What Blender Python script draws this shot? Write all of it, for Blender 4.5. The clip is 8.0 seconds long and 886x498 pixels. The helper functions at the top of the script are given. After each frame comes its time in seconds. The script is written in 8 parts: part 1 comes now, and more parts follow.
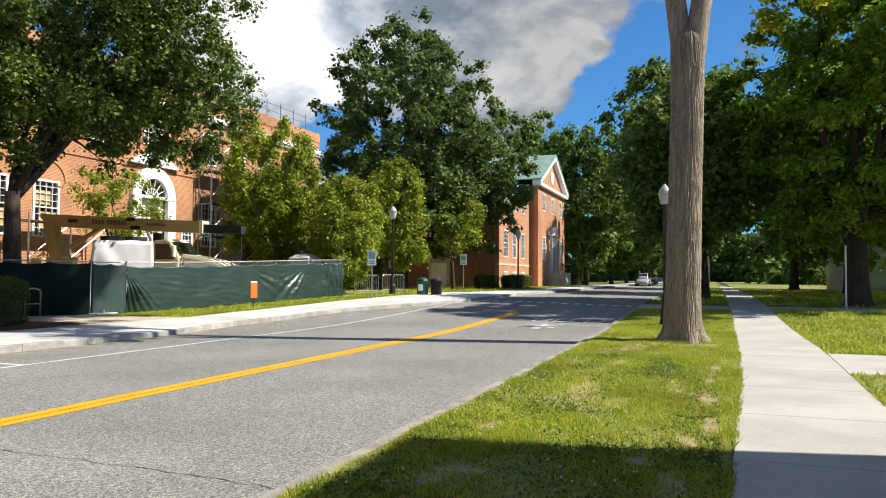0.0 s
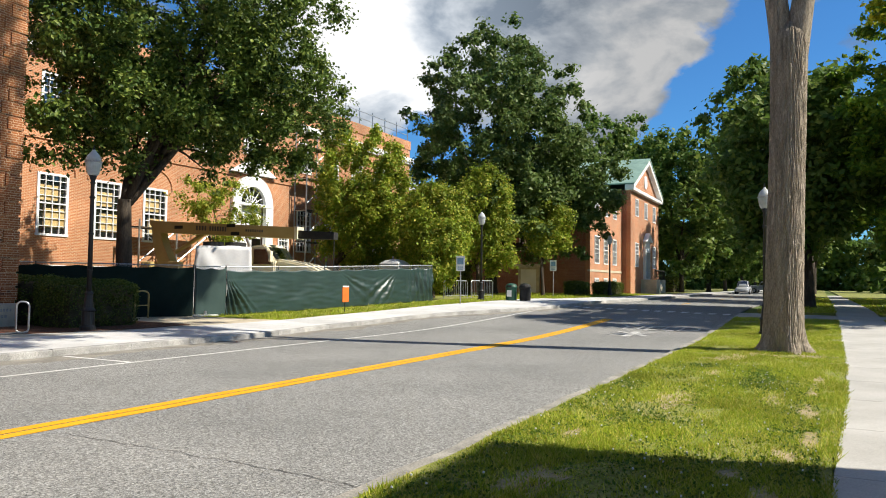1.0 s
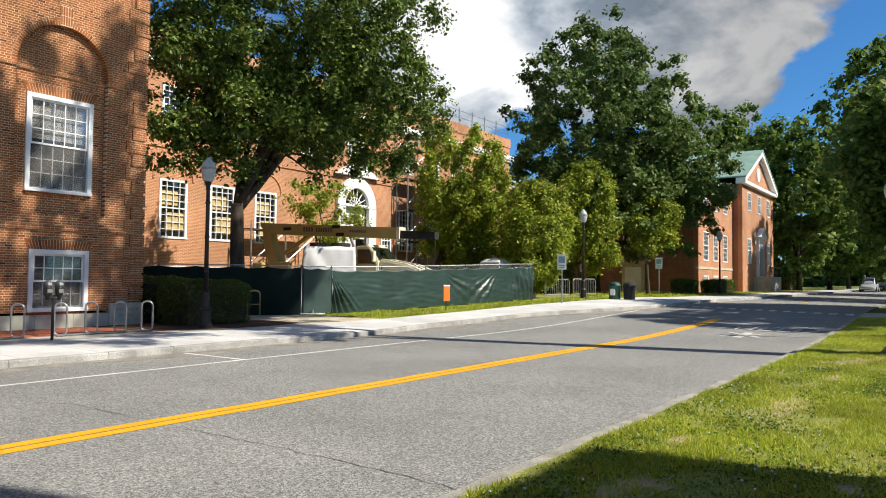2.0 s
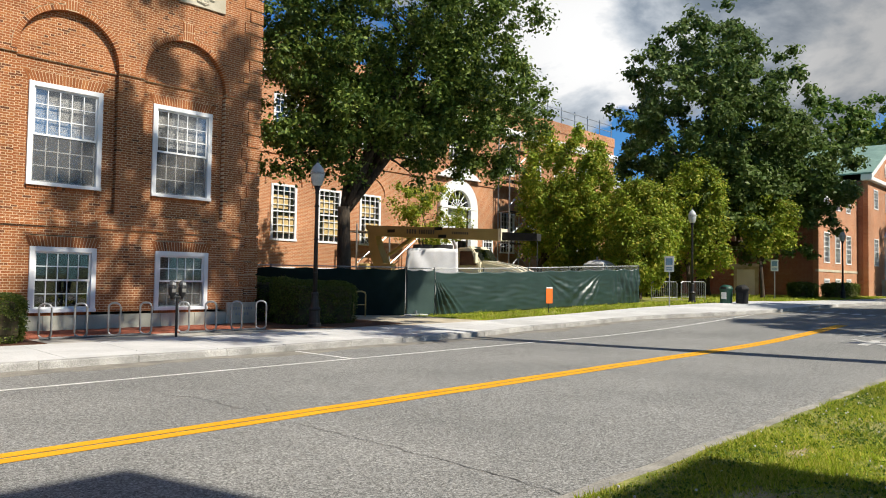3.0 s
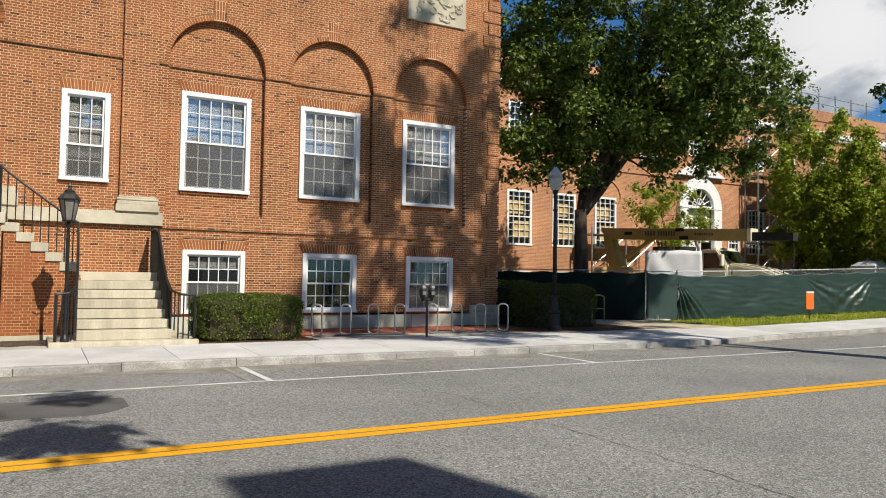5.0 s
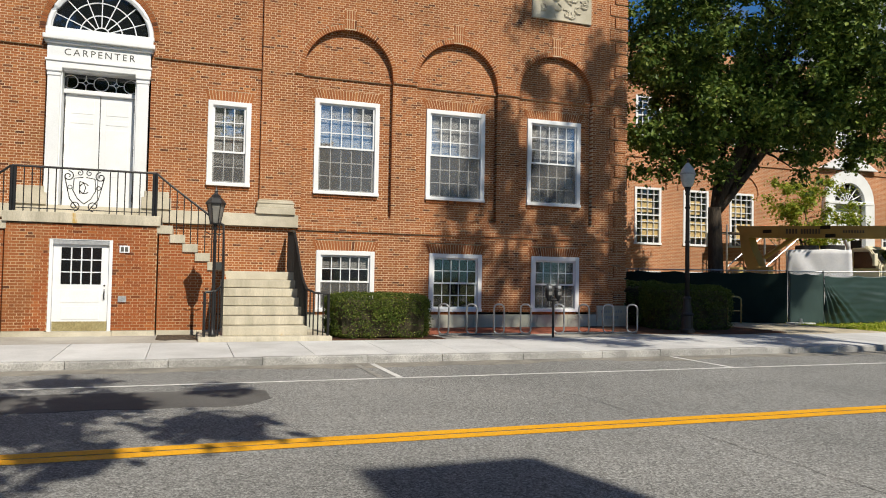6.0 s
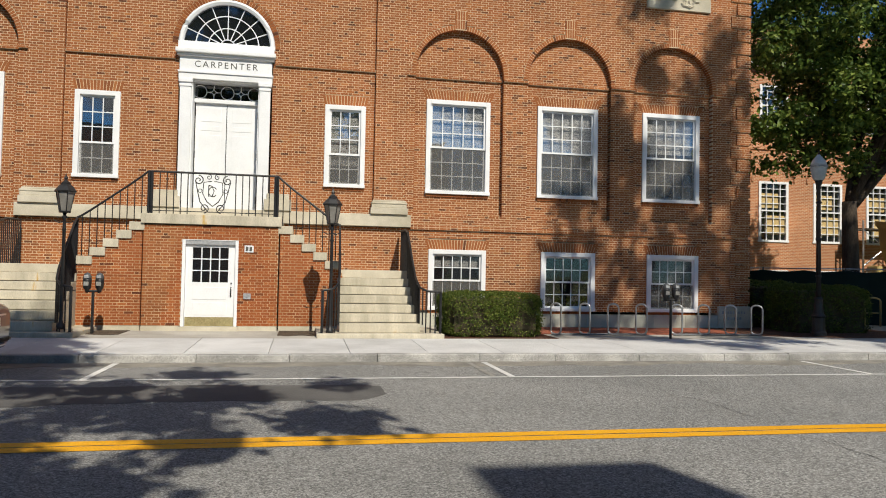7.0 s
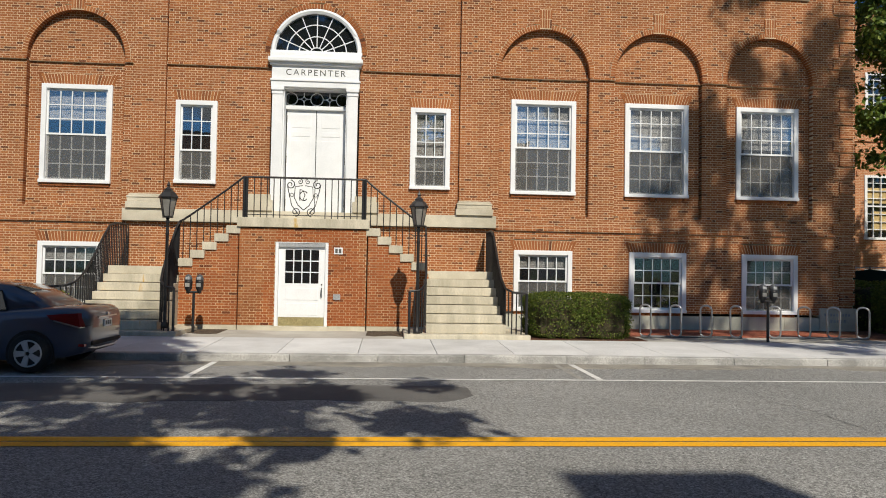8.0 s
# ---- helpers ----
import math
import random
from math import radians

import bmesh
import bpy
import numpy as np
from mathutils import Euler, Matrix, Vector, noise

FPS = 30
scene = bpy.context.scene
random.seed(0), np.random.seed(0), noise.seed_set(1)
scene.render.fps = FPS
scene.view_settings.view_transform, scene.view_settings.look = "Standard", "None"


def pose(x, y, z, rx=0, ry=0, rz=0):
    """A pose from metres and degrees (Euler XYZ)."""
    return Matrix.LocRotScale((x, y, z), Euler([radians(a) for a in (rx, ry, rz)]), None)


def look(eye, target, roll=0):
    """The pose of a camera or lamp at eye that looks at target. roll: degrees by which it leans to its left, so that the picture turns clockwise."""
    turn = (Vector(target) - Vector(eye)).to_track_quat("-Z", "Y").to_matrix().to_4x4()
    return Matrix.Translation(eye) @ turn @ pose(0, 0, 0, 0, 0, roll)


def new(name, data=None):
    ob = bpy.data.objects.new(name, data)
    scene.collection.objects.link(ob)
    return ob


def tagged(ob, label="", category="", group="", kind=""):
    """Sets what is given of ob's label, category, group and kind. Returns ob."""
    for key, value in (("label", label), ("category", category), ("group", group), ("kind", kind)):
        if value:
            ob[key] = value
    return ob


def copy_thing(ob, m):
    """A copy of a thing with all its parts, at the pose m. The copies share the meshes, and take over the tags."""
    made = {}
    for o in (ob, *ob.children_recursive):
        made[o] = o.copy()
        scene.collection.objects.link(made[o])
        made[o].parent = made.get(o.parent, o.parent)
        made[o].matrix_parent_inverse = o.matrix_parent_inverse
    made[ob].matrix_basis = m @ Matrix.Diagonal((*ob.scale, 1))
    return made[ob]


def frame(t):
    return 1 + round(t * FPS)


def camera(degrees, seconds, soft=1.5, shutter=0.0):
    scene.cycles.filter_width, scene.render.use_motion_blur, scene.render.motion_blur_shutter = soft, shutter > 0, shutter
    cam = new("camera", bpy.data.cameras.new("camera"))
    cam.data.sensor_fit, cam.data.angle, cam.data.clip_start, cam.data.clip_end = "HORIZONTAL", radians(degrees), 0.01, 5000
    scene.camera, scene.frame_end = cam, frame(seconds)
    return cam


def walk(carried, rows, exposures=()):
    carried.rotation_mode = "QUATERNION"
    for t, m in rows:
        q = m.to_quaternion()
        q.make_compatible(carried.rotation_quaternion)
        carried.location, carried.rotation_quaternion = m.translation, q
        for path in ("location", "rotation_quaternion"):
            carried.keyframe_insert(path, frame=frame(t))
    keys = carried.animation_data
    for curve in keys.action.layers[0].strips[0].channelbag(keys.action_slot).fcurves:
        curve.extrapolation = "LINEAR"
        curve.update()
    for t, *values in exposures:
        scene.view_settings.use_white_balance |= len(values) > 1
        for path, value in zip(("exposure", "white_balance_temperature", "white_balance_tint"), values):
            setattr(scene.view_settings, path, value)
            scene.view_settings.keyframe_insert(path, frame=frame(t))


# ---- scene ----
cam = camera(62.4, 8.0, soft=1.0)
PATH = [
    (0, (2.598, -0.419, 1.677), (4.475, 0.267, 1.752), 0.4),
    (0.5, (2.612, -0.463, 1.666), (4.445, 0.333, 1.751), 0.6),
    (1, (2.617, -0.491, 1.657), (4.395, 0.42, 1.746), 0.8),
    (1.5, (2.648, -0.512, 1.683), (4.359, 0.519, 1.77), 0.8),
    (2.8, (2.578, -0.544, 1.723), (4.078, 0.777, 1.8), 0.7),
    (3, (2.568, -0.518, 1.724), (4.031, 0.844, 1.804), 0.9),
    (3.5, (2.438, -0.471, 1.721), (3.801, 0.99, 1.802), 0.8),
    (4, (2.395, -0.471, 1.73), (3.64, 1.093, 1.81), 0.8),
    (4.5, (2.374, -0.46, 1.714), (3.487, 1.2, 1.795), 0.8),
    (6, (2.283, -0.422, 1.701), (2.948, 1.463, 1.777), 1.0),
    (6.5, (2.271, -0.425, 1.703), (2.783, 1.507, 1.774), 1.1),
    (7, (2.272, -0.399, 1.694), (2.646, 1.565, 1.762), 1.1),
    (7.5, (2.234, -0.424, 1.725), (2.488, 1.559, 1.788), 1.0),
    (8, (2.244, -0.438, 1.738), (2.389, 1.555, 1.8), 1.0),
]
walk(cam, [(t, look(eye, target, roll)) for t, eye, target, roll in PATH], exposures=((0.0, 0.68), (4.0, 0.29), (8.0, -0.04)))

# ---- sun, sky ----
SUN = Vector((0.24, -1.0, 1.02)).normalized()
world = bpy.data.worlds.new("sky")
scene.world = world
world.use_nodes = True
wn, wl = world.node_tree.nodes, world.node_tree.links
wn.clear()


def wnode(kind, **kw):
    n = wn.new(kind)
    for k, v in kw.items():
        n.inputs[k].default_value = v
    return n


sky = wn.new("ShaderNodeTexSky")
sky.sky_type, sky.sun_disc = "NISHITA", False
sky.sun_elevation, sky.sun_rotation = math.asin(SUN.z), math.pi - 0.236
sky.air_density, sky.dust_density, sky.ozone_density = 1.0, 0.3, 2.5
wco = wn.new("ShaderNodeTexCoord")
wcomb = wn.new("ShaderNodeVectorMath")
wcomb.operation = "MULTIPLY"
wcomb.inputs[1].default_value = (1.0, 1.0, 1.75)
wl.new(wco.outputs["Generated"], wcomb.inputs[0])
cn = wnode("ShaderNodeTexNoise", Scale=4.4, Detail=10.0, Roughness=0.55, Distortion=0.1)
wl.new(wcomb.outputs[0], cn.inputs["Vector"])


def wmath(op, a, b):
    m = wn.new("ShaderNodeMath")
    m.operation = op
    for k, q in enumerate((a, b)):
        if isinstance(q, (int, float)):
            m.inputs[k].default_value = q
        else:
            wl.new(q, m.inputs[k])
    return m.outputs[0]


def mass(way, size):
    """One over a stretch of the sky round a direction, fading to nothing at its edge."""
    d = wn.new("ShaderNodeVectorMath")
    d.operation = "DISTANCE"
    d.inputs[1].default_value = way
    wl.new(wco.outputs["Generated"], d.inputs[0])
    m = wn.new("ShaderNodeMapRange")
    m.interpolation_type = "SMOOTHSTEP"
    m.inputs["From Min"].default_value, m.inputs["From Max"].default_value = size, 0.0
    wl.new(d.outputs["Value"], m.inputs["Value"])
    return m.outputs[0]


# cumulus banks thicken and thin the cloud field; grey where a bank is deep
cloud = cn.outputs["Fac"]
for way, size, amount in (((0.805, 0.515, 0.29), 0.22, 0.20), ((0.875, 0.34, 0.35), 0.28, 0.22), ((0.93, 0.25, 0.26), 0.13, 0.14), ((0.965, 0.06, 0.26), 0.12, -0.18), ((0.965, 0.14, 0.20), 0.11, -0.16), ((0.955, -0.1, 0.28), 0.22, -0.17), ((0.74, 0.55, 0.39), 0.10, -0.24), ((0.86, 0.46, 0.20), 0.09, -0.22)):
    cloud = wmath("ADD", cloud, wmath("MULTIPLY", mass(way, size), amount))
cr = wn.new("ShaderNodeValToRGB")
cr.color_ramp.elements[0].position, cr.color_ramp.elements[1].position = 0.50, 0.56
wl.new(cloud, cr.inputs[0])
cb = wnode("ShaderNodeTexNoise", Scale=7.0, Detail=9.0, Roughness=0.56, Distortion=0.25)
wl.new(wcomb.outputs[0], cb.inputs["Vector"])
grey = cb.outputs["Fac"]
for way, size, amount in (((0.875, 0.35, 0.33), 0.22, 0.10), ((0.81, 0.52, 0.20), 0.10, 0.16), ((0.80, 0.52, 0.29), 0.18, -0.17), ((0.945, 0.235, 0.235), 0.09, -0.14), ((0.935, 0.16, 0.32), 0.09, -0.14)):
    grey = wmath("ADD", grey, wmath("MULTIPLY", mass(way, size), amount))
cs = wn.new("ShaderNodeValToRGB")
cs.color_ramp.elements[0].position, cs.color_ramp.elements[1].position = 0.37, 0.64
cs.color_ramp.elements[0].color, cs.color_ramp.elements[1].color = (1.0, 1.0, 1.0, 1), (0.26, 0.32, 0.40, 1)
mid = cs.color_ramp.elements.new(0.5)
mid.color = (0.60, 0.65, 0.71, 1)
wl.new(grey, cs.inputs[0])
bg1 = wn.new("ShaderNodeBackground")
bg1.inputs[1].default_value = 0.074
tint = wn.new("ShaderNodeVectorMath")
tint.operation = "MULTIPLY"
tint.inputs[1].default_value = (0.40, 0.85, 1.25)
wl.new(sky.outputs[0], tint.inputs[0])
wl.new(tint.outputs[0], bg1.inputs[0])
bg2 = wn.new("ShaderNodeBackground")
wl.new(wmath("ADD", wmath("MULTIPLY", mass((0.81, 0.50, 0.30), 0.34), 0.40), 0.36), bg2.inputs[1])
wl.new(cs.outputs[0], bg2.inputs[0])
wm = wn.new("ShaderNodeMixShader")
wl.new(cr.outputs[0], wm.inputs[0])
wl.new(bg1.outputs[0], wm.inputs[1])
wl.new(bg2.outputs[0], wm.inputs[2])
wo = wn.new("ShaderNodeOutputWorld")
wl.new(wm.outputs[0], wo.inputs[0])

sun_data = bpy.data.lights.new("sun", "SUN")
sun_data.energy, sun_data.angle, sun_data.color = 5.0, radians(0.53), (1.0, 0.925, 0.79)
sun = new("sun", sun_data)
sun.matrix_world = look(SUN * 60, (0, 0, 0))


# ---- materials ----
def mat(name, c1, c2, rough=0.8, big=0.6, fine=40.0, bump=0.2, dist=0.01, metal=0.0, spread=0.25, rand=0.0, island=0.0, spec=0.4, stretch=(1, 1, 1), c3=None):
    """Two colours mixed by a large noise, a fine grain on top, and relief."""
    m = bpy.data.materials.new(name)
    m.use_nodes = True
    nt = m.node_tree
    n, l = nt.nodes, nt.links
    b = n["Principled BSDF"]
    b.inputs["Roughness"].default_value, b.inputs["Metallic"].default_value = rough, metal
    b.inputs["Specular IOR Level"].default_value = spec
    co = n.new("ShaderNodeTexCoord")
    mp = n.new("ShaderNodeMapping")
    mp.inputs["Scale"].default_value = stretch
    l.new(co.outputs["Object"], mp.inputs[0])
    n1, n2 = n.new("ShaderNodeTexNoise"), n.new("ShaderNodeTexNoise")
    for nn, s, d in ((n1, big, 6.0), (n2, fine, 4.0)):
        nn.inputs["Scale"].default_value, nn.inputs["Detail"].default_value, nn.inputs["Roughness"].default_value = s, d, 0.6
        l.new(mp.outputs[0], nn.inputs["Vector"])
    r = n.new("ShaderNodeValToRGB")
    r.color_ramp.elements[0].position, r.color_ramp.elements[1].position = 0.36, 0.64
    r.color_ramp.elements[0].color, r.color_ramp.elements[1].color = (*c1, 1), (*c2, 1)
    if c3:
        e = r.color_ramp.elements.new(0.74)
        e.color = (*c3, 1)
    l.new(n1.outputs["Fac"], r.inputs[0])
    mr = n.new("ShaderNodeMapRange")
    mr.inputs["From Min"].default_value, mr.inputs["From Max"].default_value = 0.3, 0.7
    mr.inputs["To Min"].default_value, mr.inputs["To Max"].default_value = 1 - spread, 1 + spread
    l.new(n2.outputs["Fac"], mr.inputs["Value"])
    mul = n.new("ShaderNodeVectorMath")
    mul.operation = "SCALE"
    l.new(r.outputs[0], mul.inputs[0])
    l.new(mr.outputs[0], mul.inputs["Scale"])
    out = mul.outputs[0]
    for amount, source in ((rand, "ShaderNodeObjectInfo"), (island, "ShaderNodeNewGeometry")):
        if amount:
            oi = n.new(source)
            m2 = n.new("ShaderNodeMapRange")
            m2.inputs["To Min"].default_value, m2.inputs["To Max"].default_value = 1 - amount, 1 + amount
            l.new(oi.outputs["Random" if source.endswith("Info") else "Random Per Island"], m2.inputs["Value"])
            sc = n.new("ShaderNodeVectorMath")
            sc.operation = "SCALE"
            l.new(out, sc.inputs[0])
            l.new(m2.outputs[0], sc.inputs["Scale"])
            out = sc.outputs[0]
    l.new(out, b.inputs["Base Color"])
    if bump:
        bp = n.new("ShaderNodeBump")
        bp.inputs["Strength"].default_value, bp.inputs["Distance"].default_value = bump, dist
        l.new(n2.outputs["Fac"], bp.inputs["Height"])
        l.new(bp.outputs[0], b.inputs["Normal"])
    return m


def brick_mat(name, source, red=(1.0, 1.0, 1.0)):
    """Hand-made red brick; the tone differs from brick to brick, with dark burnt headers."""
    m = bpy.data.materials.new(name)
    m.use_nodes = True
    n, l = m.node_tree.nodes, m.node_tree.links
    b = n["Principled BSDF"]
    b.inputs["Roughness"].default_value = 0.88
    b.inputs["Specular IOR Level"].default_value = 0.25
    rnd = n.new(source)
    r = n.new("ShaderNodeValToRGB")
    r.color_ramp.interpolation = "LINEAR"
    els = r.color_ramp.elements
    els[0].position, els[0].color = 0.0, (0.11, 0.048, 0.032, 1)
    els[1].position, els[1].color = 1.0, (0.42, 0.19, 0.085, 1)
    for p, c in ((0.035, (0.17, 0.07, 0.04, 1)), (0.08, (0.27, 0.106, 0.049, 1)), (0.5, (0.35, 0.145, 0.066, 1)), (0.85, (0.31, 0.118, 0.055, 1))):
        e = els.new(p)
        e.color = c
    l.new(rnd.outputs["Random" if source.endswith("Info") else "Random Per Island"], r.inputs[0])
    co = n.new("ShaderNodeTexCoord")
    n1, n2 = n.new("ShaderNodeTexNoise"), n.new("ShaderNodeTexNoise")
    n1.inputs["Scale"].default_value, n1.inputs["Detail"].default_value = 0.45, 5
    n2.inputs["Scale"].default_value, n2.inputs["Detail"].default_value = 60, 4
    for nn in (n1, n2):
        l.new(co.outputs["Object"], nn.inputs["Vector"])
    mr = n.new("ShaderNodeMapRange")
    mr.inputs["From Min"].default_value, mr.inputs["From Max"].default_value = 0.3, 0.7
    mr.inputs["To Min"].default_value, mr.inputs["To Max"].default_value = 0.8, 1.18
    l.new(n1.outputs["Fac"], mr.inputs["Value"])
    s1 = n.new("ShaderNodeVectorMath")
    s1.operation = "SCALE"
    l.new(r.outputs[0], s1.inputs[0])
    l.new(mr.outputs[0], s1.inputs["Scale"])
    mr2 = n.new("ShaderNodeMapRange")
    mr2.inputs["To Min"].default_value, mr2.inputs["To Max"].default_value = 0.75, 1.25
    l.new(n2.outputs["Fac"], mr2.inputs["Value"])
    s2 = n.new("ShaderNodeVectorMath")
    s2.operation = "SCALE"
    l.new(s1.outputs[0], s2.inputs[0])
    l.new(mr2.outputs[0], s2.inputs["Scale"])
    s3 = n.new("ShaderNodeVectorMath")
    s3.operation = "MULTIPLY"
    s3.inputs[1].default_value = red
    l.new(s2.outputs[0], s3.inputs[0])
    l.new(s3.outputs[0], b.inputs["Base Color"])
    bp = n.new("ShaderNodeBump")
    bp.inputs["Strength"].default_value, bp.inputs["Distance"].default_value = 0.4, 0.006
    l.new(n2.outputs["Fac"], bp.inputs["Height"])
    l.new(bp.outputs[0], b.inputs["Normal"])
    return m


def far_brick_mat(name, axis, c1=(0.46, 0.185, 0.078), c2=(0.36, 0.135, 0.058), joint=(0.55, 0.40, 0.26)):
    """Brickwork too far off to tell single bricks apart."""
    m = bpy.data.materials.new(name)
    m.use_nodes = True
    n, l = m.node_tree.nodes, m.node_tree.links
    b = n["Principled BSDF"]
    b.inputs["Roughness"].default_value = 0.9
    co = n.new("ShaderNodeTexCoord")
    sp = n.new("ShaderNodeSeparateXYZ")
    l.new(co.outputs["Object"], sp.inputs[0])
    cb = n.new("ShaderNodeCombineXYZ")
    l.new(sp.outputs[axis], cb.inputs[0])
    l.new(sp.outputs["Z"], cb.inputs[1])
    br = n.new("ShaderNodeTexBrick")
    br.inputs["Scale"].default_value = 1.0
    br.inputs["Brick Width"].default_value, br.inputs["Row Height"].default_value = 0.21, 0.0677
    br.inputs["Mortar Size"].default_value = 0.008
    br.inputs["Color1"].default_value, br.inputs["Color2"].default_value = (*c1, 1), (*c2, 1)
    br.inputs["Mortar"].default_value = (*joint, 1)
    l.new(cb.outputs[0], br.inputs["Vector"])
    no = n.new("ShaderNodeTexNoise")
    no.inputs["Scale"].default_value, no.inputs["Detail"].default_value = 0.4, 6
    l.new(co.outputs["Object"], no.inputs["Vector"])
    mr = n.new("ShaderNodeMapRange")
    mr.inputs["From Min"].default_value, mr.inputs["From Max"].default_value = 0.3, 0.7
    mr.inputs["To Min"].default_value, mr.inputs["To Max"].default_value = 0.78, 1.2
    l.new(no.outputs["Fac"], mr.inputs["Value"])
    sc = n.new("ShaderNodeVectorMath")
    sc.operation = "SCALE"
    l.new(br.outputs["Color"], sc.inputs[0])
    l.new(mr.outputs[0], sc.inputs["Scale"])
    l.new(sc.outputs[0], b.inputs["Base Color"])
    bp = n.new("ShaderNodeBump")
    bp.inputs["Strength"].default_value, bp.inputs["Distance"].default_value = 0.4, 0.008
    bp.invert = True
    l.new(br.outputs["Fac"], bp.inputs["Height"])
    l.new(bp.outputs[0], b.inputs["Normal"])
    return m


def leaf_mat(name, ca, cb, cc, through_light=0.42):
    m = bpy.data.materials.new(name)
    m.use_nodes = True
    n, l = m.node_tree.nodes, m.node_tree.links
    b = n["Principled BSDF"]
    b.inputs["Roughness"].default_value = 0.5
    b.inputs["Specular IOR Level"].default_value = 0.22
    g = n.new("ShaderNodeNewGeometry")
    r = n.new("ShaderNodeValToRGB")
    els = r.color_ramp.elements
    els[0].color, els[1].color = (*ca, 1), (*cc, 1)
    e = els.new(0.6)
    e.color = (*cb, 1)
    l.new(g.outputs["Random Per Island"], r.inputs[0])
    co, no = n.new("ShaderNodeTexCoord"), n.new("ShaderNodeTexNoise")
    no.inputs["Scale"].default_value, no.inputs["Detail"].default_value = 0.5, 3
    l.new(co.outputs["Object"], no.inputs["Vector"])
    mr = n.new("ShaderNodeMapRange")
    mr.inputs["From Min"].default_value, mr.inputs["From Max"].default_value = 0.3, 0.7
    mr.inputs["To Min"].default_value, mr.inputs["To Max"].default_value = 0.75, 1.25
    l.new(no.outputs["Fac"], mr.inputs["Value"])
    sc = n.new("ShaderNodeVectorMath")
    sc.operation = "SCALE"
    l.new(r.outputs[0], sc.inputs[0])
    l.new(mr.outputs[0], sc.inputs["Scale"])
    l.new(sc.outputs[0], b.inputs["Base Color"])
    t = n.new("ShaderNodeBsdfTranslucent")
    l.new(sc.outputs[0], t.inputs[0])
    mx = n.new("ShaderNodeMixShader")
    mx.inputs[0].default_value = through_light
    l.new(b.outputs[0], mx.inputs[1])
    l.new(t.outputs[0], mx.inputs[2])
    l.new(mx.outputs[0], n["Material Output"].inputs[0])
    return m


def glass_mat(name, tint, gloss=0.04, clear=0.6, mirror=0.0):
    """Window glass: a mirror-like coat over a partly clear pane."""
    m = bpy.data.materials.new(name)
    m.use_nodes = True
    n, l = m.node_tree.nodes, m.node_tree.links
    b = n["Principled BSDF"]
    b.inputs["Base Color"].default_value = (*tint, 1)
    b.inputs["Roughness"].default_value = gloss
    b.inputs["Specular IOR Level"].default_value = 0.5
    b.inputs["IOR"].default_value = 2.1 if gloss < 0.2 else 1.4
    t = n.new("ShaderNodeBsdfTransparent")
    mx = n.new("ShaderNodeMixShader")
    mx.inputs[0].default_value = clear
    co, no = n.new("ShaderNodeTexCoord"), n.new("ShaderNodeTexNoise")
    no.inputs["Scale"].default_value = 1.5
    l.new(co.outputs["Object"], no.inputs["Vector"])
    bp = n.new("ShaderNodeBump")
    bp.inputs["Strength"].default_value, bp.inputs["Distance"].default_value = 0.15, 0.01
    l.new(no.outputs["Fac"], bp.inputs["Height"])
    l.new(bp.outputs[0], b.inputs["Normal"])
    l.new(b.outputs[0], mx.inputs[1])
    l.new(t.outputs[0], mx.inputs[2])
    out = mx
    if mirror:
        g = n.new("ShaderNodeBsdfGlossy")
        g.inputs["Roughness"].default_value = 0.02
        l.new(bp.outputs[0], g.inputs["Normal"])
        out = n.new("ShaderNodeMixShader")
        out.inputs[0].default_value = mirror
        l.new(mx.outputs[0], out.inputs[1])
        l.new(g.outputs[0], out.inputs[2])
    l.new(out.outputs[0], n["Material Output"].inputs[0])
    return m


def asphalt_mat(name, c1, c2, contrast):
    """Worn asphalt: pale and dark chips of stone in a grey binder, with broad stains."""
    m = mat(name, c1, c2, 0.92, 0.3, 24, 0.0, spread=0.18)
    n, l = m.node_tree.nodes, m.node_tree.links
    b = n["Principled BSDF"]
    col = b.inputs["Base Color"].links[0].from_socket
    co = n.new("ShaderNodeTexCoord")
    height = None
    for scale, amount in ((45.0, contrast * 0.5), (80.0, contrast)):
        v = n.new("ShaderNodeTexVoronoi")
        v.inputs["Scale"].default_value = scale
        l.new(co.outputs["Object"], v.inputs["Vector"])
        sp = n.new("ShaderNodeSeparateColor")
        l.new(v.outputs["Color"], sp.inputs[0])
        mr = n.new("ShaderNodeMapRange")
        mr.inputs["To Min"].default_value, mr.inputs["To Max"].default_value = 1 - amount, 1 + amount
        l.new(sp.outputs[0], mr.inputs["Value"])
        sc = n.new("ShaderNodeVectorMath")
        sc.operation = "SCALE"
        l.new(col, sc.inputs[0])
        l.new(mr.outputs[0], sc.inputs["Scale"])
        col, height = sc.outputs[0], v.outputs["Distance"]
    l.new(col, b.inputs["Base Color"])
    bp = n.new("ShaderNodeBump")
    bp.inputs["Strength"].default_value, bp.inputs["Distance"].default_value = 0.5, 0.006
    l.new(height, bp.inputs["Height"])
    l.new(bp.outputs[0], b.inputs["Normal"])
    return m


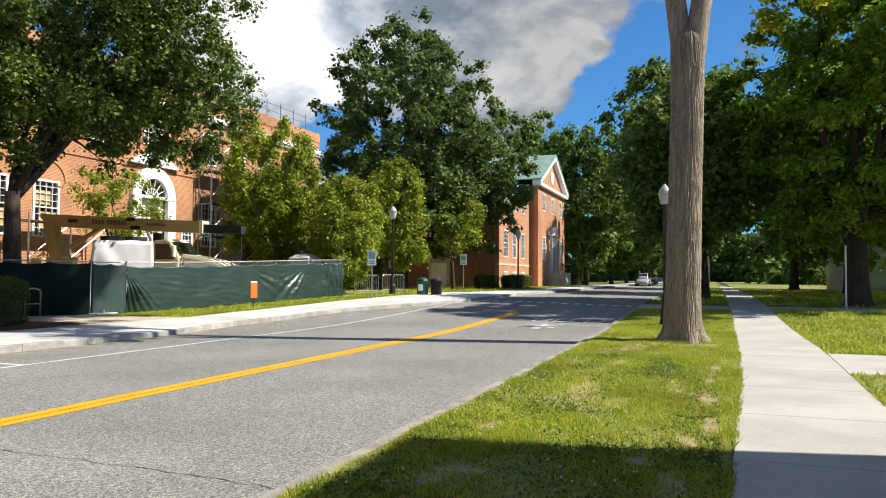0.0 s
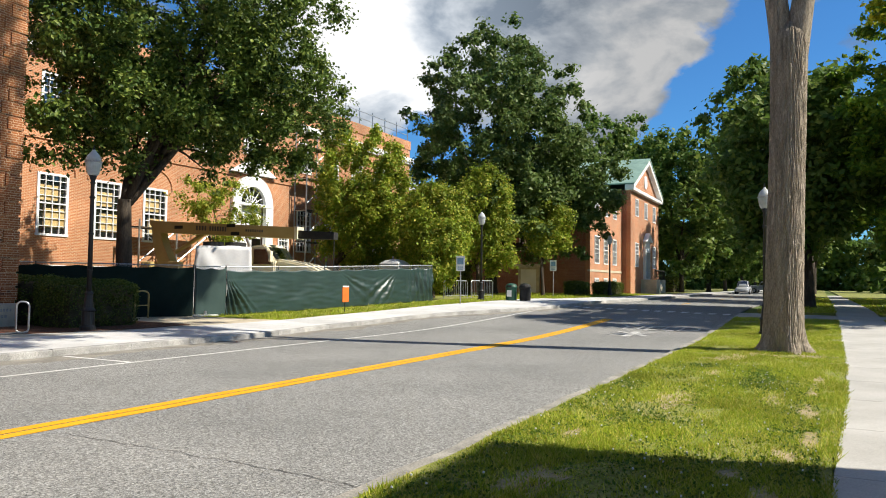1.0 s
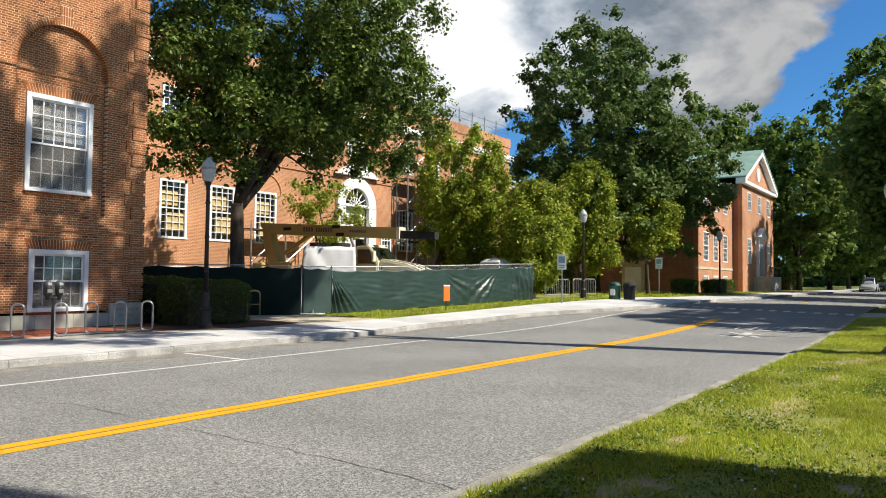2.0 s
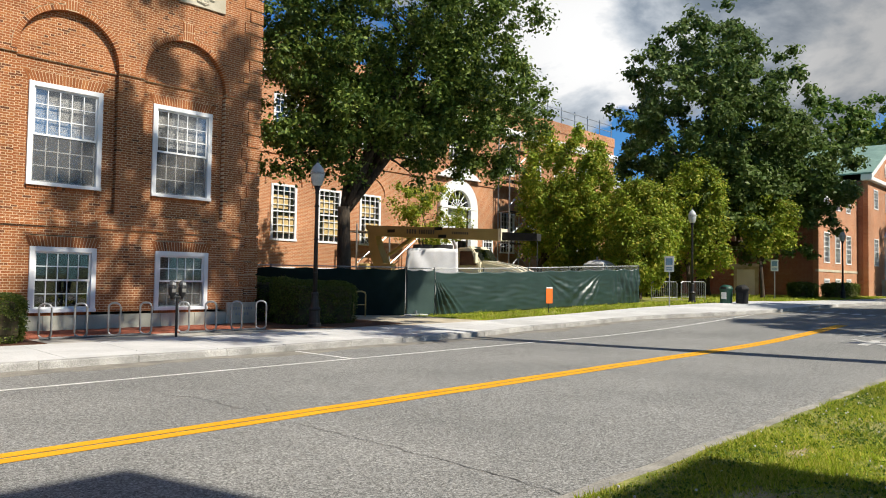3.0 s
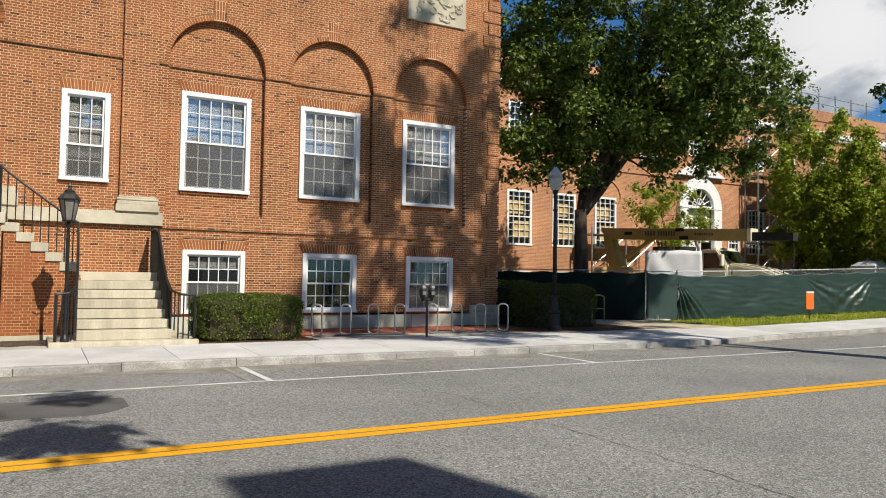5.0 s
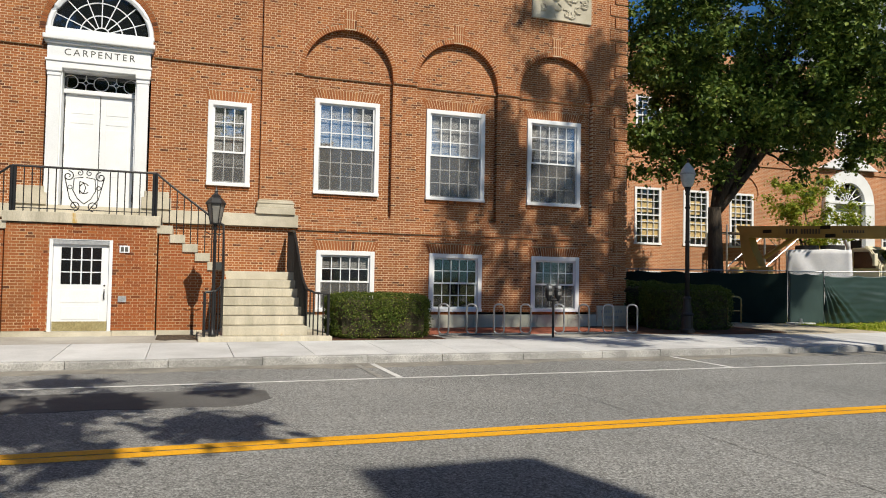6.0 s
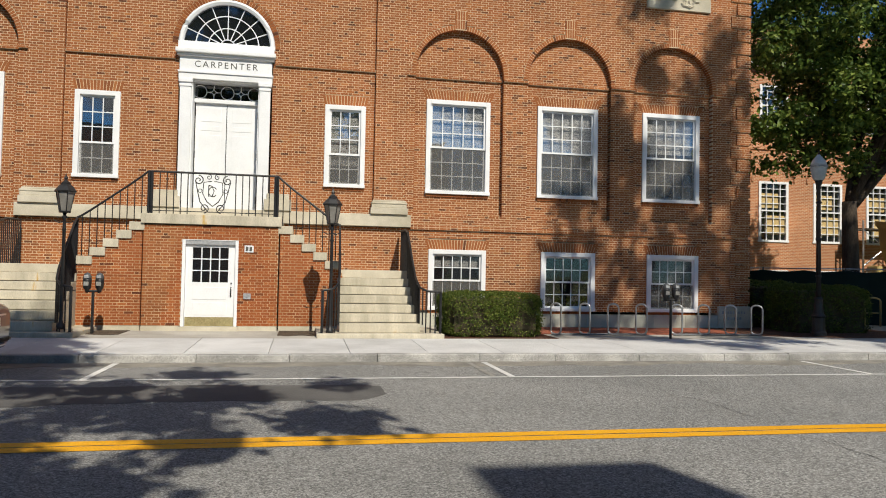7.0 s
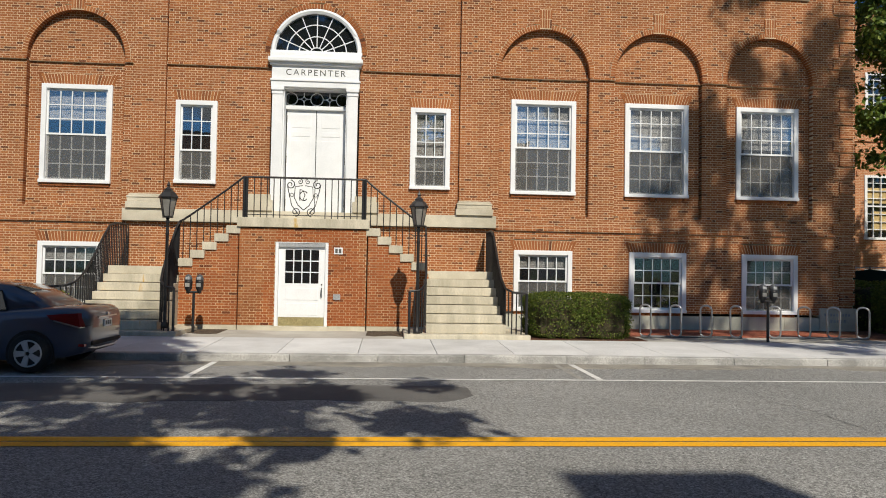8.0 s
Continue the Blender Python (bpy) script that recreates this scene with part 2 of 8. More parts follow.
ASPHALT = asphalt_mat("asphalt", (0.192, 0.193, 0.186), (0.244, 0.243, 0.233), 0.58)
ASPHALT_DARK = mat("asphalt_patch", (0.088, 0.086, 0.083), (0.122, 0.119, 0.115), 0.92, 0.8, 70, 0.4, 0.006, spread=0.3)
TAR = mat("tar", (0.06, 0.058, 0.055), (0.10, 0.098, 0.092), 0.7, 2, 40, 0.2)
YELLOW = mat("yellow_paint", (0.70, 0.33, 0.006), (0.78, 0.39, 0.01), 0.7, 1.3, 60, 0.3, 0.004, spread=0.22)
WHITE_LINE = mat("road_white", (0.5, 0.5, 0.48), (0.72, 0.72, 0.70), 0.75, 1.5, 50, 0.3, 0.004, spread=0.2)
FADED_LINE = mat("road_white_worn", (0.2, 0.195, 0.18), (0.32, 0.31, 0.28), 0.8, 4.0, 50, 0.3, 0.004, spread=0.3)
LANE_WHITE = mat("lane_white", (0.36, 0.355, 0.34), (0.56, 0.555, 0.54), 0.8, 3.0, 60, 0.3, 0.004, spread=0.3)
CONCRETE = mat("concrete", (0.475, 0.475, 0.468), (0.595, 0.595, 0.588), 0.9, 0.9, 60, 0.25, 0.004, spread=0.14, rand=0.07)
WALK_CONCRETE = mat("walk_concrete", (0.37, 0.36, 0.335), (0.465, 0.455, 0.43), 0.9, 0.7, 60, 0.25, 0.004, spread=0.14, rand=0.06)
OLD_CONCRETE = mat("old_concrete", (0.34, 0.323, 0.285), (0.47, 0.445, 0.395), 0.92, 0.9, 60, 0.3, 0.005, spread=0.16, rand=0.05)
WORN_KERB = mat("worn_kerb", (0.2, 0.193, 0.172), (0.36, 0.34, 0.30), 0.95, 2.2, 50, 0.5, 0.008, spread=0.35)
GRANITE = mat("granite", (0.23, 0.227, 0.215), (0.42, 0.41, 0.39), 0.85, 1.8, 60, 0.5, 0.008, spread=0.4, rand=0.16)
LIMESTONE = mat("limestone", (0.42, 0.38, 0.29), (0.60, 0.55, 0.44), 0.85, 1.3, 50, 0.25, 0.005, spread=0.12, c3=(0.50, 0.37, 0.17))
STEP = mat("stained_step", (0.40, 0.365, 0.28), (0.58, 0.53, 0.42), 0.85, 1.1, 40, 0.25, 0.005, spread=0.16, stretch=(3.0, 1.0, 0.5), c3=(0.50, 0.32, 0.09), rand=0.06)
STEP.node_tree.nodes["Color Ramp"].color_ramp.elements[2].position = 0.70
PLINTH = mat("plinth_stone", (0.36, 0.37, 0.31), (0.52, 0.51, 0.43), 0.85, 1.0, 40, 0.25, 0.005, spread=0.12, c3=(0.30, 0.36, 0.27))
MORTAR = mat("mortar", (0.52, 0.395, 0.255), (0.67, 0.525, 0.355), 0.95, 2.0, 90, 0.3, 0.003, spread=0.2)
STAIR_MORTAR = mat("stair_mortar", (0.36, 0.23, 0.13), (0.54, 0.38, 0.23), 0.95, 1.6, 90, 0.3, 0.003, spread=0.3)
BRICK = brick_mat("brick", "ShaderNodeNewGeometry", (0.93, 0.80, 0.60))
BRICK_RED = brick_mat("brick_red", "ShaderNodeNewGeometry", (0.92, 0.68, 0.47))
BRICK_ONE = brick_mat("brick_single", "ShaderNodeObjectInfo", (0.92, 0.68, 0.47))
FAR_BRICK_X = far_brick_mat("far_brick_x", "X")
FAR_BRICK_Y = far_brick_mat("far_brick_y", "Y")
# one brickwork: sunlight put into the front colour, shade into the side colour
OLD_BRICK_LIT_X = far_brick_mat("old_brick_lit_x", "X", (0.48, 0.20, 0.095), (0.37, 0.145, 0.07), (0.50, 0.37, 0.26))
OLD_BRICK_SHADED_Y = far_brick_mat("old_brick_shaded_y", "Y", (0.30, 0.10, 0.055), (0.20, 0.065, 0.04), (0.38, 0.27, 0.19))
PAVER = mat("paver", (0.22, 0.065, 0.035), (0.32, 0.10, 0.055), 0.9, 3, 60, 0.3, island=0.3)
WHITE = mat("white_paint", (0.72, 0.735, 0.745), (0.80, 0.81, 0.82), 0.5, 1.2, 30, 0.06, 0.002, spread=0.04)
BLIND = mat("blind", (0.60, 0.60, 0.58), (0.72, 0.72, 0.70), 0.8, 2, 30, 0.1, stretch=(1, 1, 12))
SCREEN = glass_mat("insect_screen", (0.115, 0.113, 0.108), 0.5, 0.58)
GLASS = glass_mat("window_glass", (0.025, 0.03, 0.035), 0.03, 0.7, 0.2)
LOW_GLASS = glass_mat("basement_glass", (0.012, 0.014, 0.016), 0.03, 0.55)
DARK_GLASS = glass_mat("dark_glass", (0.012, 0.014, 0.016), 0.04, 0.05)
IRON = mat("black_iron", (0.012, 0.012, 0.013), (0.022, 0.022, 0.023), 0.42, 3, 40, 0.1, 0.002, spread=0.2)
STEEL = mat("galvanised", (0.36, 0.37, 0.38), (0.5, 0.51, 0.52), 0.42, 4, 60, 0.1, 0.002, metal=0.8, spread=0.15)
BRASS = mat("brass_plate", (0.30, 0.25, 0.12), (0.38, 0.33, 0.17), 0.5, 3, 30, 0.1, metal=0.3)
FROST = mat("frosted_glass", (0.40, 0.43, 0.43), (0.52, 0.55, 0.55), 0.25, 3, 20, 0.05, spread=0.05)
LANTERN_GLASS = mat("lantern_glass", (0.16, 0.155, 0.14), (0.24, 0.23, 0.21), 0.2, 3, 20, 0.05, spread=0.1)
BARK = mat("bark", (0.25, 0.207, 0.158), (0.45, 0.38, 0.30), 0.95, 2.6, 22, 1.0, 0.04, spread=0.5, stretch=(4.0, 4.0, 0.55))
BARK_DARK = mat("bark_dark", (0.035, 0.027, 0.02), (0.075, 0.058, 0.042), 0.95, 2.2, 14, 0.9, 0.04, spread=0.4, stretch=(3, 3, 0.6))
LEAF_ELM = leaf_mat("elm_leaf", (0.042, 0.078, 0.015), (0.096, 0.158, 0.027), (0.23, 0.285, 0.056), 0.26)
LEAF_OAK = leaf_mat("oak_leaf", (0.075, 0.13, 0.03), (0.115, 0.175, 0.042), (0.19, 0.24, 0.08), 0.35)
LEAF_CRAB = leaf_mat("crab_leaf", (0.145, 0.22, 0.02), (0.26, 0.335, 0.03), (0.44, 0.39, 0.06), 0.32)
LEAF_MAPLE = leaf_mat("maple_leaf", (0.10, 0.20, 0.02), (0.185, 0.31, 0.03), (0.36, 0.44, 0.045), 0.48)
# yellower leaf copy: sunlight put into the colour of the upper sprays
LEAF_SUNLIT = leaf_mat("sunlit_leaf", (0.30, 0.36, 0.025), (0.52, 0.50, 0.03), (0.72, 0.58, 0.04), 0.45)
LEAF_FAR = leaf_mat("far_leaf", (0.07, 0.135, 0.024), (0.125, 0.20, 0.036), (0.23, 0.285, 0.06), 0.42)
LEAF_HEDGE = leaf_mat("hedge_leaf", (0.04, 0.07, 0.010), (0.085, 0.125, 0.017), (0.22, 0.24, 0.05), 0.22)
LEAF_CLOVER = leaf_mat("clover_leaf", (0.06, 0.13, 0.016), (0.11, 0.19, 0.022), (0.22, 0.28, 0.04), 0.25)
GRASS = leaf_mat("grass_blade", (0.20, 0.29, 0.02), (0.38, 0.46, 0.03), (0.66, 0.56, 0.15), 0.38)
SOIL = mat("lawn_soil", (0.15, 0.18, 0.03), (0.27, 0.26, 0.08), 0.95, 0.9, 30, 0.8, 0.02, spread=0.5, c3=(0.40, 0.32, 0.18))
EARTH = mat("far_ground", (0.07, 0.11, 0.02), (0.12, 0.16, 0.03), 0.95, 0.2, 10, 0.5, 0.02, spread=0.3)
SAND = mat("sand_path", (0.40, 0.345, 0.25), (0.54, 0.475, 0.36), 0.95, 2.0, 50, 0.5, 0.008, spread=0.25)
DIRT = mat("dirt", (0.22, 0.19, 0.085), (0.40, 0.32, 0.19), 0.95, 3.5, 40, 0.8, 0.012, spread=0.4)
DARK_SOIL = mat("dark_soil", (0.055, 0.04, 0.028), (0.12, 0.09, 0.06), 0.95, 5, 40, 1.0, 0.03, spread=0.5)
MULCH = mat("mulch", (0.06, 0.026, 0.014), (0.12, 0.05, 0.026), 0.95, 3, 35, 1.0, 0.03, spread=0.5)
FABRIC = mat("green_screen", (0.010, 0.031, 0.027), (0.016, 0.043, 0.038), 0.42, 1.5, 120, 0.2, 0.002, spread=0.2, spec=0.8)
# fabric copy with the tree's shade put into a darker green
FABRIC_SHADED = mat("shaded_green_screen", (0.005, 0.014, 0.012), (0.008, 0.02, 0.018), 0.75, 1.5, 120, 0.2, 0.002, spread=0.25, spec=0.12)
FABRIC_GREY = mat("grey_green_screen", (0.024, 0.05, 0.045), (0.034, 0.064, 0.058), 0.6, 1.5, 120, 0.2, 0.002, spread=0.2)
ORANGE = mat("orange_sheet", (0.72, 0.14, 0.015), (0.80, 0.17, 0.02), 0.55, 2, 30, 0.1, spread=0.06)
CRANE = mat("tan_enamel", (0.34, 0.255, 0.095), (0.42, 0.32, 0.13), 0.5, 0.8, 20, 0.1, spread=0.12)
CREAM = mat("cream_enamel", (0.72, 0.66, 0.49), (0.78, 0.72, 0.55), 0.35, 1, 20, 0.05, spread=0.06)
TARP = mat("white_tarp", (0.66, 0.66, 0.68), (0.78, 0.78, 0.79), 0.6, 1.5, 20, 0.15, spread=0.06)
RUBBER = mat("rubber", (0.014, 0.014, 0.014), (0.025, 0.025, 0.025), 0.85, 4, 40, 0.2)
RIM = mat("silver_rim", (0.42, 0.42, 0.43), (0.52, 0.52, 0.53), 0.35, 3, 30, 0.05, metal=0.15, spread=0.05)
PAPER = mat("tan_paper", (0.42, 0.30, 0.12), (0.52, 0.40, 0.2), 0.8, 3, 20, 0.1)
GUTTER = mat("gutter_grit", (0.165, 0.157, 0.138), (0.29, 0.27, 0.23), 0.95, 1.6, 40, 0.5, 0.006, spread=0.4)
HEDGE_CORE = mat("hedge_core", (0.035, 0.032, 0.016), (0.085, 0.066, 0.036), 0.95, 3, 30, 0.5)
CHROME = mat("alloy", (0.5, 0.5, 0.51), (0.6, 0.6, 0.61), 0.28, 3, 30, 0.05, metal=0.9, spread=0.05)
CAR_BLUE = mat("blue_car_paint", (0.03, 0.042, 0.078), (0.04, 0.054, 0.095), 0.22, 1, 40, 0.0, metal=0.1, spread=0.05, spec=0.5)
for inp, val in (("Coat Weight", 1.0), ("Coat Roughness", 0.04), ("Roughness", 0.35)):
    CAR_BLUE.node_tree.nodes["Principled BSDF"].inputs[inp].default_value = val
CAR_SILVER = mat("silver_car_paint", (0.48, 0.50, 0.52), (0.55, 0.57, 0.59), 0.25, 1, 40, 0.0, metal=0.4, spread=0.05)
RED_LENS = mat("red_lens", (0.13, 0.005, 0.007), (0.18, 0.008, 0.01), 0.2, 3, 30, 0.0, spread=0.1)
BLUE_SIGN = mat("sign_blue", (0.16, 0.30, 0.46), (0.24, 0.38, 0.52), 0.5, 4, 30, 0.05)
BIN_GREEN = mat("bin_green", (0.012, 0.06, 0.04), (0.02, 0.085, 0.06), 0.5, 3, 30, 0.1)
COPPER = mat("copper_roof", (0.16, 0.26, 0.22), (0.24, 0.36, 0.30), 0.7, 0.8, 10, 0.2, spread=0.15)
SLATE = mat("slate", (0.05, 0.055, 0.06), (0.09, 0.095, 0.10), 0.8, 2, 20, 0.4)
CLAPBOARD = mat("pale_green_boards", (0.42, 0.47, 0.36), (0.50, 0.55, 0.43), 0.7, 1, 20, 0.1)
RED_PAINT = mat("red_paint", (0.35, 0.02, 0.012), (0.45, 0.03, 0.018), 0.4, 3, 20, 0.1)
METER_GREY = mat("meter_grey", (0.06, 0.065, 0.07), (0.10, 0.105, 0.11), 0.35, 3, 20, 0.05)
GREY_PAINT = mat("grey_paint", (0.28, 0.29, 0.30), (0.36, 0.37, 0.38), 0.5, 3, 20, 0.05)
# near-black backing walls: the gloom of unlit rooms is put into the colour
UNLIT_IN = mat("unlit_interior", (0.03, 0.028, 0.026), (0.05, 0.047, 0.043), 0.9, 1, 10, 0.0)
LETTER = mat("carved_letter", (0.07, 0.068, 0.062), (0.10, 0.098, 0.09), 0.7, 3, 30, 0.0)


# ---- building helpers ----
def ground_z(x):
    u = min(max((x - 22.0) / 22.0, 0.0), 1.0)
    return 0.52 * u * u * (3 - 2 * u)


def thing(name, loc, label, category, group="", kind="", rz=0.0):
    ob = new(name)
    ob.matrix_world = pose(*loc, 0, 0, rz)
    ob.empty_display_size = 0.2
    return tagged(ob, label, category, group, kind)


def part(name, shape, material, parent=None, label="", smooth=False, at=None):
    """Links a bmesh or a mesh as one object, under parent if given."""
    if isinstance(shape, bmesh.types.BMesh):
        me = bpy.data.meshes.new(name)
        bmesh.ops.recalc_face_normals(shape, faces=shape.faces)
        shape.to_mesh(me)
        shape.free()
    else:
        me = shape
    if not me.materials:
        me.materials.append(material)
    if smooth:
        me.polygons.foreach_set("use_smooth", [True] * len(me.polygons))
    ob = new(name, me)
    if parent is not None:
        ob.parent = parent
    if at is not None:
        ob.matrix_basis = at if isinstance(at, Matrix) else Matrix.Translation(at)
    return tagged(ob, label)


def single(name, shape, material, label, category, group="", kind="", smooth=False, at=None):
    return tagged(part(name, shape, material, None, label, smooth, at), label, category, group, kind)


def box(bm, x0, x1, y0, y1, z0, z1, bevel=0.0, m=None):
    mm = Matrix.Translation(((x0 + x1) / 2, (y0 + y1) / 2, (z0 + z1) / 2)) @ Matrix.Diagonal((x1 - x0, y1 - y0, z1 - z0, 1))
    made = bmesh.ops.create_cube(bm, size=1.0, matrix=(m @ mm) if m else mm)["verts"]
    if bevel:
        edges = list({e for v in made for e in v.link_edges})
        bmesh.ops.bevel(bm, geom=edges, offset=bevel, segments=2, affect="EDGES", profile=0.6)
    return bm


def B(*a, **k):
    return box(bmesh.new(), *a, **k)


def tube(bm, pts, r, n=8, close=False):
    """A round bar along points; r is one radius or one for each point."""
    pts = [Vector(p) for p in pts]
    rs = r if isinstance(r, (list, tuple)) else [r] * len(pts)
    rings = []
    for i, p in enumerate(pts):
        a, b = pts[max(i - 1, 0)], pts[min(i + 1, len(pts) - 1)]
        if close:
            a, b = pts[i - 1], pts[(i + 1) % len(pts)]
        d = (b - a).normalized() if (b - a).length > 1e-9 else Vector((0, 0, 1))
        side = d.cross(Vector((0, 0, 1)) if abs(d.z) < 0.9 else Vector((0, 1, 0))).normalized()
        up = side.cross(d)
        rings.append([bm.verts.new(p + (side * math.cos(2 * math.pi * k / n) + up * math.sin(2 * math.pi * k / n)) * rs[i]) for k in range(n)])
    last = len(rings) if close else len(rings) - 1
    for i in range(last):
        q, s = rings[i], rings[(i + 1) % len(rings)]
        for k in range(n):
            bm.faces.new((q[k], q[(k + 1) % n], s[(k + 1) % n], s[k]))
    if not close:
        bm.faces.new(rings[0])
        bm.faces.new(rings[-1][::-1])
    return bm


def T(*a, **k):
    return tube(bmesh.new(), *a, **k)


def lathe(bm, prof, n=16, c=(0, 0)):
    """A turned shape from (radius, height) pairs."""
    rings = [[bm.verts.new((c[0] + max(r, 0.0005) * math.cos(2 * math.pi * k / n), c[1] + max(r, 0.0005) * math.sin(2 * math.pi * k / n), z)) for k in range(n)] for r, z in prof]
    for q, s in zip(rings, rings[1:]):
        for k in range(n):
            bm.faces.new((q[k], q[(k + 1) % n], s[(k + 1) % n], s[k]))
    bm.faces.new(rings[0][::-1])
    bm.faces.new(rings[-1])
    return bm


def L(*a, **k):
    return lathe(bmesh.new(), *a, **k)


def prism(bm, pts, a, b, axis="y"):
    """An outline in (u, v) pushed from a to b along an axis."""
    def put(u, v, w):
        return {"y": (u, w, v), "x": (w, u, v), "z": (u, v, w)}[axis]
    p = [bm.verts.new(put(u, v, a)) for u, v in pts]
    q = [bm.verts.new(put(u, v, b)) for u, v in pts]
    bm.faces.new(p)
    bm.faces.new(q[::-1])
    for i in range(len(p)):
        j = (i + 1) % len(p)
        bm.faces.new((p[j], p[i], q[i], q[j]))
    return bm


def P(*a, **k):
    return prism(bmesh.new(), *a, **k)


def npmesh(name, v, f):
    """A mesh from arrays of corners and of four-cornered faces."""
    me = bpy.data.meshes.new(name)
    v, f = np.asarray(v, dtype=np.float32), np.asarray(f, dtype=np.int32)
    k = f.shape[1]
    me.vertices.add(len(v))
    me.vertices.foreach_set("co", v.ravel())
    me.loops.add(f.size)
    me.loops.foreach_set("vertex_index", f.ravel())
    me.polygons.add(len(f))
    me.polygons.foreach_set("loop_start", np.arange(0, f.size, k, dtype=np.int32))
    me.polygons.foreach_set("use_smooth", np.zeros(len(f), dtype=bool))
    me.update(calc_edges=True)
    me.validate()
    return me


def boxes_mesh(name, lo, hi):
    """Many axis-aligned blocks in one mesh."""
    lo, hi = np.asarray(lo, float), np.asarray(hi, float)
    c = np.array([[0, 0, 0], [1, 0, 0], [1, 1, 0], [0, 1, 0], [0, 0, 1], [1, 0, 1], [1, 1, 1], [0, 1, 1]], float)
    v = (lo[:, None, :] + c[None] * (hi - lo)[:, None, :]).reshape(-1, 3)
    f = np.array([[0, 1, 5, 4], [1, 2, 6, 5], [2, 3, 7, 6], [3, 0, 4, 7], [4, 5, 6, 7], [3, 2, 1, 0]])
    return npmesh(name, v, (np.arange(len(lo))[:, None, None] * 8 + f[None]).reshape(-1, 4))


def words(name, text, size, depth, material, parent, m, label="", gap=1.0):
    """Letters in the built-in font, as a mesh."""
    cu = bpy.data.curves.new(name, "FONT")
    cu.body, cu.size, cu.extrude, cu.align_x = text, size, depth, "CENTER"
    cu.resolution_u = 3
    cu.space_character = gap
    tmp = bpy.data.objects.new(name, cu)
    me = bpy.data.meshes.new_from_object(tmp)
    bpy.data.objects.remove(tmp)
    return part(name, me, material, parent, label, at=m)


def slab(name, x0, x1, lo, hi, top, thick, material, label, category, step=2.0, edge_noise=0.0):
    """A strip of ground between two edges (functions of x), following the rise of the street."""
    n = max(2, int((x1 - x0) / step) + 1)
    bm = bmesh.new()
    rows = []
    for i in range(n):
        x = x0 + (x1 - x0) * i / (n - 1)
        z = ground_z(x) + top
        a, b = lo(x), hi(x)
        if edge_noise:
            a += edge_noise * noise.noise((x * 1.3, 0, 5))
            b += edge_noise * noise.noise((x * 1.3, 9, 5))
        rows.append([bm.verts.new(p) for p in ((x, a, z - thick), (x, a, z), (x, b, z), (x, b, z - thick))])
    for q, s in zip(rows, rows[1:]):
        for k in range(4):
            bm.faces.new((q[k], s[k], s[(k + 1) % 4], q[(k + 1) % 4]))
    bm.faces.new(rows[0])
    bm.faces.new(rows[-1][::-1])
    return single(name, bm, material, label, category, kind="structure")


# ---- ground, road, walks ----
def kerb_y(x):
    return float(np.interp(x, (-80, 19, 22.5, 29.5, 33, 36, 40, 60, 240), (13.5, 13.5, 14.2, 14.25, 12.7, 11.35, 10.7, 10.4, 10.4)))


def walk_back(x):
    return float(np.interp(x, (-80, 16, 26, 33, 40, 60, 240), (16.2, 16.2, 16.8, 16.3, 15.0, 13.4, 13.4)))


def lawn_edge(x):
    return float(np.interp(x, (-40, 8, 14.5, 20, 31, 240), (-0.5, -0.52, -0.84, -1.0, -1.15, -2.2)))


def walk_right(x):
    return float(np.interp(x, (-40, 13, 21, 31, 240), (-2.4, -2.45, -2.79, -2.7, -3.3)))


bm = bmesh.new()
xs = [-600, -200, -60, 0, 14, 20] + [22 + i * 1.0 for i in range(23)] + [50, 70, 100, 160, 240, 500, 900]
ys = [-700, -200, -60, -20, 0, 8, 16, 30, 60, 200, 700]
grid = [[bm.verts.new((x, y, ground_z(x) - 0.06)) for y in ys] for x in xs]
for i in range(len(xs) - 1):
    for j in range(len(ys) - 1):
        bm.faces.new((grid[i][j], grid[i + 1][j], grid[i + 1][j + 1], grid[i][j + 1]))
single("ground", bm, EARTH, "grassy ground that reaches the horizon", "ground", kind="structure")

slab("road", -80, 240, lambda x: 2.62, lambda x: kerb_y(x) + 0.02, 0.0, 0.05, ASPHALT, "worn grey asphalt street with a coarse grain", "road", 1.0)
slab("road_patch", -14, 3.45, lambda x: 9.35 + 0.08 * math.sin(x) + 0.45 * max(0.0, (x - 2.9) / 0.55) ** 2, lambda x: 10.75 + 0.05 * math.sin(x * 2) - 0.25 * max(0.0, (x - 3.1) / 0.35), 0.005, 0.02, ASPHALT_DARK, "darker rectangular repair patch in the asphalt", "road patch", 0.1, 0.15)
slab("crossing_path", 35.2, 37.9, lambda x: -40, lambda x: 2.62, 0.02, 0.06, OLD_CONCRETE, "pale concrete drive that crosses the lawn", "path", 0.6)


def stripe(name, x0, x1, y0, y1, material, label, z=0.007, wobble=0.0, step=1.0):
    n = max(2, int((x1 - x0) / step) + 1)
    b = bmesh.new()
    rows = []
    for i in range(n):
        x = x0 + (x1 - x0) * i / (n - 1)
        w = wobble * noise.noise((x * 0.8, y0, 3))
        rows.append((b.verts.new((x, y0 + w, ground_z(x) + z)), b.verts.new((x, y1 + w, ground_z(x) + z))))
    for q, s in zip(rows, rows[1:]):
        b.faces.new((q[0], s[0], s[1], q[1]))
    return single(name, b, material, label, "road marking", kind="structure")


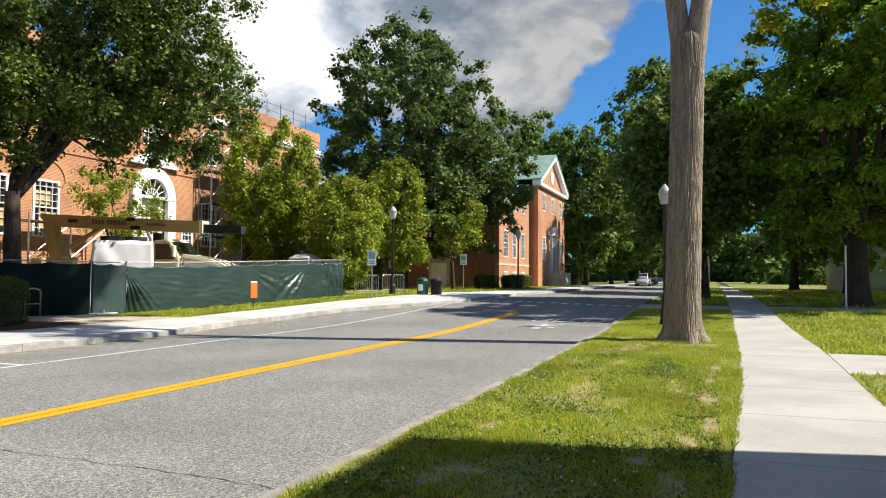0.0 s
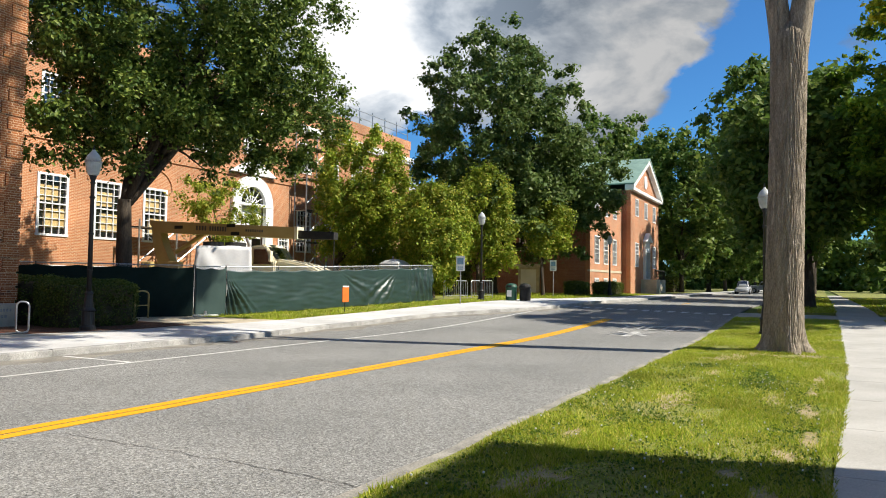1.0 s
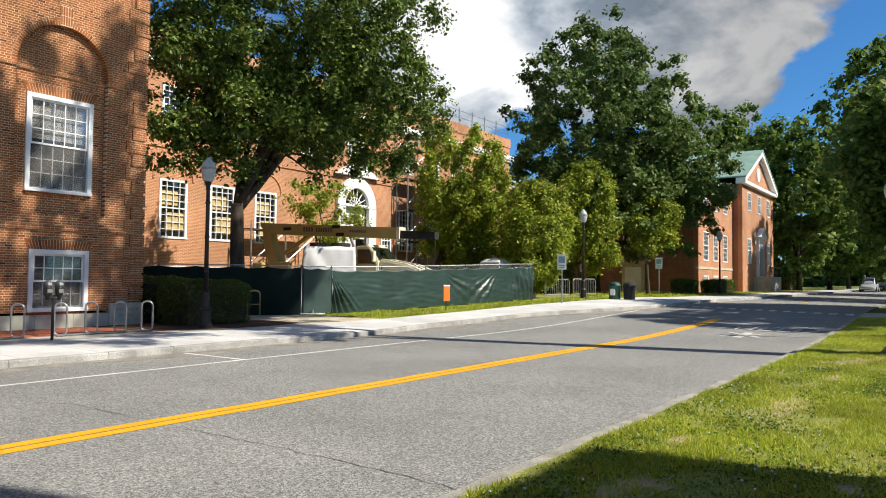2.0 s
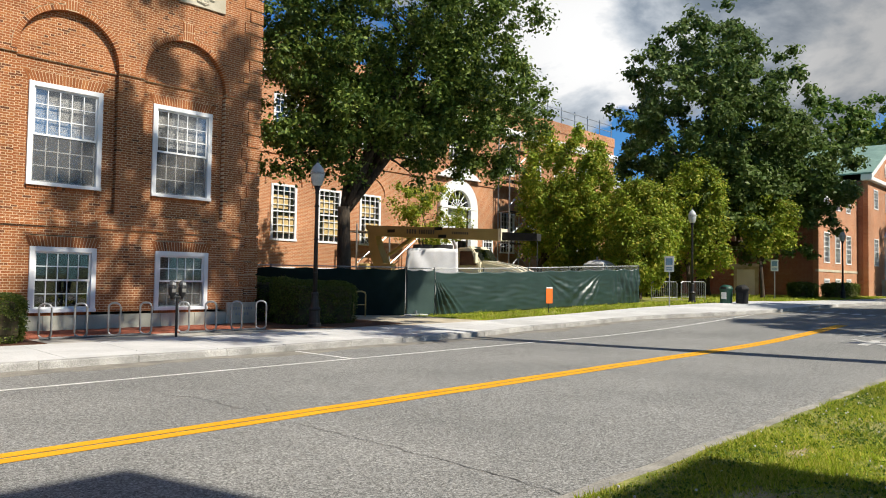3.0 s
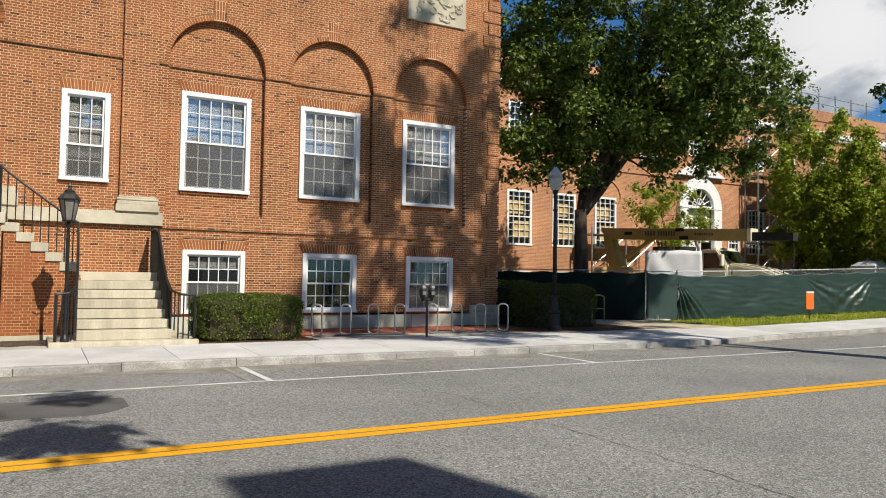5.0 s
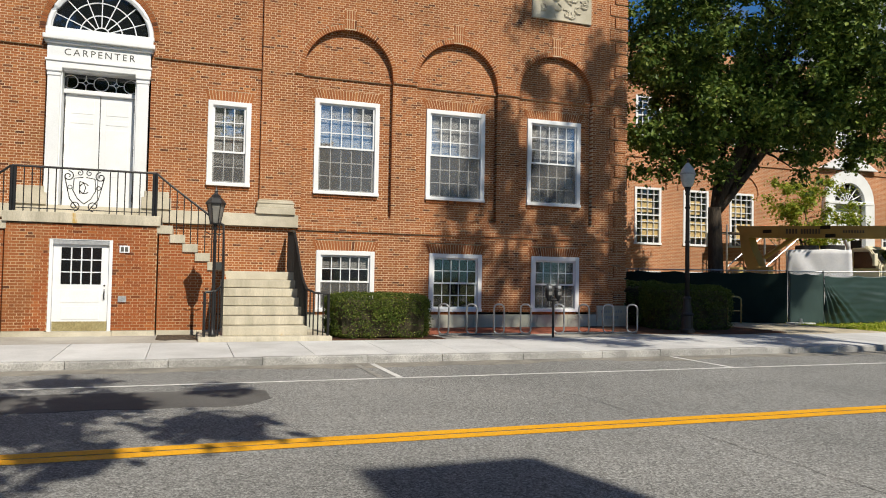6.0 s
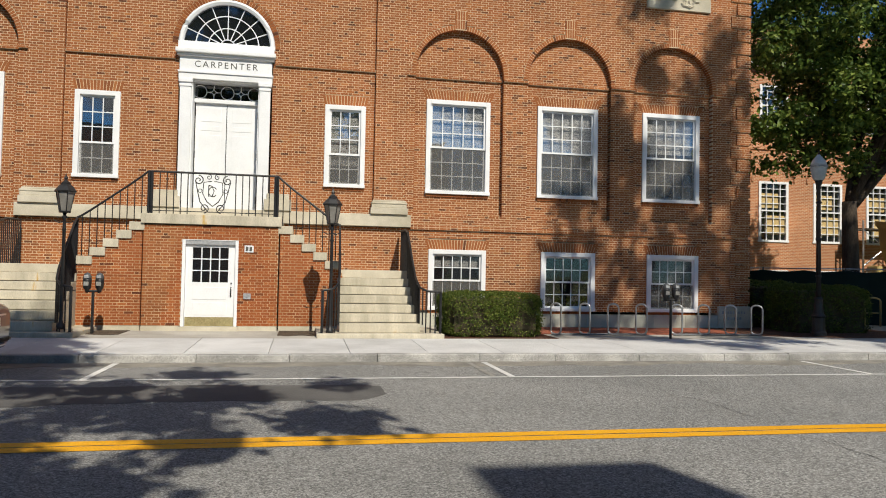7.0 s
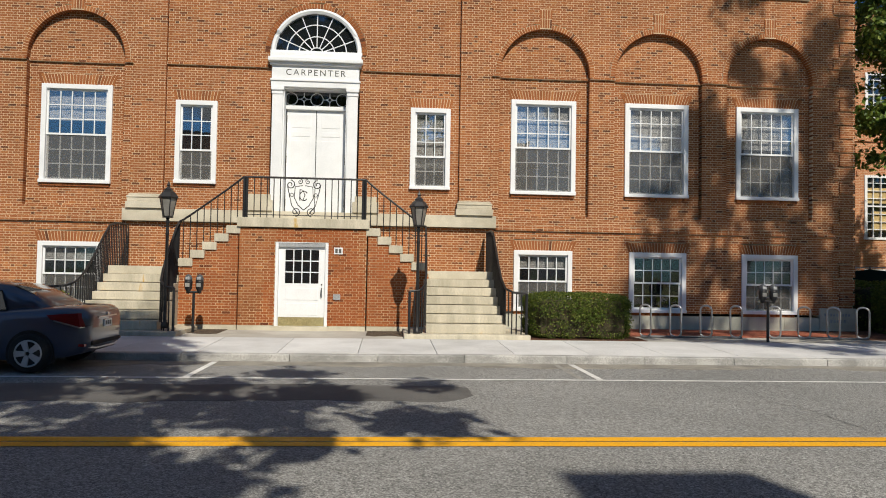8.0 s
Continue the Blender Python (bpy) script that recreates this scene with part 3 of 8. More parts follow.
stripe("trim_yellow_line_1", -80, 32.2, 6.868, 7.056, YELLOW, "yellow centre line painted on asphalt", 0.005, 0.02, 0.5)
stripe("trim_yellow_line_2", -80, 32.3, 7.084, 7.27, YELLOW, "yellow centre line painted on asphalt", 0.005, 0.02, 0.5)
stripe("trim_white_line_1", -80, 35.4, 11.32, 11.43, WHITE_LINE, "white parking lane line painted on asphalt", 0.007, 0.02, 0.5)
for i, x in enumerate((-14.3, -7.6, -0.93, 5.74, 12.6)):
    stripe("trim_parking_mark_%d" % (i + 1), x - 0.055, x + 0.055, 11.43, 13.38, WHITE_LINE, "white parking space mark on asphalt", 0.008, 0, 0.1)
stripe("trim_parking_mark_6", 5.38, 5.48, 11.43, 13.38, FADED_LINE, "worn old parking space mark on asphalt", 0.008, 0, 0.1)
for i in range(13):
    y = 2.9 + i * 0.62
    x = 36.1 + 0.31 * (y - 2.1)
    stripe("trim_crossing_dash_%d" % (i + 1), x, x + 0.75, y, y + 0.3, WHITE_LINE, "white crosswalk dash on asphalt", 0.008, 0, 0.3)
for i in range(9):
    stripe("trim_far_dash_%d" % (i + 1), 47 + i * 9, 50 + i * 9, 6.5, 6.62, YELLOW if i < 5 else WHITE_LINE, "short centre line dash on asphalt", 0.01, 0, 0.5)

# the word on the lane, stretched for drivers
words("trim_lane_word", "YIELD", 1.0, 0.002, LANE_WHITE, None, pose(28.05, 4.42, 0.115, 1.8, 0, -90) @ Matrix.Diagonal((1.1, 2.3, 1, 1)))
tagged(bpy.data.objects["trim_lane_word"], "white YIELD letters painted on asphalt", "road marking", kind="structure")
arrow = bmesh.new()
for a in (-1, 1):
    prism(arrow, [(0.15, 0.0), (0.75, 0.5 * a), (0.75, 0.72 * a), (0.0, 0.06 * a)][::a], 0.0, 0.004, "z")
    prism(arrow, [(-0.1, 0.04 * a), (0.0, 0.3 * a), (-0.5, 0.62 * a), (-0.62, 0.5 * a)][::a], 0.0, 0.004, "z")
prism(arrow, [(-0.9, -0.13), (0.9, -0.13), (0.9, 0.13), (-0.9, 0.13)], 0.0, 0.005, "z")
single("trim_lane_arrow", arrow, LANE_WHITE, "white arrow symbol painted on asphalt", "road marking", kind="structure", at=pose(26.4, 4.85, 0.062, 0, -1.5, 0))

slab("road_gutter", -14, 45, lambda x: kerb_y(x) - 0.6 - 0.5 * noise.noise((x * 0.45, 3, 1)) - 0.2 * noise.noise((x * 2.1, 3, 1)), lambda x: kerb_y(x) + 0.01, 0.0045, 0.02, GUTTER, "gritty brown-grey strip of road beside the kerb", "gutter", 0.25, 0.12)

# tarred cracks in the road
rng = random.Random(4)


def crack(name, pts, w, label):
    b = bmesh.new()
    prev = None
    for (xa, ya), (xb, yb) in zip(pts, pts[1:]):
        n = max(2, int(math.hypot(xb - xa, yb - ya) / 0.12))
        for i in range(n):
            u = i / n
            x, y = xa + (xb - xa) * u + rng.uniform(-0.03, 0.03), ya + (yb - ya) * u + rng.uniform(-0.03, 0.03)
            d = Vector((xb - xa, yb - ya)).normalized()
            ww = w * rng.uniform(0.3, 1.0)
            q = (b.verts.new((x - d.y * ww, y + d.x * ww, ground_z(x) + 0.006)), b.verts.new((x + d.y * ww, y - d.x * ww, ground_z(x) + 0.006)))
            if prev:
                b.faces.new((prev[0], prev[1], q[1], q[0]))
            prev = q
    single(name, b, TAR, label, "crack", kind="structure")


crack("trim_crack_1", [(7.6, 2.7), (7.65, 3.2), (7.75, 5.2), (7.72, 6.8)], 0.008, "dark crack across the asphalt lane")
crack("trim_crack_2", [(7.76, 7.4), (7.8, 8.9), (7.5, 9.6)], 0.008, "dark crack across the asphalt lane")
crack("trim_crack_3", [(3.1, 10.7), (2.9, 9.2), (3.2, 8.1), (2.7, 7.4)], 0.007, "dark crack across the asphalt lane")

slab("trim_kerb_right", -40, 34.5, lambda x: 2.5, lambda x: 2.68, 0.065, 0.2, WORN_KERB, "low worn concrete kerb sunk beside the lawn", "kerb", 0.5, 0.09)
slab("lawn_strip", -40, 34.6, lambda x: lawn_edge(x) + 0.02, lambda x: 2.5, 0.085, 0.2, SOIL, "sunlit lawn strip with dry bare patches", "lawn", 0.5, 0.06)
slab("lawn_strip_far", 38.4, 240, lambda x: lawn_edge(x) + 0.02, lambda x: 1.9, 0.085, 0.2, SOIL, "shaded lawn strip beside the street", "lawn", 2.0)
slab("lawn_right", 20.2, 35.0, lambda x: -60, lambda x: walk_right(x), 0.08, 0.2, SOIL, "lawn beyond the walk, part in shade", "lawn", 1.0)
slab("lawn_right_near", -40, 16.6, lambda x: -60, lambda x: walk_right(x), 0.08, 0.2, SOIL, "lawn beside the walk near the house", "lawn", 1.0)
slab("lawn_right_far", 38.1, 240, lambda x: -60, lambda x: walk_right(x), 0.08, 0.2, SOIL, "shaded lawn under tall trees", "lawn", 2.0)
slab("path_branch", 16.6, 20.2, lambda x: -60, lambda x: walk_right(x) - 0.01, 0.088, 0.2, WALK_CONCRETE, "pale concrete path that branches off", "path", 0.6)
slab("lawn_left", 22.5, 240, lambda x: walk_back(x) + 0.02, lambda x: 60, 0.16, 0.2, SOIL, "grass behind the walk and under the fence", "lawn", 1.0)
slab("lawn_left_near", -40, 22.5, lambda x: 19.5, lambda x: 60, 0.15, 0.2, DIRT, "bare trodden ground between two brick buildings", "ground", 2.0)
slab("forecourt", -16, 19.0, lambda x: 16.2, lambda x: 19.9, 0.198, 0.2, OLD_CONCRETE, "weathered concrete forecourt at the foot of the wall", "pavement", 1.0)
slab("tan_path", 18.6, 23.5, lambda x: walk_back(x) + 0.02, lambda x: 26, 0.19, 0.2, SAND, "sandy worn path between hedge and fence", "path", 0.7)

walk_left = thing("pavement_left", (0, 0, 0), "pale concrete sidewalk of large square slabs", "pavement", kind="structure")
for i in range(38):
    x0, x1 = -12 + i * 1.52, -12 + (i + 1) * 1.52 - 0.012
    b = bmesh.new()
    bot, top = [], []
    for x, back in ((x0, 0), (x1, 0), (x1, 1), (x0, 1)):
        y = (walk_back(x) if back else kerb_y(x) + 0.165)
        z = ground_z(x) + (0.2 if back else 0.15)
        bot.append(b.verts.new((x, y, z - 0.12)))
        top.append(b.verts.new((x, y, z)))
    b.faces.new(bot[::-1])
    b.faces.new(top)
    for k in range(4):
        b.faces.new((bot[k], bot[(k + 1) % 4], top[(k + 1) % 4], top[k]))
    part("slab", b, CONCRETE, walk_left)
slab("pavement_left_far", 45.8, 240, lambda x: kerb_y(x) + 0.165, walk_back, 0.155, 0.15, CONCRETE, "pale sidewalk along the far street", "pavement", 3.0)
kerb_left = thing("trim_kerb_left", (0, 0, 0), "rough grey granite kerb of long stones", "kerb", kind="structure")
x = -12.0
k = 0
while x < 60:
    ln = 1.75 + 0.25 * math.sin(k * 2.3)
    b = bmesh.new()
    ya, yb = kerb_y(x), kerb_y(x + ln)
    za, zb = ground_z(x), ground_z(x + ln)
    pts = []
    for (xx, yy, zz) in ((x + 0.006, ya, za), (x + ln - 0.006, yb, zb)):
        dz = 0.145 + 0.008 * math.sin(k * 5.1)
        pts.append([b.verts.new((xx, yy + dy, zz + h)) for dy, h in ((0, -0.1), (0.01, dz - 0.02), (0.03, dz), (0.16, dz + 0.004), (0.16, -0.1))])
    for j in range(5):
        b.faces.new((pts[0][j], pts[0][(j + 1) % 5], pts[1][(j + 1) % 5], pts[1][j]))
    b.faces.new(pts[0])
    b.faces.new(pts[1][::-1])
    part("kerbstone", b, GRANITE, kerb_left)
    x += ln
    k += 1
slab("trim_kerb_far", 60.5, 240, lambda x: 10.4, lambda x: 10.56, 0.15, 0.2, GRANITE, "far grey granite kerb", "kerb", 4.0)
walk_r = thing("pavement_right", (0, 0, 0), "sunlit concrete sidewalk between two lawns", "pavement", kind="structure")
for i in range(48):
    x0, x1 = -12 + i * 2.4, -12 + (i + 1) * 2.4 - 0.014
    b = bmesh.new()
    bot, top = [], []
    for x, right in ((x0, 1), (x1, 1), (x1, 0), (x0, 0)):
        y = walk_right(x) + 0.01 if right else lawn_edge(x)
        z = ground_z(x) + 0.09
        bot.append(b.verts.new((x, y, z - 0.12)))
        top.append(b.verts.new((x, y, z)))
    b.faces.new(bot[::-1])
    b.faces.new(top)
    for k in range(4):
        b.faces.new((bot[k], bot[(k + 1) % 4], top[(k + 1) % 4], top[k]))
    part("slab", b, WALK_CONCRETE, walk_r)

# red pavers at the foot of the wall
lo, hi = [], []
for i in range(34):
    for j in range(24):
        x0, y0 = 8.3 + i * 0.21 + (0.1 if j % 2 else 0), 17.55 + j * 0.1
        lo.append((x0, y0, 0.15))
        hi.append((x0 + 0.2, y0 + 0.092, 0.205 + rng.uniform(0, 0.006)))
single("pavement_brick", boxes_mesh("pavers", lo, hi), PAVER, "strip of red brick pavers beside the wall", "pavement", kind="stuff")

# ---- brick hall across the street ----
COURSE = 0.0677
YF = 20.0
AX = 0.1
ARCHES = [6.57, 9.89, 13.21, -6.37]
R_ARCH, SPRING = 1.29, 7.42
WIN_W, WIN_Z0, WIN_Z1 = 1.84, 4.0, 6.68
BAS_W, BAS_Z0, BAS_Z1 = 1.63, 0.69, 2.37
TOP = 11.6
RD = 0.17


def free(x0, x1, holes):
    """What is left of a stretch once the holes are cut out."""
    out = [(x0, x1)]
    for a, b in holes:
        nxt = []
        for p, q in out:
            if b <= p or a >= q:
                nxt.append((p, q))
                continue
            if a > p:
                nxt.append((p, a))
            if b < q:
                nxt.append((b, q))
        out = nxt
    return [(p, q) for p, q in out if q - p > 0.03]


def lay(spans, z0, z1, y, lo, hi, core_lo, core_hi, depth=0.11, back=0.36):
    """Lays courses of alternating long and short bricks in the spans that spans(z) gives, with the mortar wall behind."""
    n = int(round((z1 - z0) / COURSE))
    for i in range(n):
        za = z0 + i * COURSE
        for p, q in spans(za + COURSE / 2):
            core_lo.append((p + 0.006, y + 0.003, za))
            core_hi.append((q - 0.006, y + back, za + COURSE))
            period = 0.318
            u = math.floor((p - 0.16 * (i % 2)) / period) * period + 0.16 * (i % 2)
            while u < q:
                for s, e in ((u, u + 0.2), (u + 0.214, u + 0.304)):
                    s, e = max(s, p), min(e, q)
                    if e - s > 0.025:
                        lo.append((s, y - rng.uniform(0, 0.002), za + 0.007))
                        hi.append((e, y + depth, za + COURSE - 0.007))
                u += period


def main_spans(z):
    holes = []
    for c in ARCHES:
        if 3.36 < z <= SPRING:
            holes.append((c - R_ARCH, c + R_ARCH))
        elif SPRING < z < SPRING + R_ARCH + 0.15:
            w = math.sqrt((R_ARCH + 0.15) ** 2 - (z - SPRING) ** 2)
            holes.append((c - w, c + w))
        if SPRING + R_ARCH < z < 9.28:
            holes.append((c - 0.17, c + 0.17))
        if BAS_Z0 - 0.1 < z < BAS_Z1:
            holes.append((c - BAS_W / 2, c + BAS_W / 2))
        elif BAS_Z1 < z < BAS_Z1 + 0.3:
            holes.append((c - BAS_W / 2 - 0.02, c + BAS_W / 2 + 0.02))
    for c in (3.32, -3.12):
        if 3.96 < z < 6.31:
            holes.append((c - 0.54, c + 0.54))
        elif 6.31 < z < 6.61:
            holes.append((c - 0.56, c + 0.56))
    if z < 7.75:
        holes.append((AX - 1.22, AX + 1.22))
    elif z < 7.75 + 1.27 + 0.15:
        w = math.sqrt(1.42 ** 2 - (z - 7.75) ** 2)
        holes.append((AX - w, AX + w))
    if 2.98 < z < 3.32:
        holes.append((-5.0, 5.2))
    if z > 3.32:
        holes += [(4.14, 5.02), (-4.82, -3.94)]
    holes.append((15.2, 15.8))
    return free(-15.6, 15.75, holes)


def recess_spans(z):
    out = []
    for c in ARCHES:
        w = R_ARCH if z <= SPRING else (math.sqrt(max(R_ARCH ** 2 - (z - SPRING) ** 2, 0)))
        holes = []
        if WIN_Z0 - 0.1 < z < WIN_Z1:
            holes.append((c - WIN_W / 2, c + WIN_W / 2))
        elif WIN_Z1 < z < WIN_Z1 + 0.3:
            holes.append((c - WIN_W / 2 - 0.02, c + WIN_W / 2 + 0.02))
        out += free(c - w, c + w, holes)
    return out


hall = thing("brick_hall", (0, 0, 0), "red brick college hall with arched window bays", "building", kind="structure")
blo, bhi, clo, chi = [], [], [], []
lay(main_spans, 0.66, TOP, YF, blo, bhi, clo, chi, depth=RD + 0.01)
lay(recess_spans, 3.36, SPRING + R_ARCH, YF + RD, blo, bhi, clo, chi, back=0.25)
for pa, pb in ((4.14, 5.02), (-4.82, -3.94)):
    lay(lambda z: [(pa, pb)], 3.68, TOP, YF - 0.1, blo, bhi, clo, chi, back=0.4)


def quoin_spans(z):
    k = (z - 0.9) / (COURSE * 6)
    if k - math.floor(k) < 0.17:
        return []
    return [(15.12 if int(math.floor(k)) % 2 else 15.32, 15.79)]


lay(lambda z: [(15.2, 15.75)], 0.66, TOP, YF + 0.012, blo, bhi, clo, chi)
lay(quoin_spans, 0.9, TOP, YF - 0.034, blo, bhi, clo, chi, back=0.1)
# brick strings, each throws a thin shadow
for za, prj in ((7.30, 0.06), (2.93, 0.055), (3.0, 0.03)):
    skip = [(AX - 1.3, AX + 1.3), (4.14, 5.02), (-4.82, -3.94)] if za > 5 else [(-5.0, 5.2)]
    bays = [(c - R_ARCH, c + R_ARCH) for c in ARCHES] if za > 5 else []
    spans = free(-15.6, 15.2, skip + bays)
    lay(lambda z: spans, za, za + COURSE, YF - prj, blo, bhi, clo, chi, back=0.1)
    if bays:
        lay(lambda z: bays, za, za + COURSE, YF + RD - prj, blo, bhi, clo, chi, back=0.1)
wall = part("wall_mortar", boxes_mesh("core", clo, chi), MORTAR, hall, "tan mortar bed of the wall")


def ring(c, z, r0, r1, a0, a1, n, y0, y1):
    """Wedge bricks set round an arch; corner arrays for one mesh."""
    v, f = [], []
    for i in range(n):
        s, e = a0 + (a1 - a0) * (i + 0.09) / n, a0 + (a1 - a0) * (i + 0.91) / n
        o = len(v)
        for y in (y0, y1):
            for a, r in ((s, r0), (e, r0), (e, r1), (s, r1)):
                v.append((c + r * math.cos(a), y, z + r * math.sin(a)))
        f += [[o + q for q in k] for k in ((0, 1, 2, 3), (7, 6, 5, 4), (0, 4, 5, 1), (1, 5, 6, 2), (2, 6, 7, 3), (3, 7, 4, 0))]
    return v, f


rv, rf = [], []


def add(vf):
    o = len(rv)
    rv.extend(vf[0])
    rf.extend([[o + k for k in q] for q in vf[1]])


def jack(c, half, z, y):
    """A flat arch of upright bricks, leaning outwards from the middle."""
    n = int(2 * half / 0.075)
    v, f = [], []
    for i in range(n):
        u0, u1 = -half + 2 * half * (i + 0.09) / n, -half + 2 * half * (i + 0.91) / n
        o = len(v)
        for yy in (y, y + 0.11):
            for u, zz in ((u0, z), (u1, z), (u1 * 1.13, z + 0.29), (u0 * 1.13, z + 0.29)):
                v.append((c + u, yy, zz))
        f += [[o + q for q in k] for k in ((0, 1, 2, 3), (7, 6, 5, 4), (0, 4, 5, 1), (1, 5, 6, 2), (2, 6, 7, 3), (3, 7, 4, 0))]
    add((v, f))
    clo.append((c - half + 0.01, y + 0.004, z))
    chi.append((c + half - 0.01, y + 0.25, z + 0.3))


clo, chi = [], []
for c in ARCHES:
    add(ring(c, SPRING, R_ARCH + 0.0, R_ARCH + 0.14, 0, math.pi, 54, YF - 0.009, YF + RD + 0.02))
    for k in range(5):
        for j in range(2):
            x0 = -0.17 + k * 0.068
            v = [(c + (x0 + d) * (1 + 0.12 * h), yy, SPRING + R_ARCH + 0.02 + h * 0.54) for yy in (YF - 0.018, YF + 0.1) for d, h in ((0.008, 0.5 * j + 0.015), (0.06, 0.5 * j + 0.015), (0.06, 0.5 * j + 0.485), (0.008, 0.5 * j + 0.485))]
            add((v, [(0, 1, 2, 3), (7, 6, 5, 4), (0, 4, 5, 1), (1, 5, 6, 2), (2, 6, 7, 3), (3, 7, 4, 0)]))
    clo.append((c - 0.17, YF - 0.014, SPRING + R_ARCH))
    chi.append((c + 0.17, YF + 0.2, 9.28))
    jack(c, WIN_W / 2 + 0.03, WIN_Z1, YF + RD - 0.01)
    jack(c, BAS_W / 2 + 0.03, BAS_Z1, YF - 0.008)
    for w, z, y in ((WIN_W, WIN_Z0, YF + RD - 0.04), (BAS_W, BAS_Z0, YF - 0.03)):
        for i in range(int(w / 0.068)):
            x0 = c - w / 2 + i * 0.068
            blo.append((x0, y, z - 0.1))
            bhi.append((x0 + 0.058, y + 0.15, z - 0.005))
for c in (3.32, -3.12):
    jack(c, 0.57, 6.31, YF - 0.008)
    for i in range(16):
        blo.append((c - 0.54 + i * 0.068, YF - 0.03, 3.95))
        bhi.append((c - 0.54 + i * 0.068 + 0.058, YF + 0.15, 4.045))
add(ring(AX, 7.75, 1.27, 1.41, 0, math.pi, 52, YF - 0.012, YF + 0.13))
part("arch_backing", boxes_mesh("backing", clo, chi), MORTAR, hall)
bk = bmesh.new()
for c in ARCHES:
    pts = [(c + (R_ARCH + 0.148) * math.cos(a), SPRING + (R_ARCH + 0.148) * math.sin(a)) for a in np.linspace(0, math.pi, 33)]
    ins = [(c + (R_ARCH + 0.01) * math.cos(a), SPRING + (R_ARCH + 0.01) * math.sin(a)) for a in np.linspace(math.pi, 0, 33)]
    for i in range(32):
        prism(bk, [pts[i], pts[i + 1], ins[31 - i], ins[32 - i]], YF - 0.005, YF + RD + 0.01)
pts = [(AX + 1.418 * math.cos(a), 7.75 + 1.418 * math.sin(a)) for a in np.linspace(0, math.pi, 33)]
ins = [(AX + 1.28 * math.cos(a), 7.75 + 1.28 * math.sin(a)) for a in np.linspace(math.pi, 0, 33)]
for i in range(32):
    prism(bk, [pts[i], pts[i + 1], ins[31 - i], ins[32 - i]], YF + 0.004, YF + 0.12)
part("ring_backing", bk, MORTAR, hall)
tagged(part("brickwork", boxes_mesh("bricks", blo, bhi), BRICK, hall, "red bricks in alternating bond"), kind="stuff")
tagged(part("arch_bricks", npmesh("wedges", rv, rf), BRICK, hall, "upright and wedge-shaped arch bricks"), kind="stuff")
# the side wall, the back and the roof close the hall
part("side_wall", B(15.39, 15.73, YF + 0.37, 40, 0.15, TOP), FAR_BRICK_Y, hall, "plain red brick side wall")
part("back_wall", B(-15.6, 15.39, 39.6, 40, 0.15, TOP), FAR_BRICK_X, hall)
part("west_wall", B(-15.6, -15.25, YF + 0.37, 39.6, 0.15, TOP), FAR_BRICK_Y, hall)
part("roof", P([(-16, TOP + 0.003), (16.2, TOP + 0.003), (14, TOP + 2.4), (-14, TOP + 2.4)], YF - 0.25, 40.4), SLATE, hall, "dark slate roof")
part("inner_wall", B(-15.2, 15.3, YF + 1.4, YF + 1.5, 0.2, TOP), UNLIT_IN, hall, "near-black wall, the rooms' dimness put into its colour")
part("inner_floor", B(-15.2, 15.3, YF + 0.37, YF + 1.4, 2.95, 3.1), UNLIT_IN, hall)
# stone trim
part("stone_band", B(-5.0, 5.2, YF - 0.14, YF + 0.2, 2.98, 3.32, 0.012), LIMESTONE, hall, "weathered limestone band")
for c in (4.58, -4.38):
    b = B(c - 0.52, c + 0.52, YF - 0.2, YF + 0.1, 3.322, 3.5, 0.012)
    box(b, c - 0.49, c + 0.49, YF - 0.17, YF + 0.1, 3.5, 3.6, 0.02)
    box(b, c - 0.505, c + 0.505, YF - 0.185, YF + 0.1, 3.603, 3.665, 0.028)
    box(b, c - 0.46, c + 0.46, YF - 0.135, YF + 0.1, 3.668, 3.72, 0.012)
    part("pedestal", b, LIMESTONE, hall, "moulded limestone pilaster base")
for c in (1.55, -1.35):
    b = B(c - 0.36, c + 0.36, YF - 0.19, YF + 0.1, 3.322, 3.62, 0.012)
    box(b, c - 0.3, c + 0.3, YF - 0.15, YF + 0.1, 3.62, 3.78, 0.02)
    part("pedestal", b, LIMESTONE, hall)
for i in range(10):
    x0 = 5.2 + i * 1.055
    part("plinth_block", B(x0, x0 + 1.05, YF - 0.05, YF + 0.3, 0.1, 0.585 + 0.0, 0.008), PLINTH, hall, "grey-green plinth stone")
part("plinth_block", B(-15.6, -5.2, YF - 0.05, YF + 0.3, 0.1, 0.585, 0.008), PLINTH, hall)
corner = part("cornerstone", B(14.7, 15.78, YF - 0.09, YF + 0.3, 0.1, 0.87, 0.01), LIMESTONE, hall, "carved limestone cornerstone")
bars = bmesh.new()
for i in range(9):
    box(bars, 14.82 + i * 0.09, 14.87 + i * 0.09, YF - 0.0945, YF - 0.085, 0.64, 0.72)
for i in range(5):
    box(bars, 15.0 + i * 0.1, 15.06 + i * 0.1, YF - 0.0945, YF - 0.085, 0.46, 0.54)
part("carved_bars", bars, GREY_PAINT, corner)
panel = part("relief_panel", B(12.3, 14.4, YF - 0.06, YF + 0.1, 9.87, 11.2, 0.02), LIMESTONE, hall, "pale carved limestone panel high on the wall")
b = bmesh.new()
for i in range(26):
    a = rng.uniform(0, 6.28)
    cx, cz = rng.uniform(12.5, 14.2), rng.uniform(10.05, 10.9)
    tube(b, [(cx + 0.14 * math.cos(a + q * 0.9), YF - 0.07, cz + 0.12 * math.sin(a + q * 0.9)) for q in range(5)], 0.035, 5)
part("relief_scrolls", b, LIMESTONE, panel, "carved scrolls")


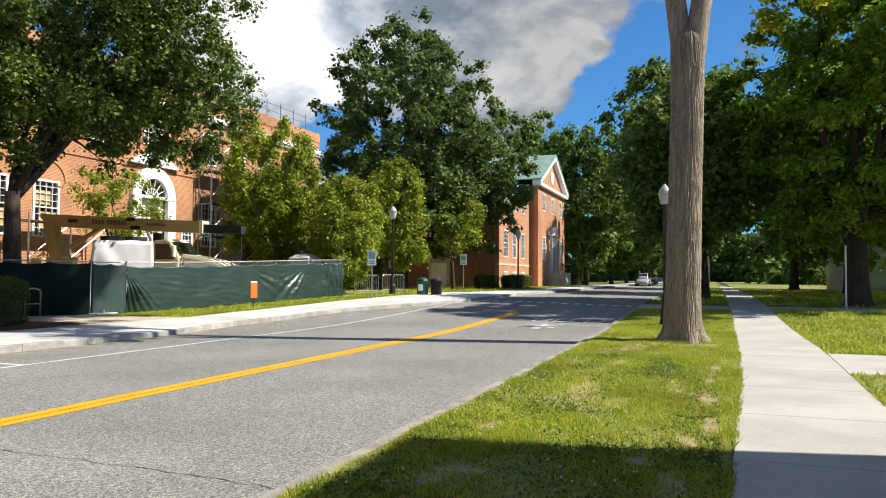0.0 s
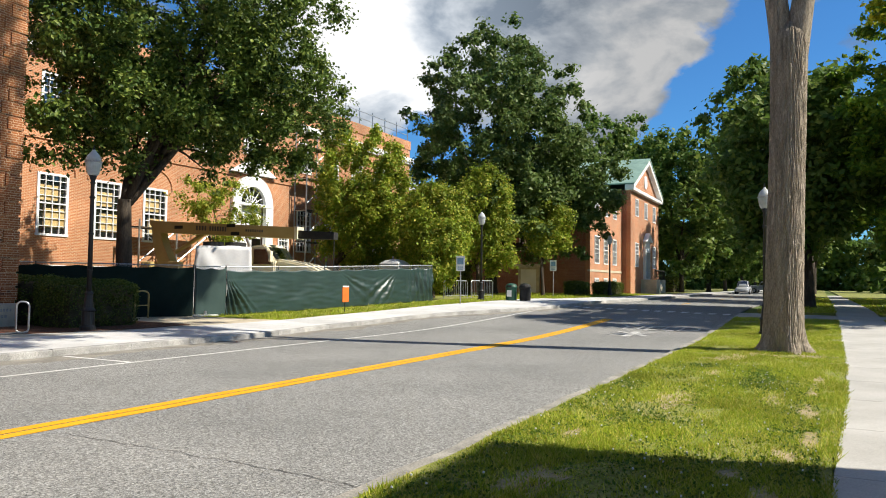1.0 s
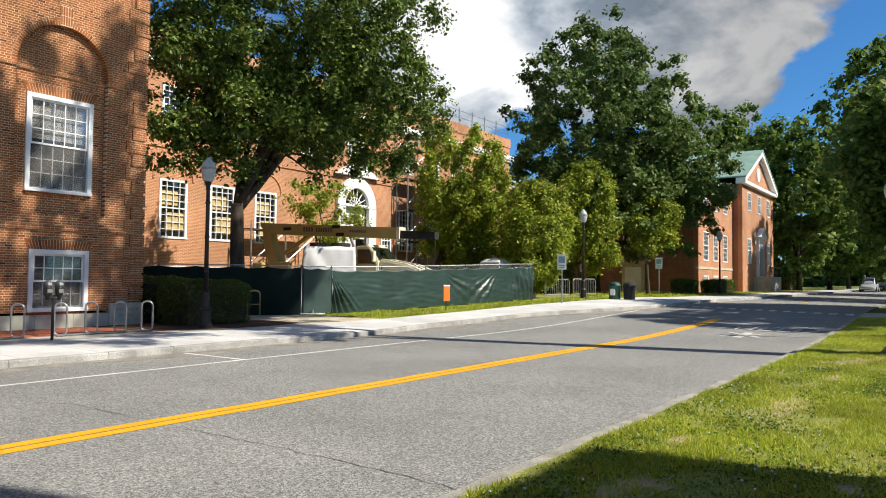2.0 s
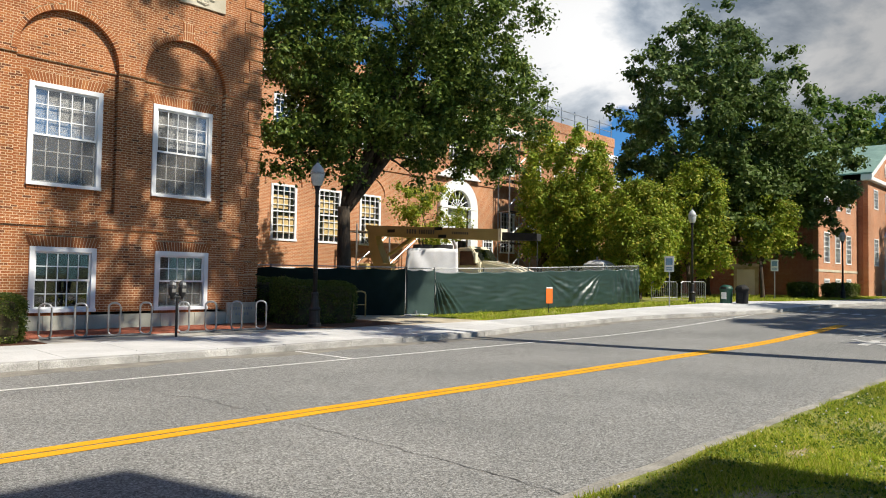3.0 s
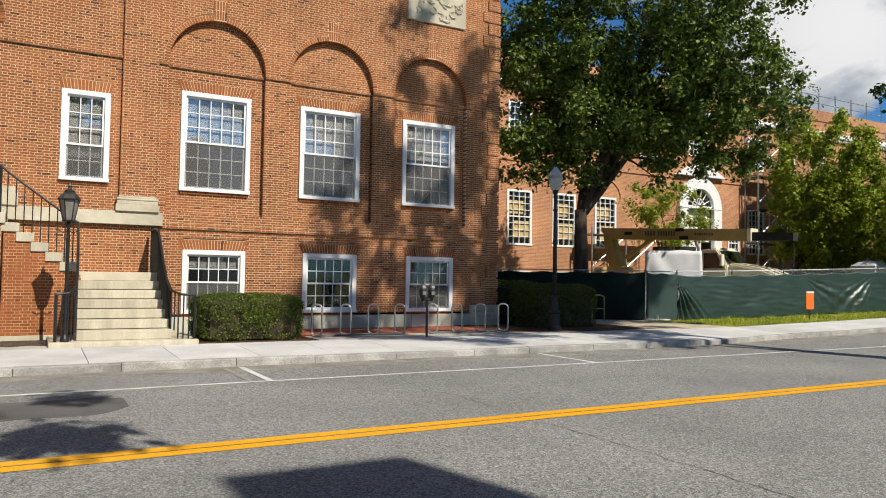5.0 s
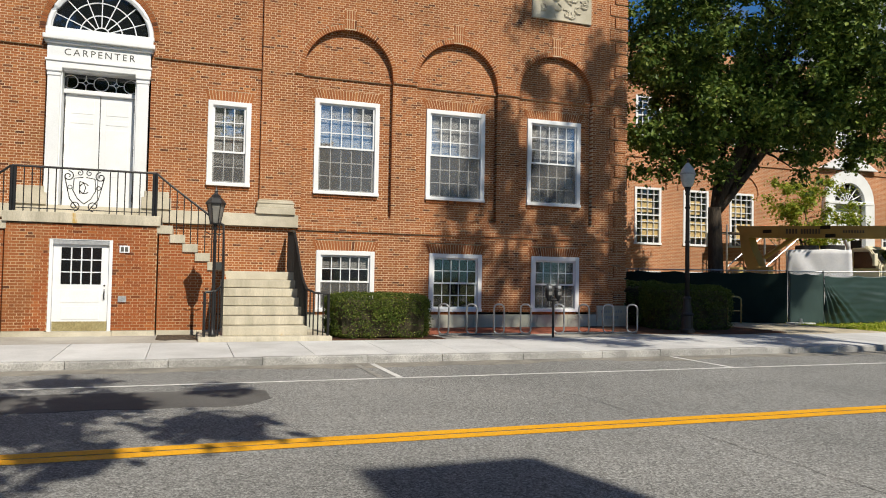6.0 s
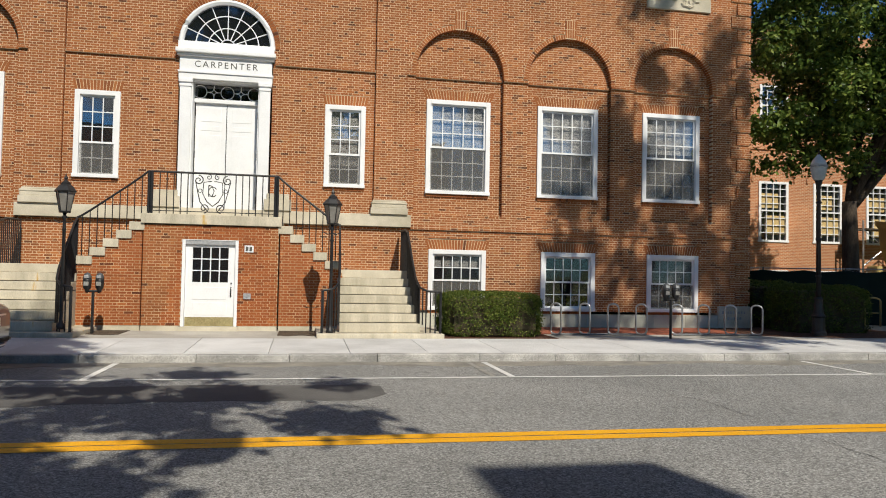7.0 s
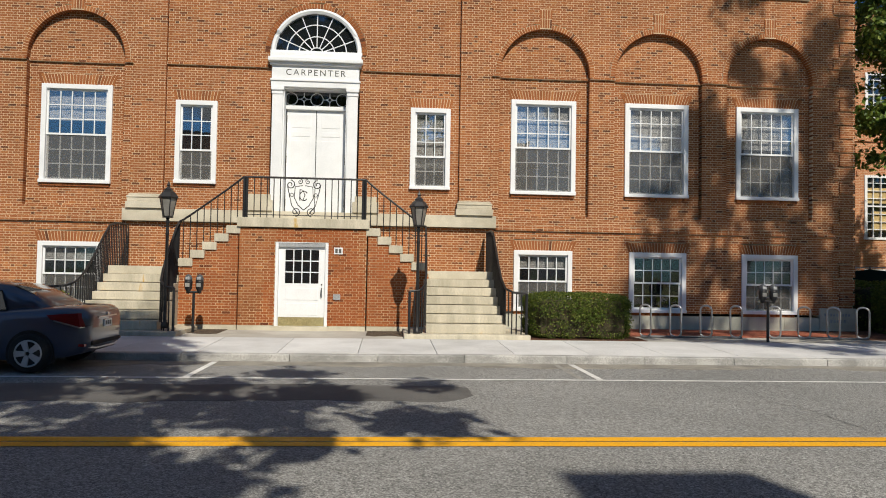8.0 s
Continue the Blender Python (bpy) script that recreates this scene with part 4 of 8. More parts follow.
# ---- windows of the hall ----
def sash(name, parent, w, h, cols, rows, z, y, glass, screen=False):
    """One sash: its frame and bars in one mesh, and each pane of its own."""
    b = bmesh.new()
    t = 0.05
    for a0, a1, c0, c1 in ((-w / 2, -w / 2 + t, 0, h), (w / 2 - t, w / 2, 0, h), (-w / 2 + t, w / 2 - t, 0, t), (-w / 2 + t, w / 2 - t, h - t, h)):
        box(b, a0, a1, y, y + 0.04, z + c0, z + c1)
    pw, ph = (w - 2 * t) / cols, (h - 2 * t) / rows
    for i in range(1, cols):
        xx = -w / 2 + t + i * pw
        box(b, xx - 0.012, xx + 0.012, y + 0.004, y + 0.036, z + t, z + h - t)
    for j in range(1, rows):
        zz = z + t + j * ph
        box(b, -w / 2 + t, w / 2 - t, y + 0.006, y + 0.034, zz - 0.012, zz + 0.012)
    s = part("sash", b, WHITE, parent, "white painted sash with thin bars")
    me = None
    for i in range(cols):
        for j in range(rows):
            xx, zz = -w / 2 + t + (i + 0.5) * pw, z + t + (j + 0.5) * ph
            if me is None:
                p = part("pane", B(-pw / 2 + 0.004, pw / 2 - 0.004, -0.003, 0.003, -ph / 2 + 0.004, ph / 2 - 0.004), glass, s, at=(xx, y + 0.02, zz))
                me = p.data
            else:
                p = part("pane", me, glass, s, at=pose(xx, y + 0.02, zz, rng.uniform(-0.25, 0.25), 0, rng.uniform(-0.25, 0.25)))
            p.visible_shadow = False
    return s


def window(name, c, y, z0, w, h, cols, up, low, blind, label, screen=True, glass=GLASS):
    """A double-hung window in a broad white casing; blind: how far down the shade hangs, 0 to 1."""
    t = thing(name, (c, y, z0), label, "window", "hall windows", "structure")
    b = bmesh.new()
    f = 0.11
    box(b, -w / 2 - 0.02, -w / 2 + f, -0.035, 0.12, 0, h + 0.015, 0.008)
    box(b, w / 2 - f, w / 2 + 0.02, -0.035, 0.12, 0, h + 0.015, 0.008)
    box(b, -w / 2 + f, w / 2 - f, -0.034, 0.12, h - f, h + 0.015, 0.008)
    part("window_frame", b, WHITE, t, "broad white painted casing")
    part("window_sill", B(-w / 2 - 0.03, w / 2 + 0.03, -0.075, 0.13, -0.02, 0.075, 0.012), WHITE, t, "white painted sill")
    ih, iw = h - f - 0.075, w - 2 * f
    hu = ih * up / (up + low) + 0.02
    sash("sash", t, iw, hu, cols, up, 0.075 + ih - hu, 0.03, glass)
    sash("sash", t, iw, ih - hu + 0.05, cols, low, 0.075, 0.075, glass)
    if screen:
        b = B(-iw / 2 + 0.012, iw / 2 - 0.012, 0.045, 0.05, 0.085, 0.07 + ih - hu)
        s = part("insect_screen", b, SCREEN, t, "grey insect screen over the lower sash")
        s.visible_shadow = False
    if blind:
        zt = 0.075 + ih
        b = bmesh.new()
        n = int(ih * blind / 0.05)
        for i in range(n):
            box(b, -iw / 2 + 0.02, iw / 2 - 0.02, 0.15, 0.162, zt - (i + 1) * 0.05 + 0.006, zt - i * 0.05)
        part("blind", b, BLIND, t, "cream slatted blind partly lowered")
    return t


wi = 0
for c, bl in zip(ARCHES, (0.5, 0.5, 0.45, 0.36)):
    wi += 1
    window("window_%d" % wi, c, YF + RD - 0.02, WIN_Z0, WIN_W, WIN_Z1 - WIN_Z0, 5, 3, 3, bl, "tall white double-hung window with small panes and a lowered blind")
for c, bl in zip(ARCHES, (0.3, 0.0, 0.85, 0.3)):
    wi += 1
    window("window_%d" % wi, c, YF - 0.015, BAS_Z0, BAS_W, BAS_Z1 - BAS_Z0, 5, 2, 2, bl, "squat white basement window with small panes", screen=bl > 0, glass=LOW_GLASS)
for c, bl in ((3.32, 0.75), (-3.12, 0.0)):
    wi += 1
    window("window_%d" % wi, c, YF - 0.015, 4.05, 1.08, 2.26, 3, 3, 2, bl, "narrow white double-hung window beside the entrance")

# ---- main door with its surround ----
door = thing("door_1", (AX, YF, 3.02), "tall white panelled double door under a fanlight", "door", kind="structure")
for s in (-1, 1):
    b = B(s * 1.03 - 0.17, s * 1.03 + 0.17, -0.12, 0.12, 0, 0.22, 0.01)
    box(b, s * 1.03 - 0.145, s * 1.03 + 0.145, -0.09, 0.12, 0.22, 3.55, 0.008)
    box(b, s * 1.03 - 0.16, s * 1.03 + 0.16, -0.11, 0.12, 3.55, 3.62, 0.008)
    box(b, s * 1.03 - 0.18, s * 1.03 + 0.18, -0.13, 0.12, 3.66, 3.76, 0.012)
    box(b, s * 1.03 - 0.145, s * 1.03 + 0.145, -0.09, 0.12, 3.62, 3.66)
    part("pilaster", b, WHITE, door, "white painted pilaster")
    part("jamb", B(s * 0.87 - 0.02, s * 0.87 + 0.02, -0.02, 0.45, 0, 3.74), WHITE, door)
b = B(-1.22, 1.22, -0.1, 0.3, 3.762, 3.92, 0.008)
box(b, -1.24, 1.24, -0.13, 0.3, 3.92, 3.98, 0.01)
box(b, -1.2, 1.2, -0.085, 0.3, 3.98, 4.36, 0.0)
box(b, -1.26, 1.26, -0.16, 0.3, 4.36, 4.44, 0.02)
box(b, -1.3, 1.3, -0.24, 0.3, 4.44, 4.56, 0.025)
box(b, -1.25, 1.25, -0.15, 0.3, 4.56, 4.72, 0.02)
ent = part("entablature", b, WHITE, door, "white moulded entablature")
cw = words("carved_name", "CARPENTER", 0.24, 0.004, LETTER, ent, pose(0, -0.086, 4.09, 90, 0, 0), "dark capitals spelling CARPENTER", 1.35)
for a in (-1, 1):
    leaf = part("door_leaf", B(a * 0.415 - 0.405, a * 0.415 + 0.405, 0.38, 0.43, 0.02, 3.22, 0.004), WHITE, door, "white panelled door leaf")
    for z0, z1 in ((0.25, 1.0), (1.12, 2.35), (2.47, 2.6), (2.72, 3.1)):
        f = bmesh.new()
        box(f, a * 0.415 - 0.27, a * 0.415 + 0.27, 0.372, 0.385, z0, z1, 0.005)
        part("door_panel", f, WHITE, leaf)
    for z in (0.5, 1.7, 2.85):
        part("hinge", B(a * 0.825 - 0.012, a * 0.825 + 0.012, 0.365, 0.385, z, z + 0.2), IRON, leaf)
part("transom_bar", B(-0.85, 0.85, 0.3, 0.44, 3.22, 3.33, 0.01), WHITE, door)
tp = part("transom_pane", B(-0.85, 0.85, 0.42, 0.43, 3.33, 3.74), DARK_GLASS, door, "dark transom glass with white tracery")
b = bmesh.new()
for cx in (-0.72, 0, 0.72):
    tube(b, [(cx + 0.175 * math.cos(a), 0.4, 3.535 + 0.175 * math.sin(a)) for a in np.linspace(0, 2 * math.pi, 20, endpoint=False)], 0.014, 5, True)
for cx in (-0.36, 0.36):
    for k in range(4):
        a0 = k * math.pi / 2
        tube(b, [(cx + 0.19 * math.cos(a0) * (1 - u) + 0.19 * math.cos(a0 + math.pi / 2) * u - 0.09 * math.sin(math.pi * u) * math.cos(a0 + math.pi / 4), 0.4, 3.535 + 0.19 * math.sin(a0) * (1 - u) + 0.19 * math.sin(a0 + math.pi / 2) * u - 0.09 * math.sin(math.pi * u) * math.sin(a0 + math.pi / 4)) for u in np.linspace(0, 1, 6)], 0.012, 5)
part("tracery", b, WHITE, tp)
part("threshold", B(-1.2, 1.2, -0.1, 0.5, -0.1, 0.018), LIMESTONE, door)
part("soffit", B(-1.0, 1.0, 0.0, 0.45, 3.745, 3.76), WHITE, door)
fan = thing("window_fanlight", (AX, YF, 7.75), "half-round white fanlight with radiating bars", "window", "hall windows", "structure")
b = bmesh.new()
for r, t in ((1.2, 0.075), (0.83, 0.016), (0.5, 0.016), (0.19, 0.016)):
    tube(b, [(r * math.cos(a), 0.03 if r > 1 else 0.07, r * math.sin(a)) for a in np.linspace(0, math.pi, 25)], t, 6)
for k in range(1, 8):
    a = math.pi * k / 8
    r0 = 0.19
    tube(b, [(r0 * math.cos(a), 0.07, r0 * math.sin(a)), (1.17 * math.cos(a), 0.07, 1.17 * math.sin(a))], 0.015, 5)
box(b, -1.27, 1.27, -0.02, 0.14, -0.03, 0.07, 0.01)
part("window_frame", b, WHITE, fan, "white arched frame and bars")
fp = bmesh.new()
prism(fp, [(1.24 * math.cos(a), 1.24 * math.sin(a)) for a in np.linspace(0, math.pi, 25)], 0.085, 0.095)
part("pane", fp, DARK_GLASS, fan)

# ---- stair block, lower door, stairs ----
SB = 18.2
stair = thing("entrance_stair", (AX, SB, 0.2), "brick stair block with limestone steps to both sides", "stairs", kind="structure")
stair.matrix_world = Matrix.Identity(4)
plo, phi, clo, chi = [], [], [], []
BX0, BX1 = -1.52, 1.66


def block_spans(z):
    holes = [(-0.62, 0.70)] if z < 2.42 else []
    return free(BX0, BX1, holes)


lay(block_spans, 0.32, 2.775, SB, plo, phi, clo, chi, depth=0.1, back=0.3)
order = sorted(range(len(plo)), key=lambda i: abs(plo[i][0] - 0.3) + 0.2 * plo[i][2])
near = order[:300]
rest = order[300:]
part("block_core", boxes_mesh("core", clo, chi), STAIR_MORTAR, stair)
tagged(part("brickwork", boxes_mesh("bricks", [plo[i] for i in rest], [phi[i] for i in rest]), BRICK, stair), kind="stuff")
shared = {}
BLOCK_BRICKS = []
for i in near:
    a, c = Vector(plo[i]), Vector(phi[i])
    w = round(c.x - a.x, 2)
    if w not in shared:
        shared[w] = boxes_mesh("brick", [(0, 0, 0)], [(w, 0.1, COURSE - 0.01)])
    BLOCK_BRICKS.append((shared[w], a))
part("block_side", B(BX0 + 0.02, BX1 - 0.02, SB + 0.6, YF - 0.15, 0.2, 2.77), MORTAR, stair)
part("landing", B(BX0 - 0.06, BX1 + 0.06, SB - 0.06, YF - 0.145, 2.78, 3.02, 0.015), STEP, stair, "stained limestone landing slab")
for a, b_ in ((BX0, -0.66), (0.74, BX1)):
    part("base_course", B(a, b_, SB - 0.04, SB + 0.2, 0.15, 0.315, 0.008), LIMESTONE, stair)
lo2, hi2, cl2, ch2 = [], [], [], []
for sgn in (1, -1):
    def fx(v):
        return AX + sgn * (v - AX) - (0.06 if sgn < 0 else 0)

    def stepped(z):
        k = 0
        xe = 3.25
        for q in range(6):
            if z < 3.02 - 0.2117 * (q + 1) - 0.2:
                k = q
        if z > 1.7:
            xe = 1.67 + 0.29 * max(0, (3.02 - 0.2 - z) / 0.2117 - 0.15)
        a, c = sorted((fx(1.69), fx(xe)))
        return [(a, c)] if c - a > 0.05 else []

    lay(stepped, 0.32, 2.75, SB + 0.03, lo2, hi2, cl2, ch2, depth=0.1, back=0.25)
    a, c = sorted((fx(1.69), fx(3.2)))
    part("base_course", B(a, c, SB, SB + 0.2, 0.15, 0.315, 0.008), LIMESTONE, stair)
    for k in range(5):
        zt = 3.02 - 0.2117 * (k + 1)
        a, c = sorted((fx(1.64 + 0.29 * k), fx(1.64 + 0.29 * (k + 1) + 0.06)))
        part("step", B(a, c, SB - 0.01, YF - 0.02, zt - 0.2, zt, 0.012), STEP, stair)
        part("step_fill", B(a, c - 0.01, SB + 0.3, YF - 0.02, 0.3, zt - 0.205), MORTAR, stair)
    a, c = sorted((fx(3.12), fx(5.0)))
    part("half_landing", B(a, c, 18.46, YF - 0.02, 1.55, 1.755, 0.012), LIMESTONE, stair)
    part("landing_fill", B(a + 0.02, c - 0.02, 18.5, YF - 0.02, 0.2, 1.545), FAR_BRICK_Y, stair)
    for k in range(7):
        y0 = 16.6 + 0.31 * k
        zt = 0.30 + 0.2079 * (k + 1)
        if k < 6:
            part("step", B(a, c, y0, y0 + 0.34, zt - (0.192 if k else 0.205), zt, 0.014), STEP, stair, "limestone step with rust-coloured stains")
        if 0 < k < 6:
            part("step_fill", B(a + 0.01, c - 0.01, y0 + 0.02, y0 + 0.34, 0.2, zt - 0.207), LIMESTONE, stair)
    a, c = sorted((fx(2.6), fx(5.52)))
    part("plinth", B(a, c, 16.26, 18.3, 0.12, 0.30, 0.02), STEP, stair, "broad limestone footing of the steps")
part("flank_core", boxes_mesh("core", cl2, ch2), STAIR_MORTAR, stair)
tagged(part("flank_brickwork", boxes_mesh("bricks", lo2, hi2), BRICK_RED, stair), kind="stuff")

low = thing("door_2", (0.04, SB, 0.3), "white lower door with twelve small panes", "door", kind="structure")
b = B(-0.66, -0.585, -0.01, 0.12, 0, 2.1, 0.006)
box(b, 0.585, 0.66, -0.01, 0.12, 0, 2.1, 0.006)
box(b, -0.66, 0.66, -0.012, 0.12, 2.1, 2.115)
part("frame", b, WHITE, low, "white door frame")
part("head", B(-0.585, 0.585, 0.0, 0.12, 2.0, 2.1), GREY_PAINT, low, "grey lintel board in shadow")
leaf = bmesh.new()
box(leaf, -0.58, -0.42, 0.06, 0.11, 0.0, 2.0)
box(leaf, 0.42, 0.58, 0.06, 0.11, 0.0, 2.0)
box(leaf, -0.42, 0.42, 0.06, 0.11, 0.0, 1.08)
box(leaf, -0.42, 0.42, 0.06, 0.11, 1.93, 2.0)
for i in range(1, 4):
    box(leaf, -0.42 + i * 0.21 - 0.013, -0.42 + i * 0.21 + 0.013, 0.062, 0.105, 1.08, 1.93)
for j in range(1, 3):
    box(leaf, -0.42, 0.42, 0.064, 0.103, 1.08 + j * 0.2833 - 0.013, 1.08 + j * 0.2833 + 0.013)
for z0 in (0.28, 0.66):
    box(leaf, -0.4, 0.4, 0.052, 0.065, z0, z0 + 0.3, 0.005)
leaf = part("door_leaf", leaf, WHITE, low, "white painted door leaf")
for i in range(4):
    for j in range(3):
        part("pane", B(-0.4 + i * 0.21, -0.23 + i * 0.21, 0.08, 0.085, 1.1 + j * 0.2833, 1.345 + j * 0.2833), DARK_GLASS, leaf)
part("kick_plate", B(-0.57, 0.57, 0.052, 0.062, 0.01, 0.23), BRASS, leaf, "dull brass kick plate")
part("handle", T([(0.5, 0.055, 0.74), (0.5, 0.0, 0.78), (0.5, 0.0, 0.92), (0.5, 0.055, 0.96)], 0.016, 6), IRON, leaf, "black door handle")
part("lock", L([(0.02, 0), (0.02, 0.02)], 10), IRON, leaf, at=pose(0.5, 0.06, 1.06, 90, 0, 0))
part("backing", B(-0.58, 0.58, 0.2, 0.25, 0, 2.1), UNLIT_IN, low)
part("threshold", B(-0.7, 0.7, -0.12, 0.2, -0.14, 0.0), LIMESTONE, low)
num = thing("wall_plaque", (0.95, SB - 0.012, 2.13), "small cream plaque with dark bars", "sign")
part("plate", B(-0.11, 0.11, -0.012, 0.008, 0, 0.17, 0.01), WHITE, num)
for i in range(2):
    part("bar", B(-0.08 + i * 0.09, -0.015 + i * 0.09, -0.016, -0.01, 0.03, 0.14), LETTER, num)
bell = thing("intercom_box", (0.93, SB - 0.002, 0.98), "small grey steel intercom box on brick", "intercom")
part("case", B(-0.09, 0.09, -0.04, 0.01, 0, 0.14, 0.01), GREY_PAINT, bell)
part("button", B(-0.02, 0.02, -0.05, -0.038, 0.05, 0.09), STEEL, bell)


# ---- iron railings ----
def railing(name, path, feet, label, extra=(), bar=0.0125):
    """A handrail along a path with a bar under each point of feet (x, y, z foot, z top)."""
    t = thing(name, path[0][:2] + (0,), label, "railing", "iron railings")
    t.matrix_world = Matrix.Identity(4)
    part("handrail", T(path, 0.026, 8), IRON, t)
    for x, y, z0, z1 in feet:
        part("baluster", T([(x, y, z0), (x, y, z1)], bar, 6), IRON, t)
    for x, y, z0, z1 in extra:
        part("post", T([(x, y, z0), (x, y, z1)], 0.032, 8), IRON, t)
    return t


feet = []
for i in range(19):
    x = -1.36 + i * 0.162
    if not -0.42 < x < 0.5:
        feet.append((x, 18.3, 3.02, 4.03))
rail = railing("landing_railing", [(-1.45, 18.3, 4.05), (1.6, 18.3, 4.05)], feet, "black iron landing railing with a scrolled panel", [(-1.45, 18.3, 3.02, 4.06), (-1.39, 18.3, 3.02, 4.04), (1.6, 18.3, 3.02, 4.06), (1.54, 18.3, 3.02, 4.04)])
part("lower_rail", T([(-1.45, 18.3, 3.1), (1.6, 18.3, 3.1)], 0.012, 6), IRON, rail)


def spiral(cx, cz, r, a0, turns, n=22):
    return [(cx + r * (1 - 0.8 * u) * math.cos(a0 + turns * 2 * math.pi * u), 18.3, cz + r * (1 - 0.8 * u) * math.sin(a0 + turns * 2 * math.pi * u)) for u in np.linspace(0, 1, n)]


for s in (-1, 1):
    c = 0.04
    part("scroll", T(spiral(c + s * 0.34, 3.88, 0.12, 0.5 * math.pi, s * 1.4), 0.013, 5), IRON, rail)
    part("scroll", T(spiral(c + s * 0.2, 3.19, 0.12, 1.5 * math.pi, -s * 1.4), 0.013, 5), IRON, rail)
    part("scroll", T(spiral(c + s * 0.1, 3.96, 0.07, 0.5 * math.pi, s * 1.2), 0.011, 5), IRON, rail)
    part("scroll_stem", T([(c + s * 0.42, 18.3, 3.88), (c + s * 0.36, 18.3, 3.6), (c + s * 0.3, 18.3, 3.35), (c + s * 0.12, 18.3, 3.12)], 0.012, 5), IRON, rail)
    part("shield_side", T([(c + s * 0.03, 18.3, 3.86), (c + s * 0.22, 18.3, 3.83), (c + s * 0.24, 18.3, 3.55), (c + s * 0.14, 18.3, 3.36), (c, 18.3, 3.24)], 0.012, 5), IRON, rail)
    part("ring", T([(c + s * 0.3 + 0.045 * math.cos(a), 18.3, 3.62 + 0.045 * math.sin(a)) for a in np.linspace(0, 6.283, 10, endpoint=False)], 0.009, 5, close=True), IRON, rail)
part("letter_curve", T([(0.04 + 0.1 * math.cos(a), 18.3, 3.6 + 0.12 * math.sin(a)) for a in np.linspace(0.6, 5.6, 14)], 0.012, 5), IRON, rail)
part("letter_curve", T([(-0.06, 18.3, 3.76), (-0.06, 18.3, 3.48), (0.03, 18.3, 3.5), (0.07, 18.3, 3.62), (0.02, 18.3, 3.74), (-0.06, 18.3, 3.76)], 0.012, 5), IRON, rail)

for sgn in (1, -1):
    def fx(v):
        return AX + sgn * (v - AX) - (0.06 if sgn < 0 else 0)
    pts = [(1.6, 4.05), (1.75, 3.92), (2.0, 3.72), (2.4, 3.42), (2.8, 3.12), (3.05, 2.94), (3.16, 2.88)]
    feet = []
    for i in range(9):
        x = 1.74 + i * 0.165
        k = min(4, max(0, int((x - 1.64) / 0.29)))
        feet.append((fx(x), 18.3, 3.02 - 0.2117 * (k + 1), float(np.interp(x, [p[0] for p in pts], [p[1] for p in pts]))))
    railing("stair_railing", [(fx(x), 18.3, z) for x, z in pts], feet, "black iron railing beside the upper steps")
    for edge, pts in ((3.14, [(3.16, 18.3, 2.88), (3.15, 18.0, 2.72), (3.14, 17.6, 2.35), (3.13, 17.2, 1.98), (3.12, 16.9, 1.66), (3.08, 16.65, 1.42), (2.95, 16.5, 1.3), (2.72, 16.44, 1.27)]),
                      (4.93, [(4.93, 19.8, 2.86), (4.93, 18.9, 2.84), (4.93, 18.5, 2.76), (4.93, 18.1, 2.45), (4.94, 17.6, 1.98), (4.95, 17.1, 1.58), (5.0, 16.75, 1.36), (5.15, 16.55, 1.28), (5.45, 16.46, 1.26)])):
        feet = []
        ds = [0]
        for p, q in zip(pts, pts[1:]):
            ds.append(ds[-1] + (Vector(q) - Vector(p)).length)
        n = int(ds[-1] / 0.115)
        for i in range(n + 1):
            d = ds[-1] * i / n
            x, y, z = (float(np.interp(d, ds, [p[j] for p in pts])) for j in range(3))
            base = 1.75 if y > 18.46 else max(0.3, 0.3 + 0.2079 * (int((y - 16.6) / 0.31) + 1)) if y > 16.6 else 0.3
            feet.append((fx(x), y, base - 0.03, z))
        railing("stair_railing", [(fx(x), y, z) for x, y, z in pts], feet, "black iron railing curling out at the foot of the steps", [(fx(pts[-1][0]), pts[-1][1], 0.3, pts[-1][2])], 0.016)


def lantern(x, y, z):
    t = thing("stair_lantern", (x, y, z), "black iron post lantern with frosted panes beside the steps", "lamp", "stair lanterns")
    part("post", L([(0.09, 0), (0.09, 0.08), (0.05, 0.14), (0.036, 0.2), (0.036, 2.1), (0.05, 2.12), (0.036, 2.16), (0.03, 2.35), (0.06, 2.4), (0.03, 2.44), (0.05, 2.5)], 10), IRON, t, smooth=True)
    part("bracket", T([(-0.2, 0, 2.32), (-0.1, 0, 2.27), (0, 0, 2.3), (0.1, 0, 2.27), (0.2, 0, 2.32)], 0.012, 5), IRON, t)
    n = 6
    g = L([(0.1, 2.51), (0.185, 2.93)], n)
    part("lantern_glass", g, LANTERN_GLASS, t, "clouded grey glass panes")
    for k in range(n):
        a = 2 * math.pi * k / n
        part("rib", T([(0.105 * math.cos(a), 0.105 * math.sin(a), 2.5), (0.19 * math.cos(a), 0.19 * math.sin(a), 2.95)], 0.012, 5), IRON, t)
    part("rim", L([(0.12, 2.49), (0.125, 2.52), (0.1, 2.53)], n), IRON, t)
    part("cap", L([(0.22, 2.93), (0.225, 2.96), (0.15, 3.06), (0.1, 3.1), (0.1, 3.13), (0.05, 3.17), (0.03, 3.2), (0.045, 3.23), (0.02, 3.28), (0.005, 3.34)], n), IRON, t, "tiered iron cap with a finial")
    return t


lantern(2.9, 16.5, 0.28)
lantern(-2.78, 16.5, 0.36)


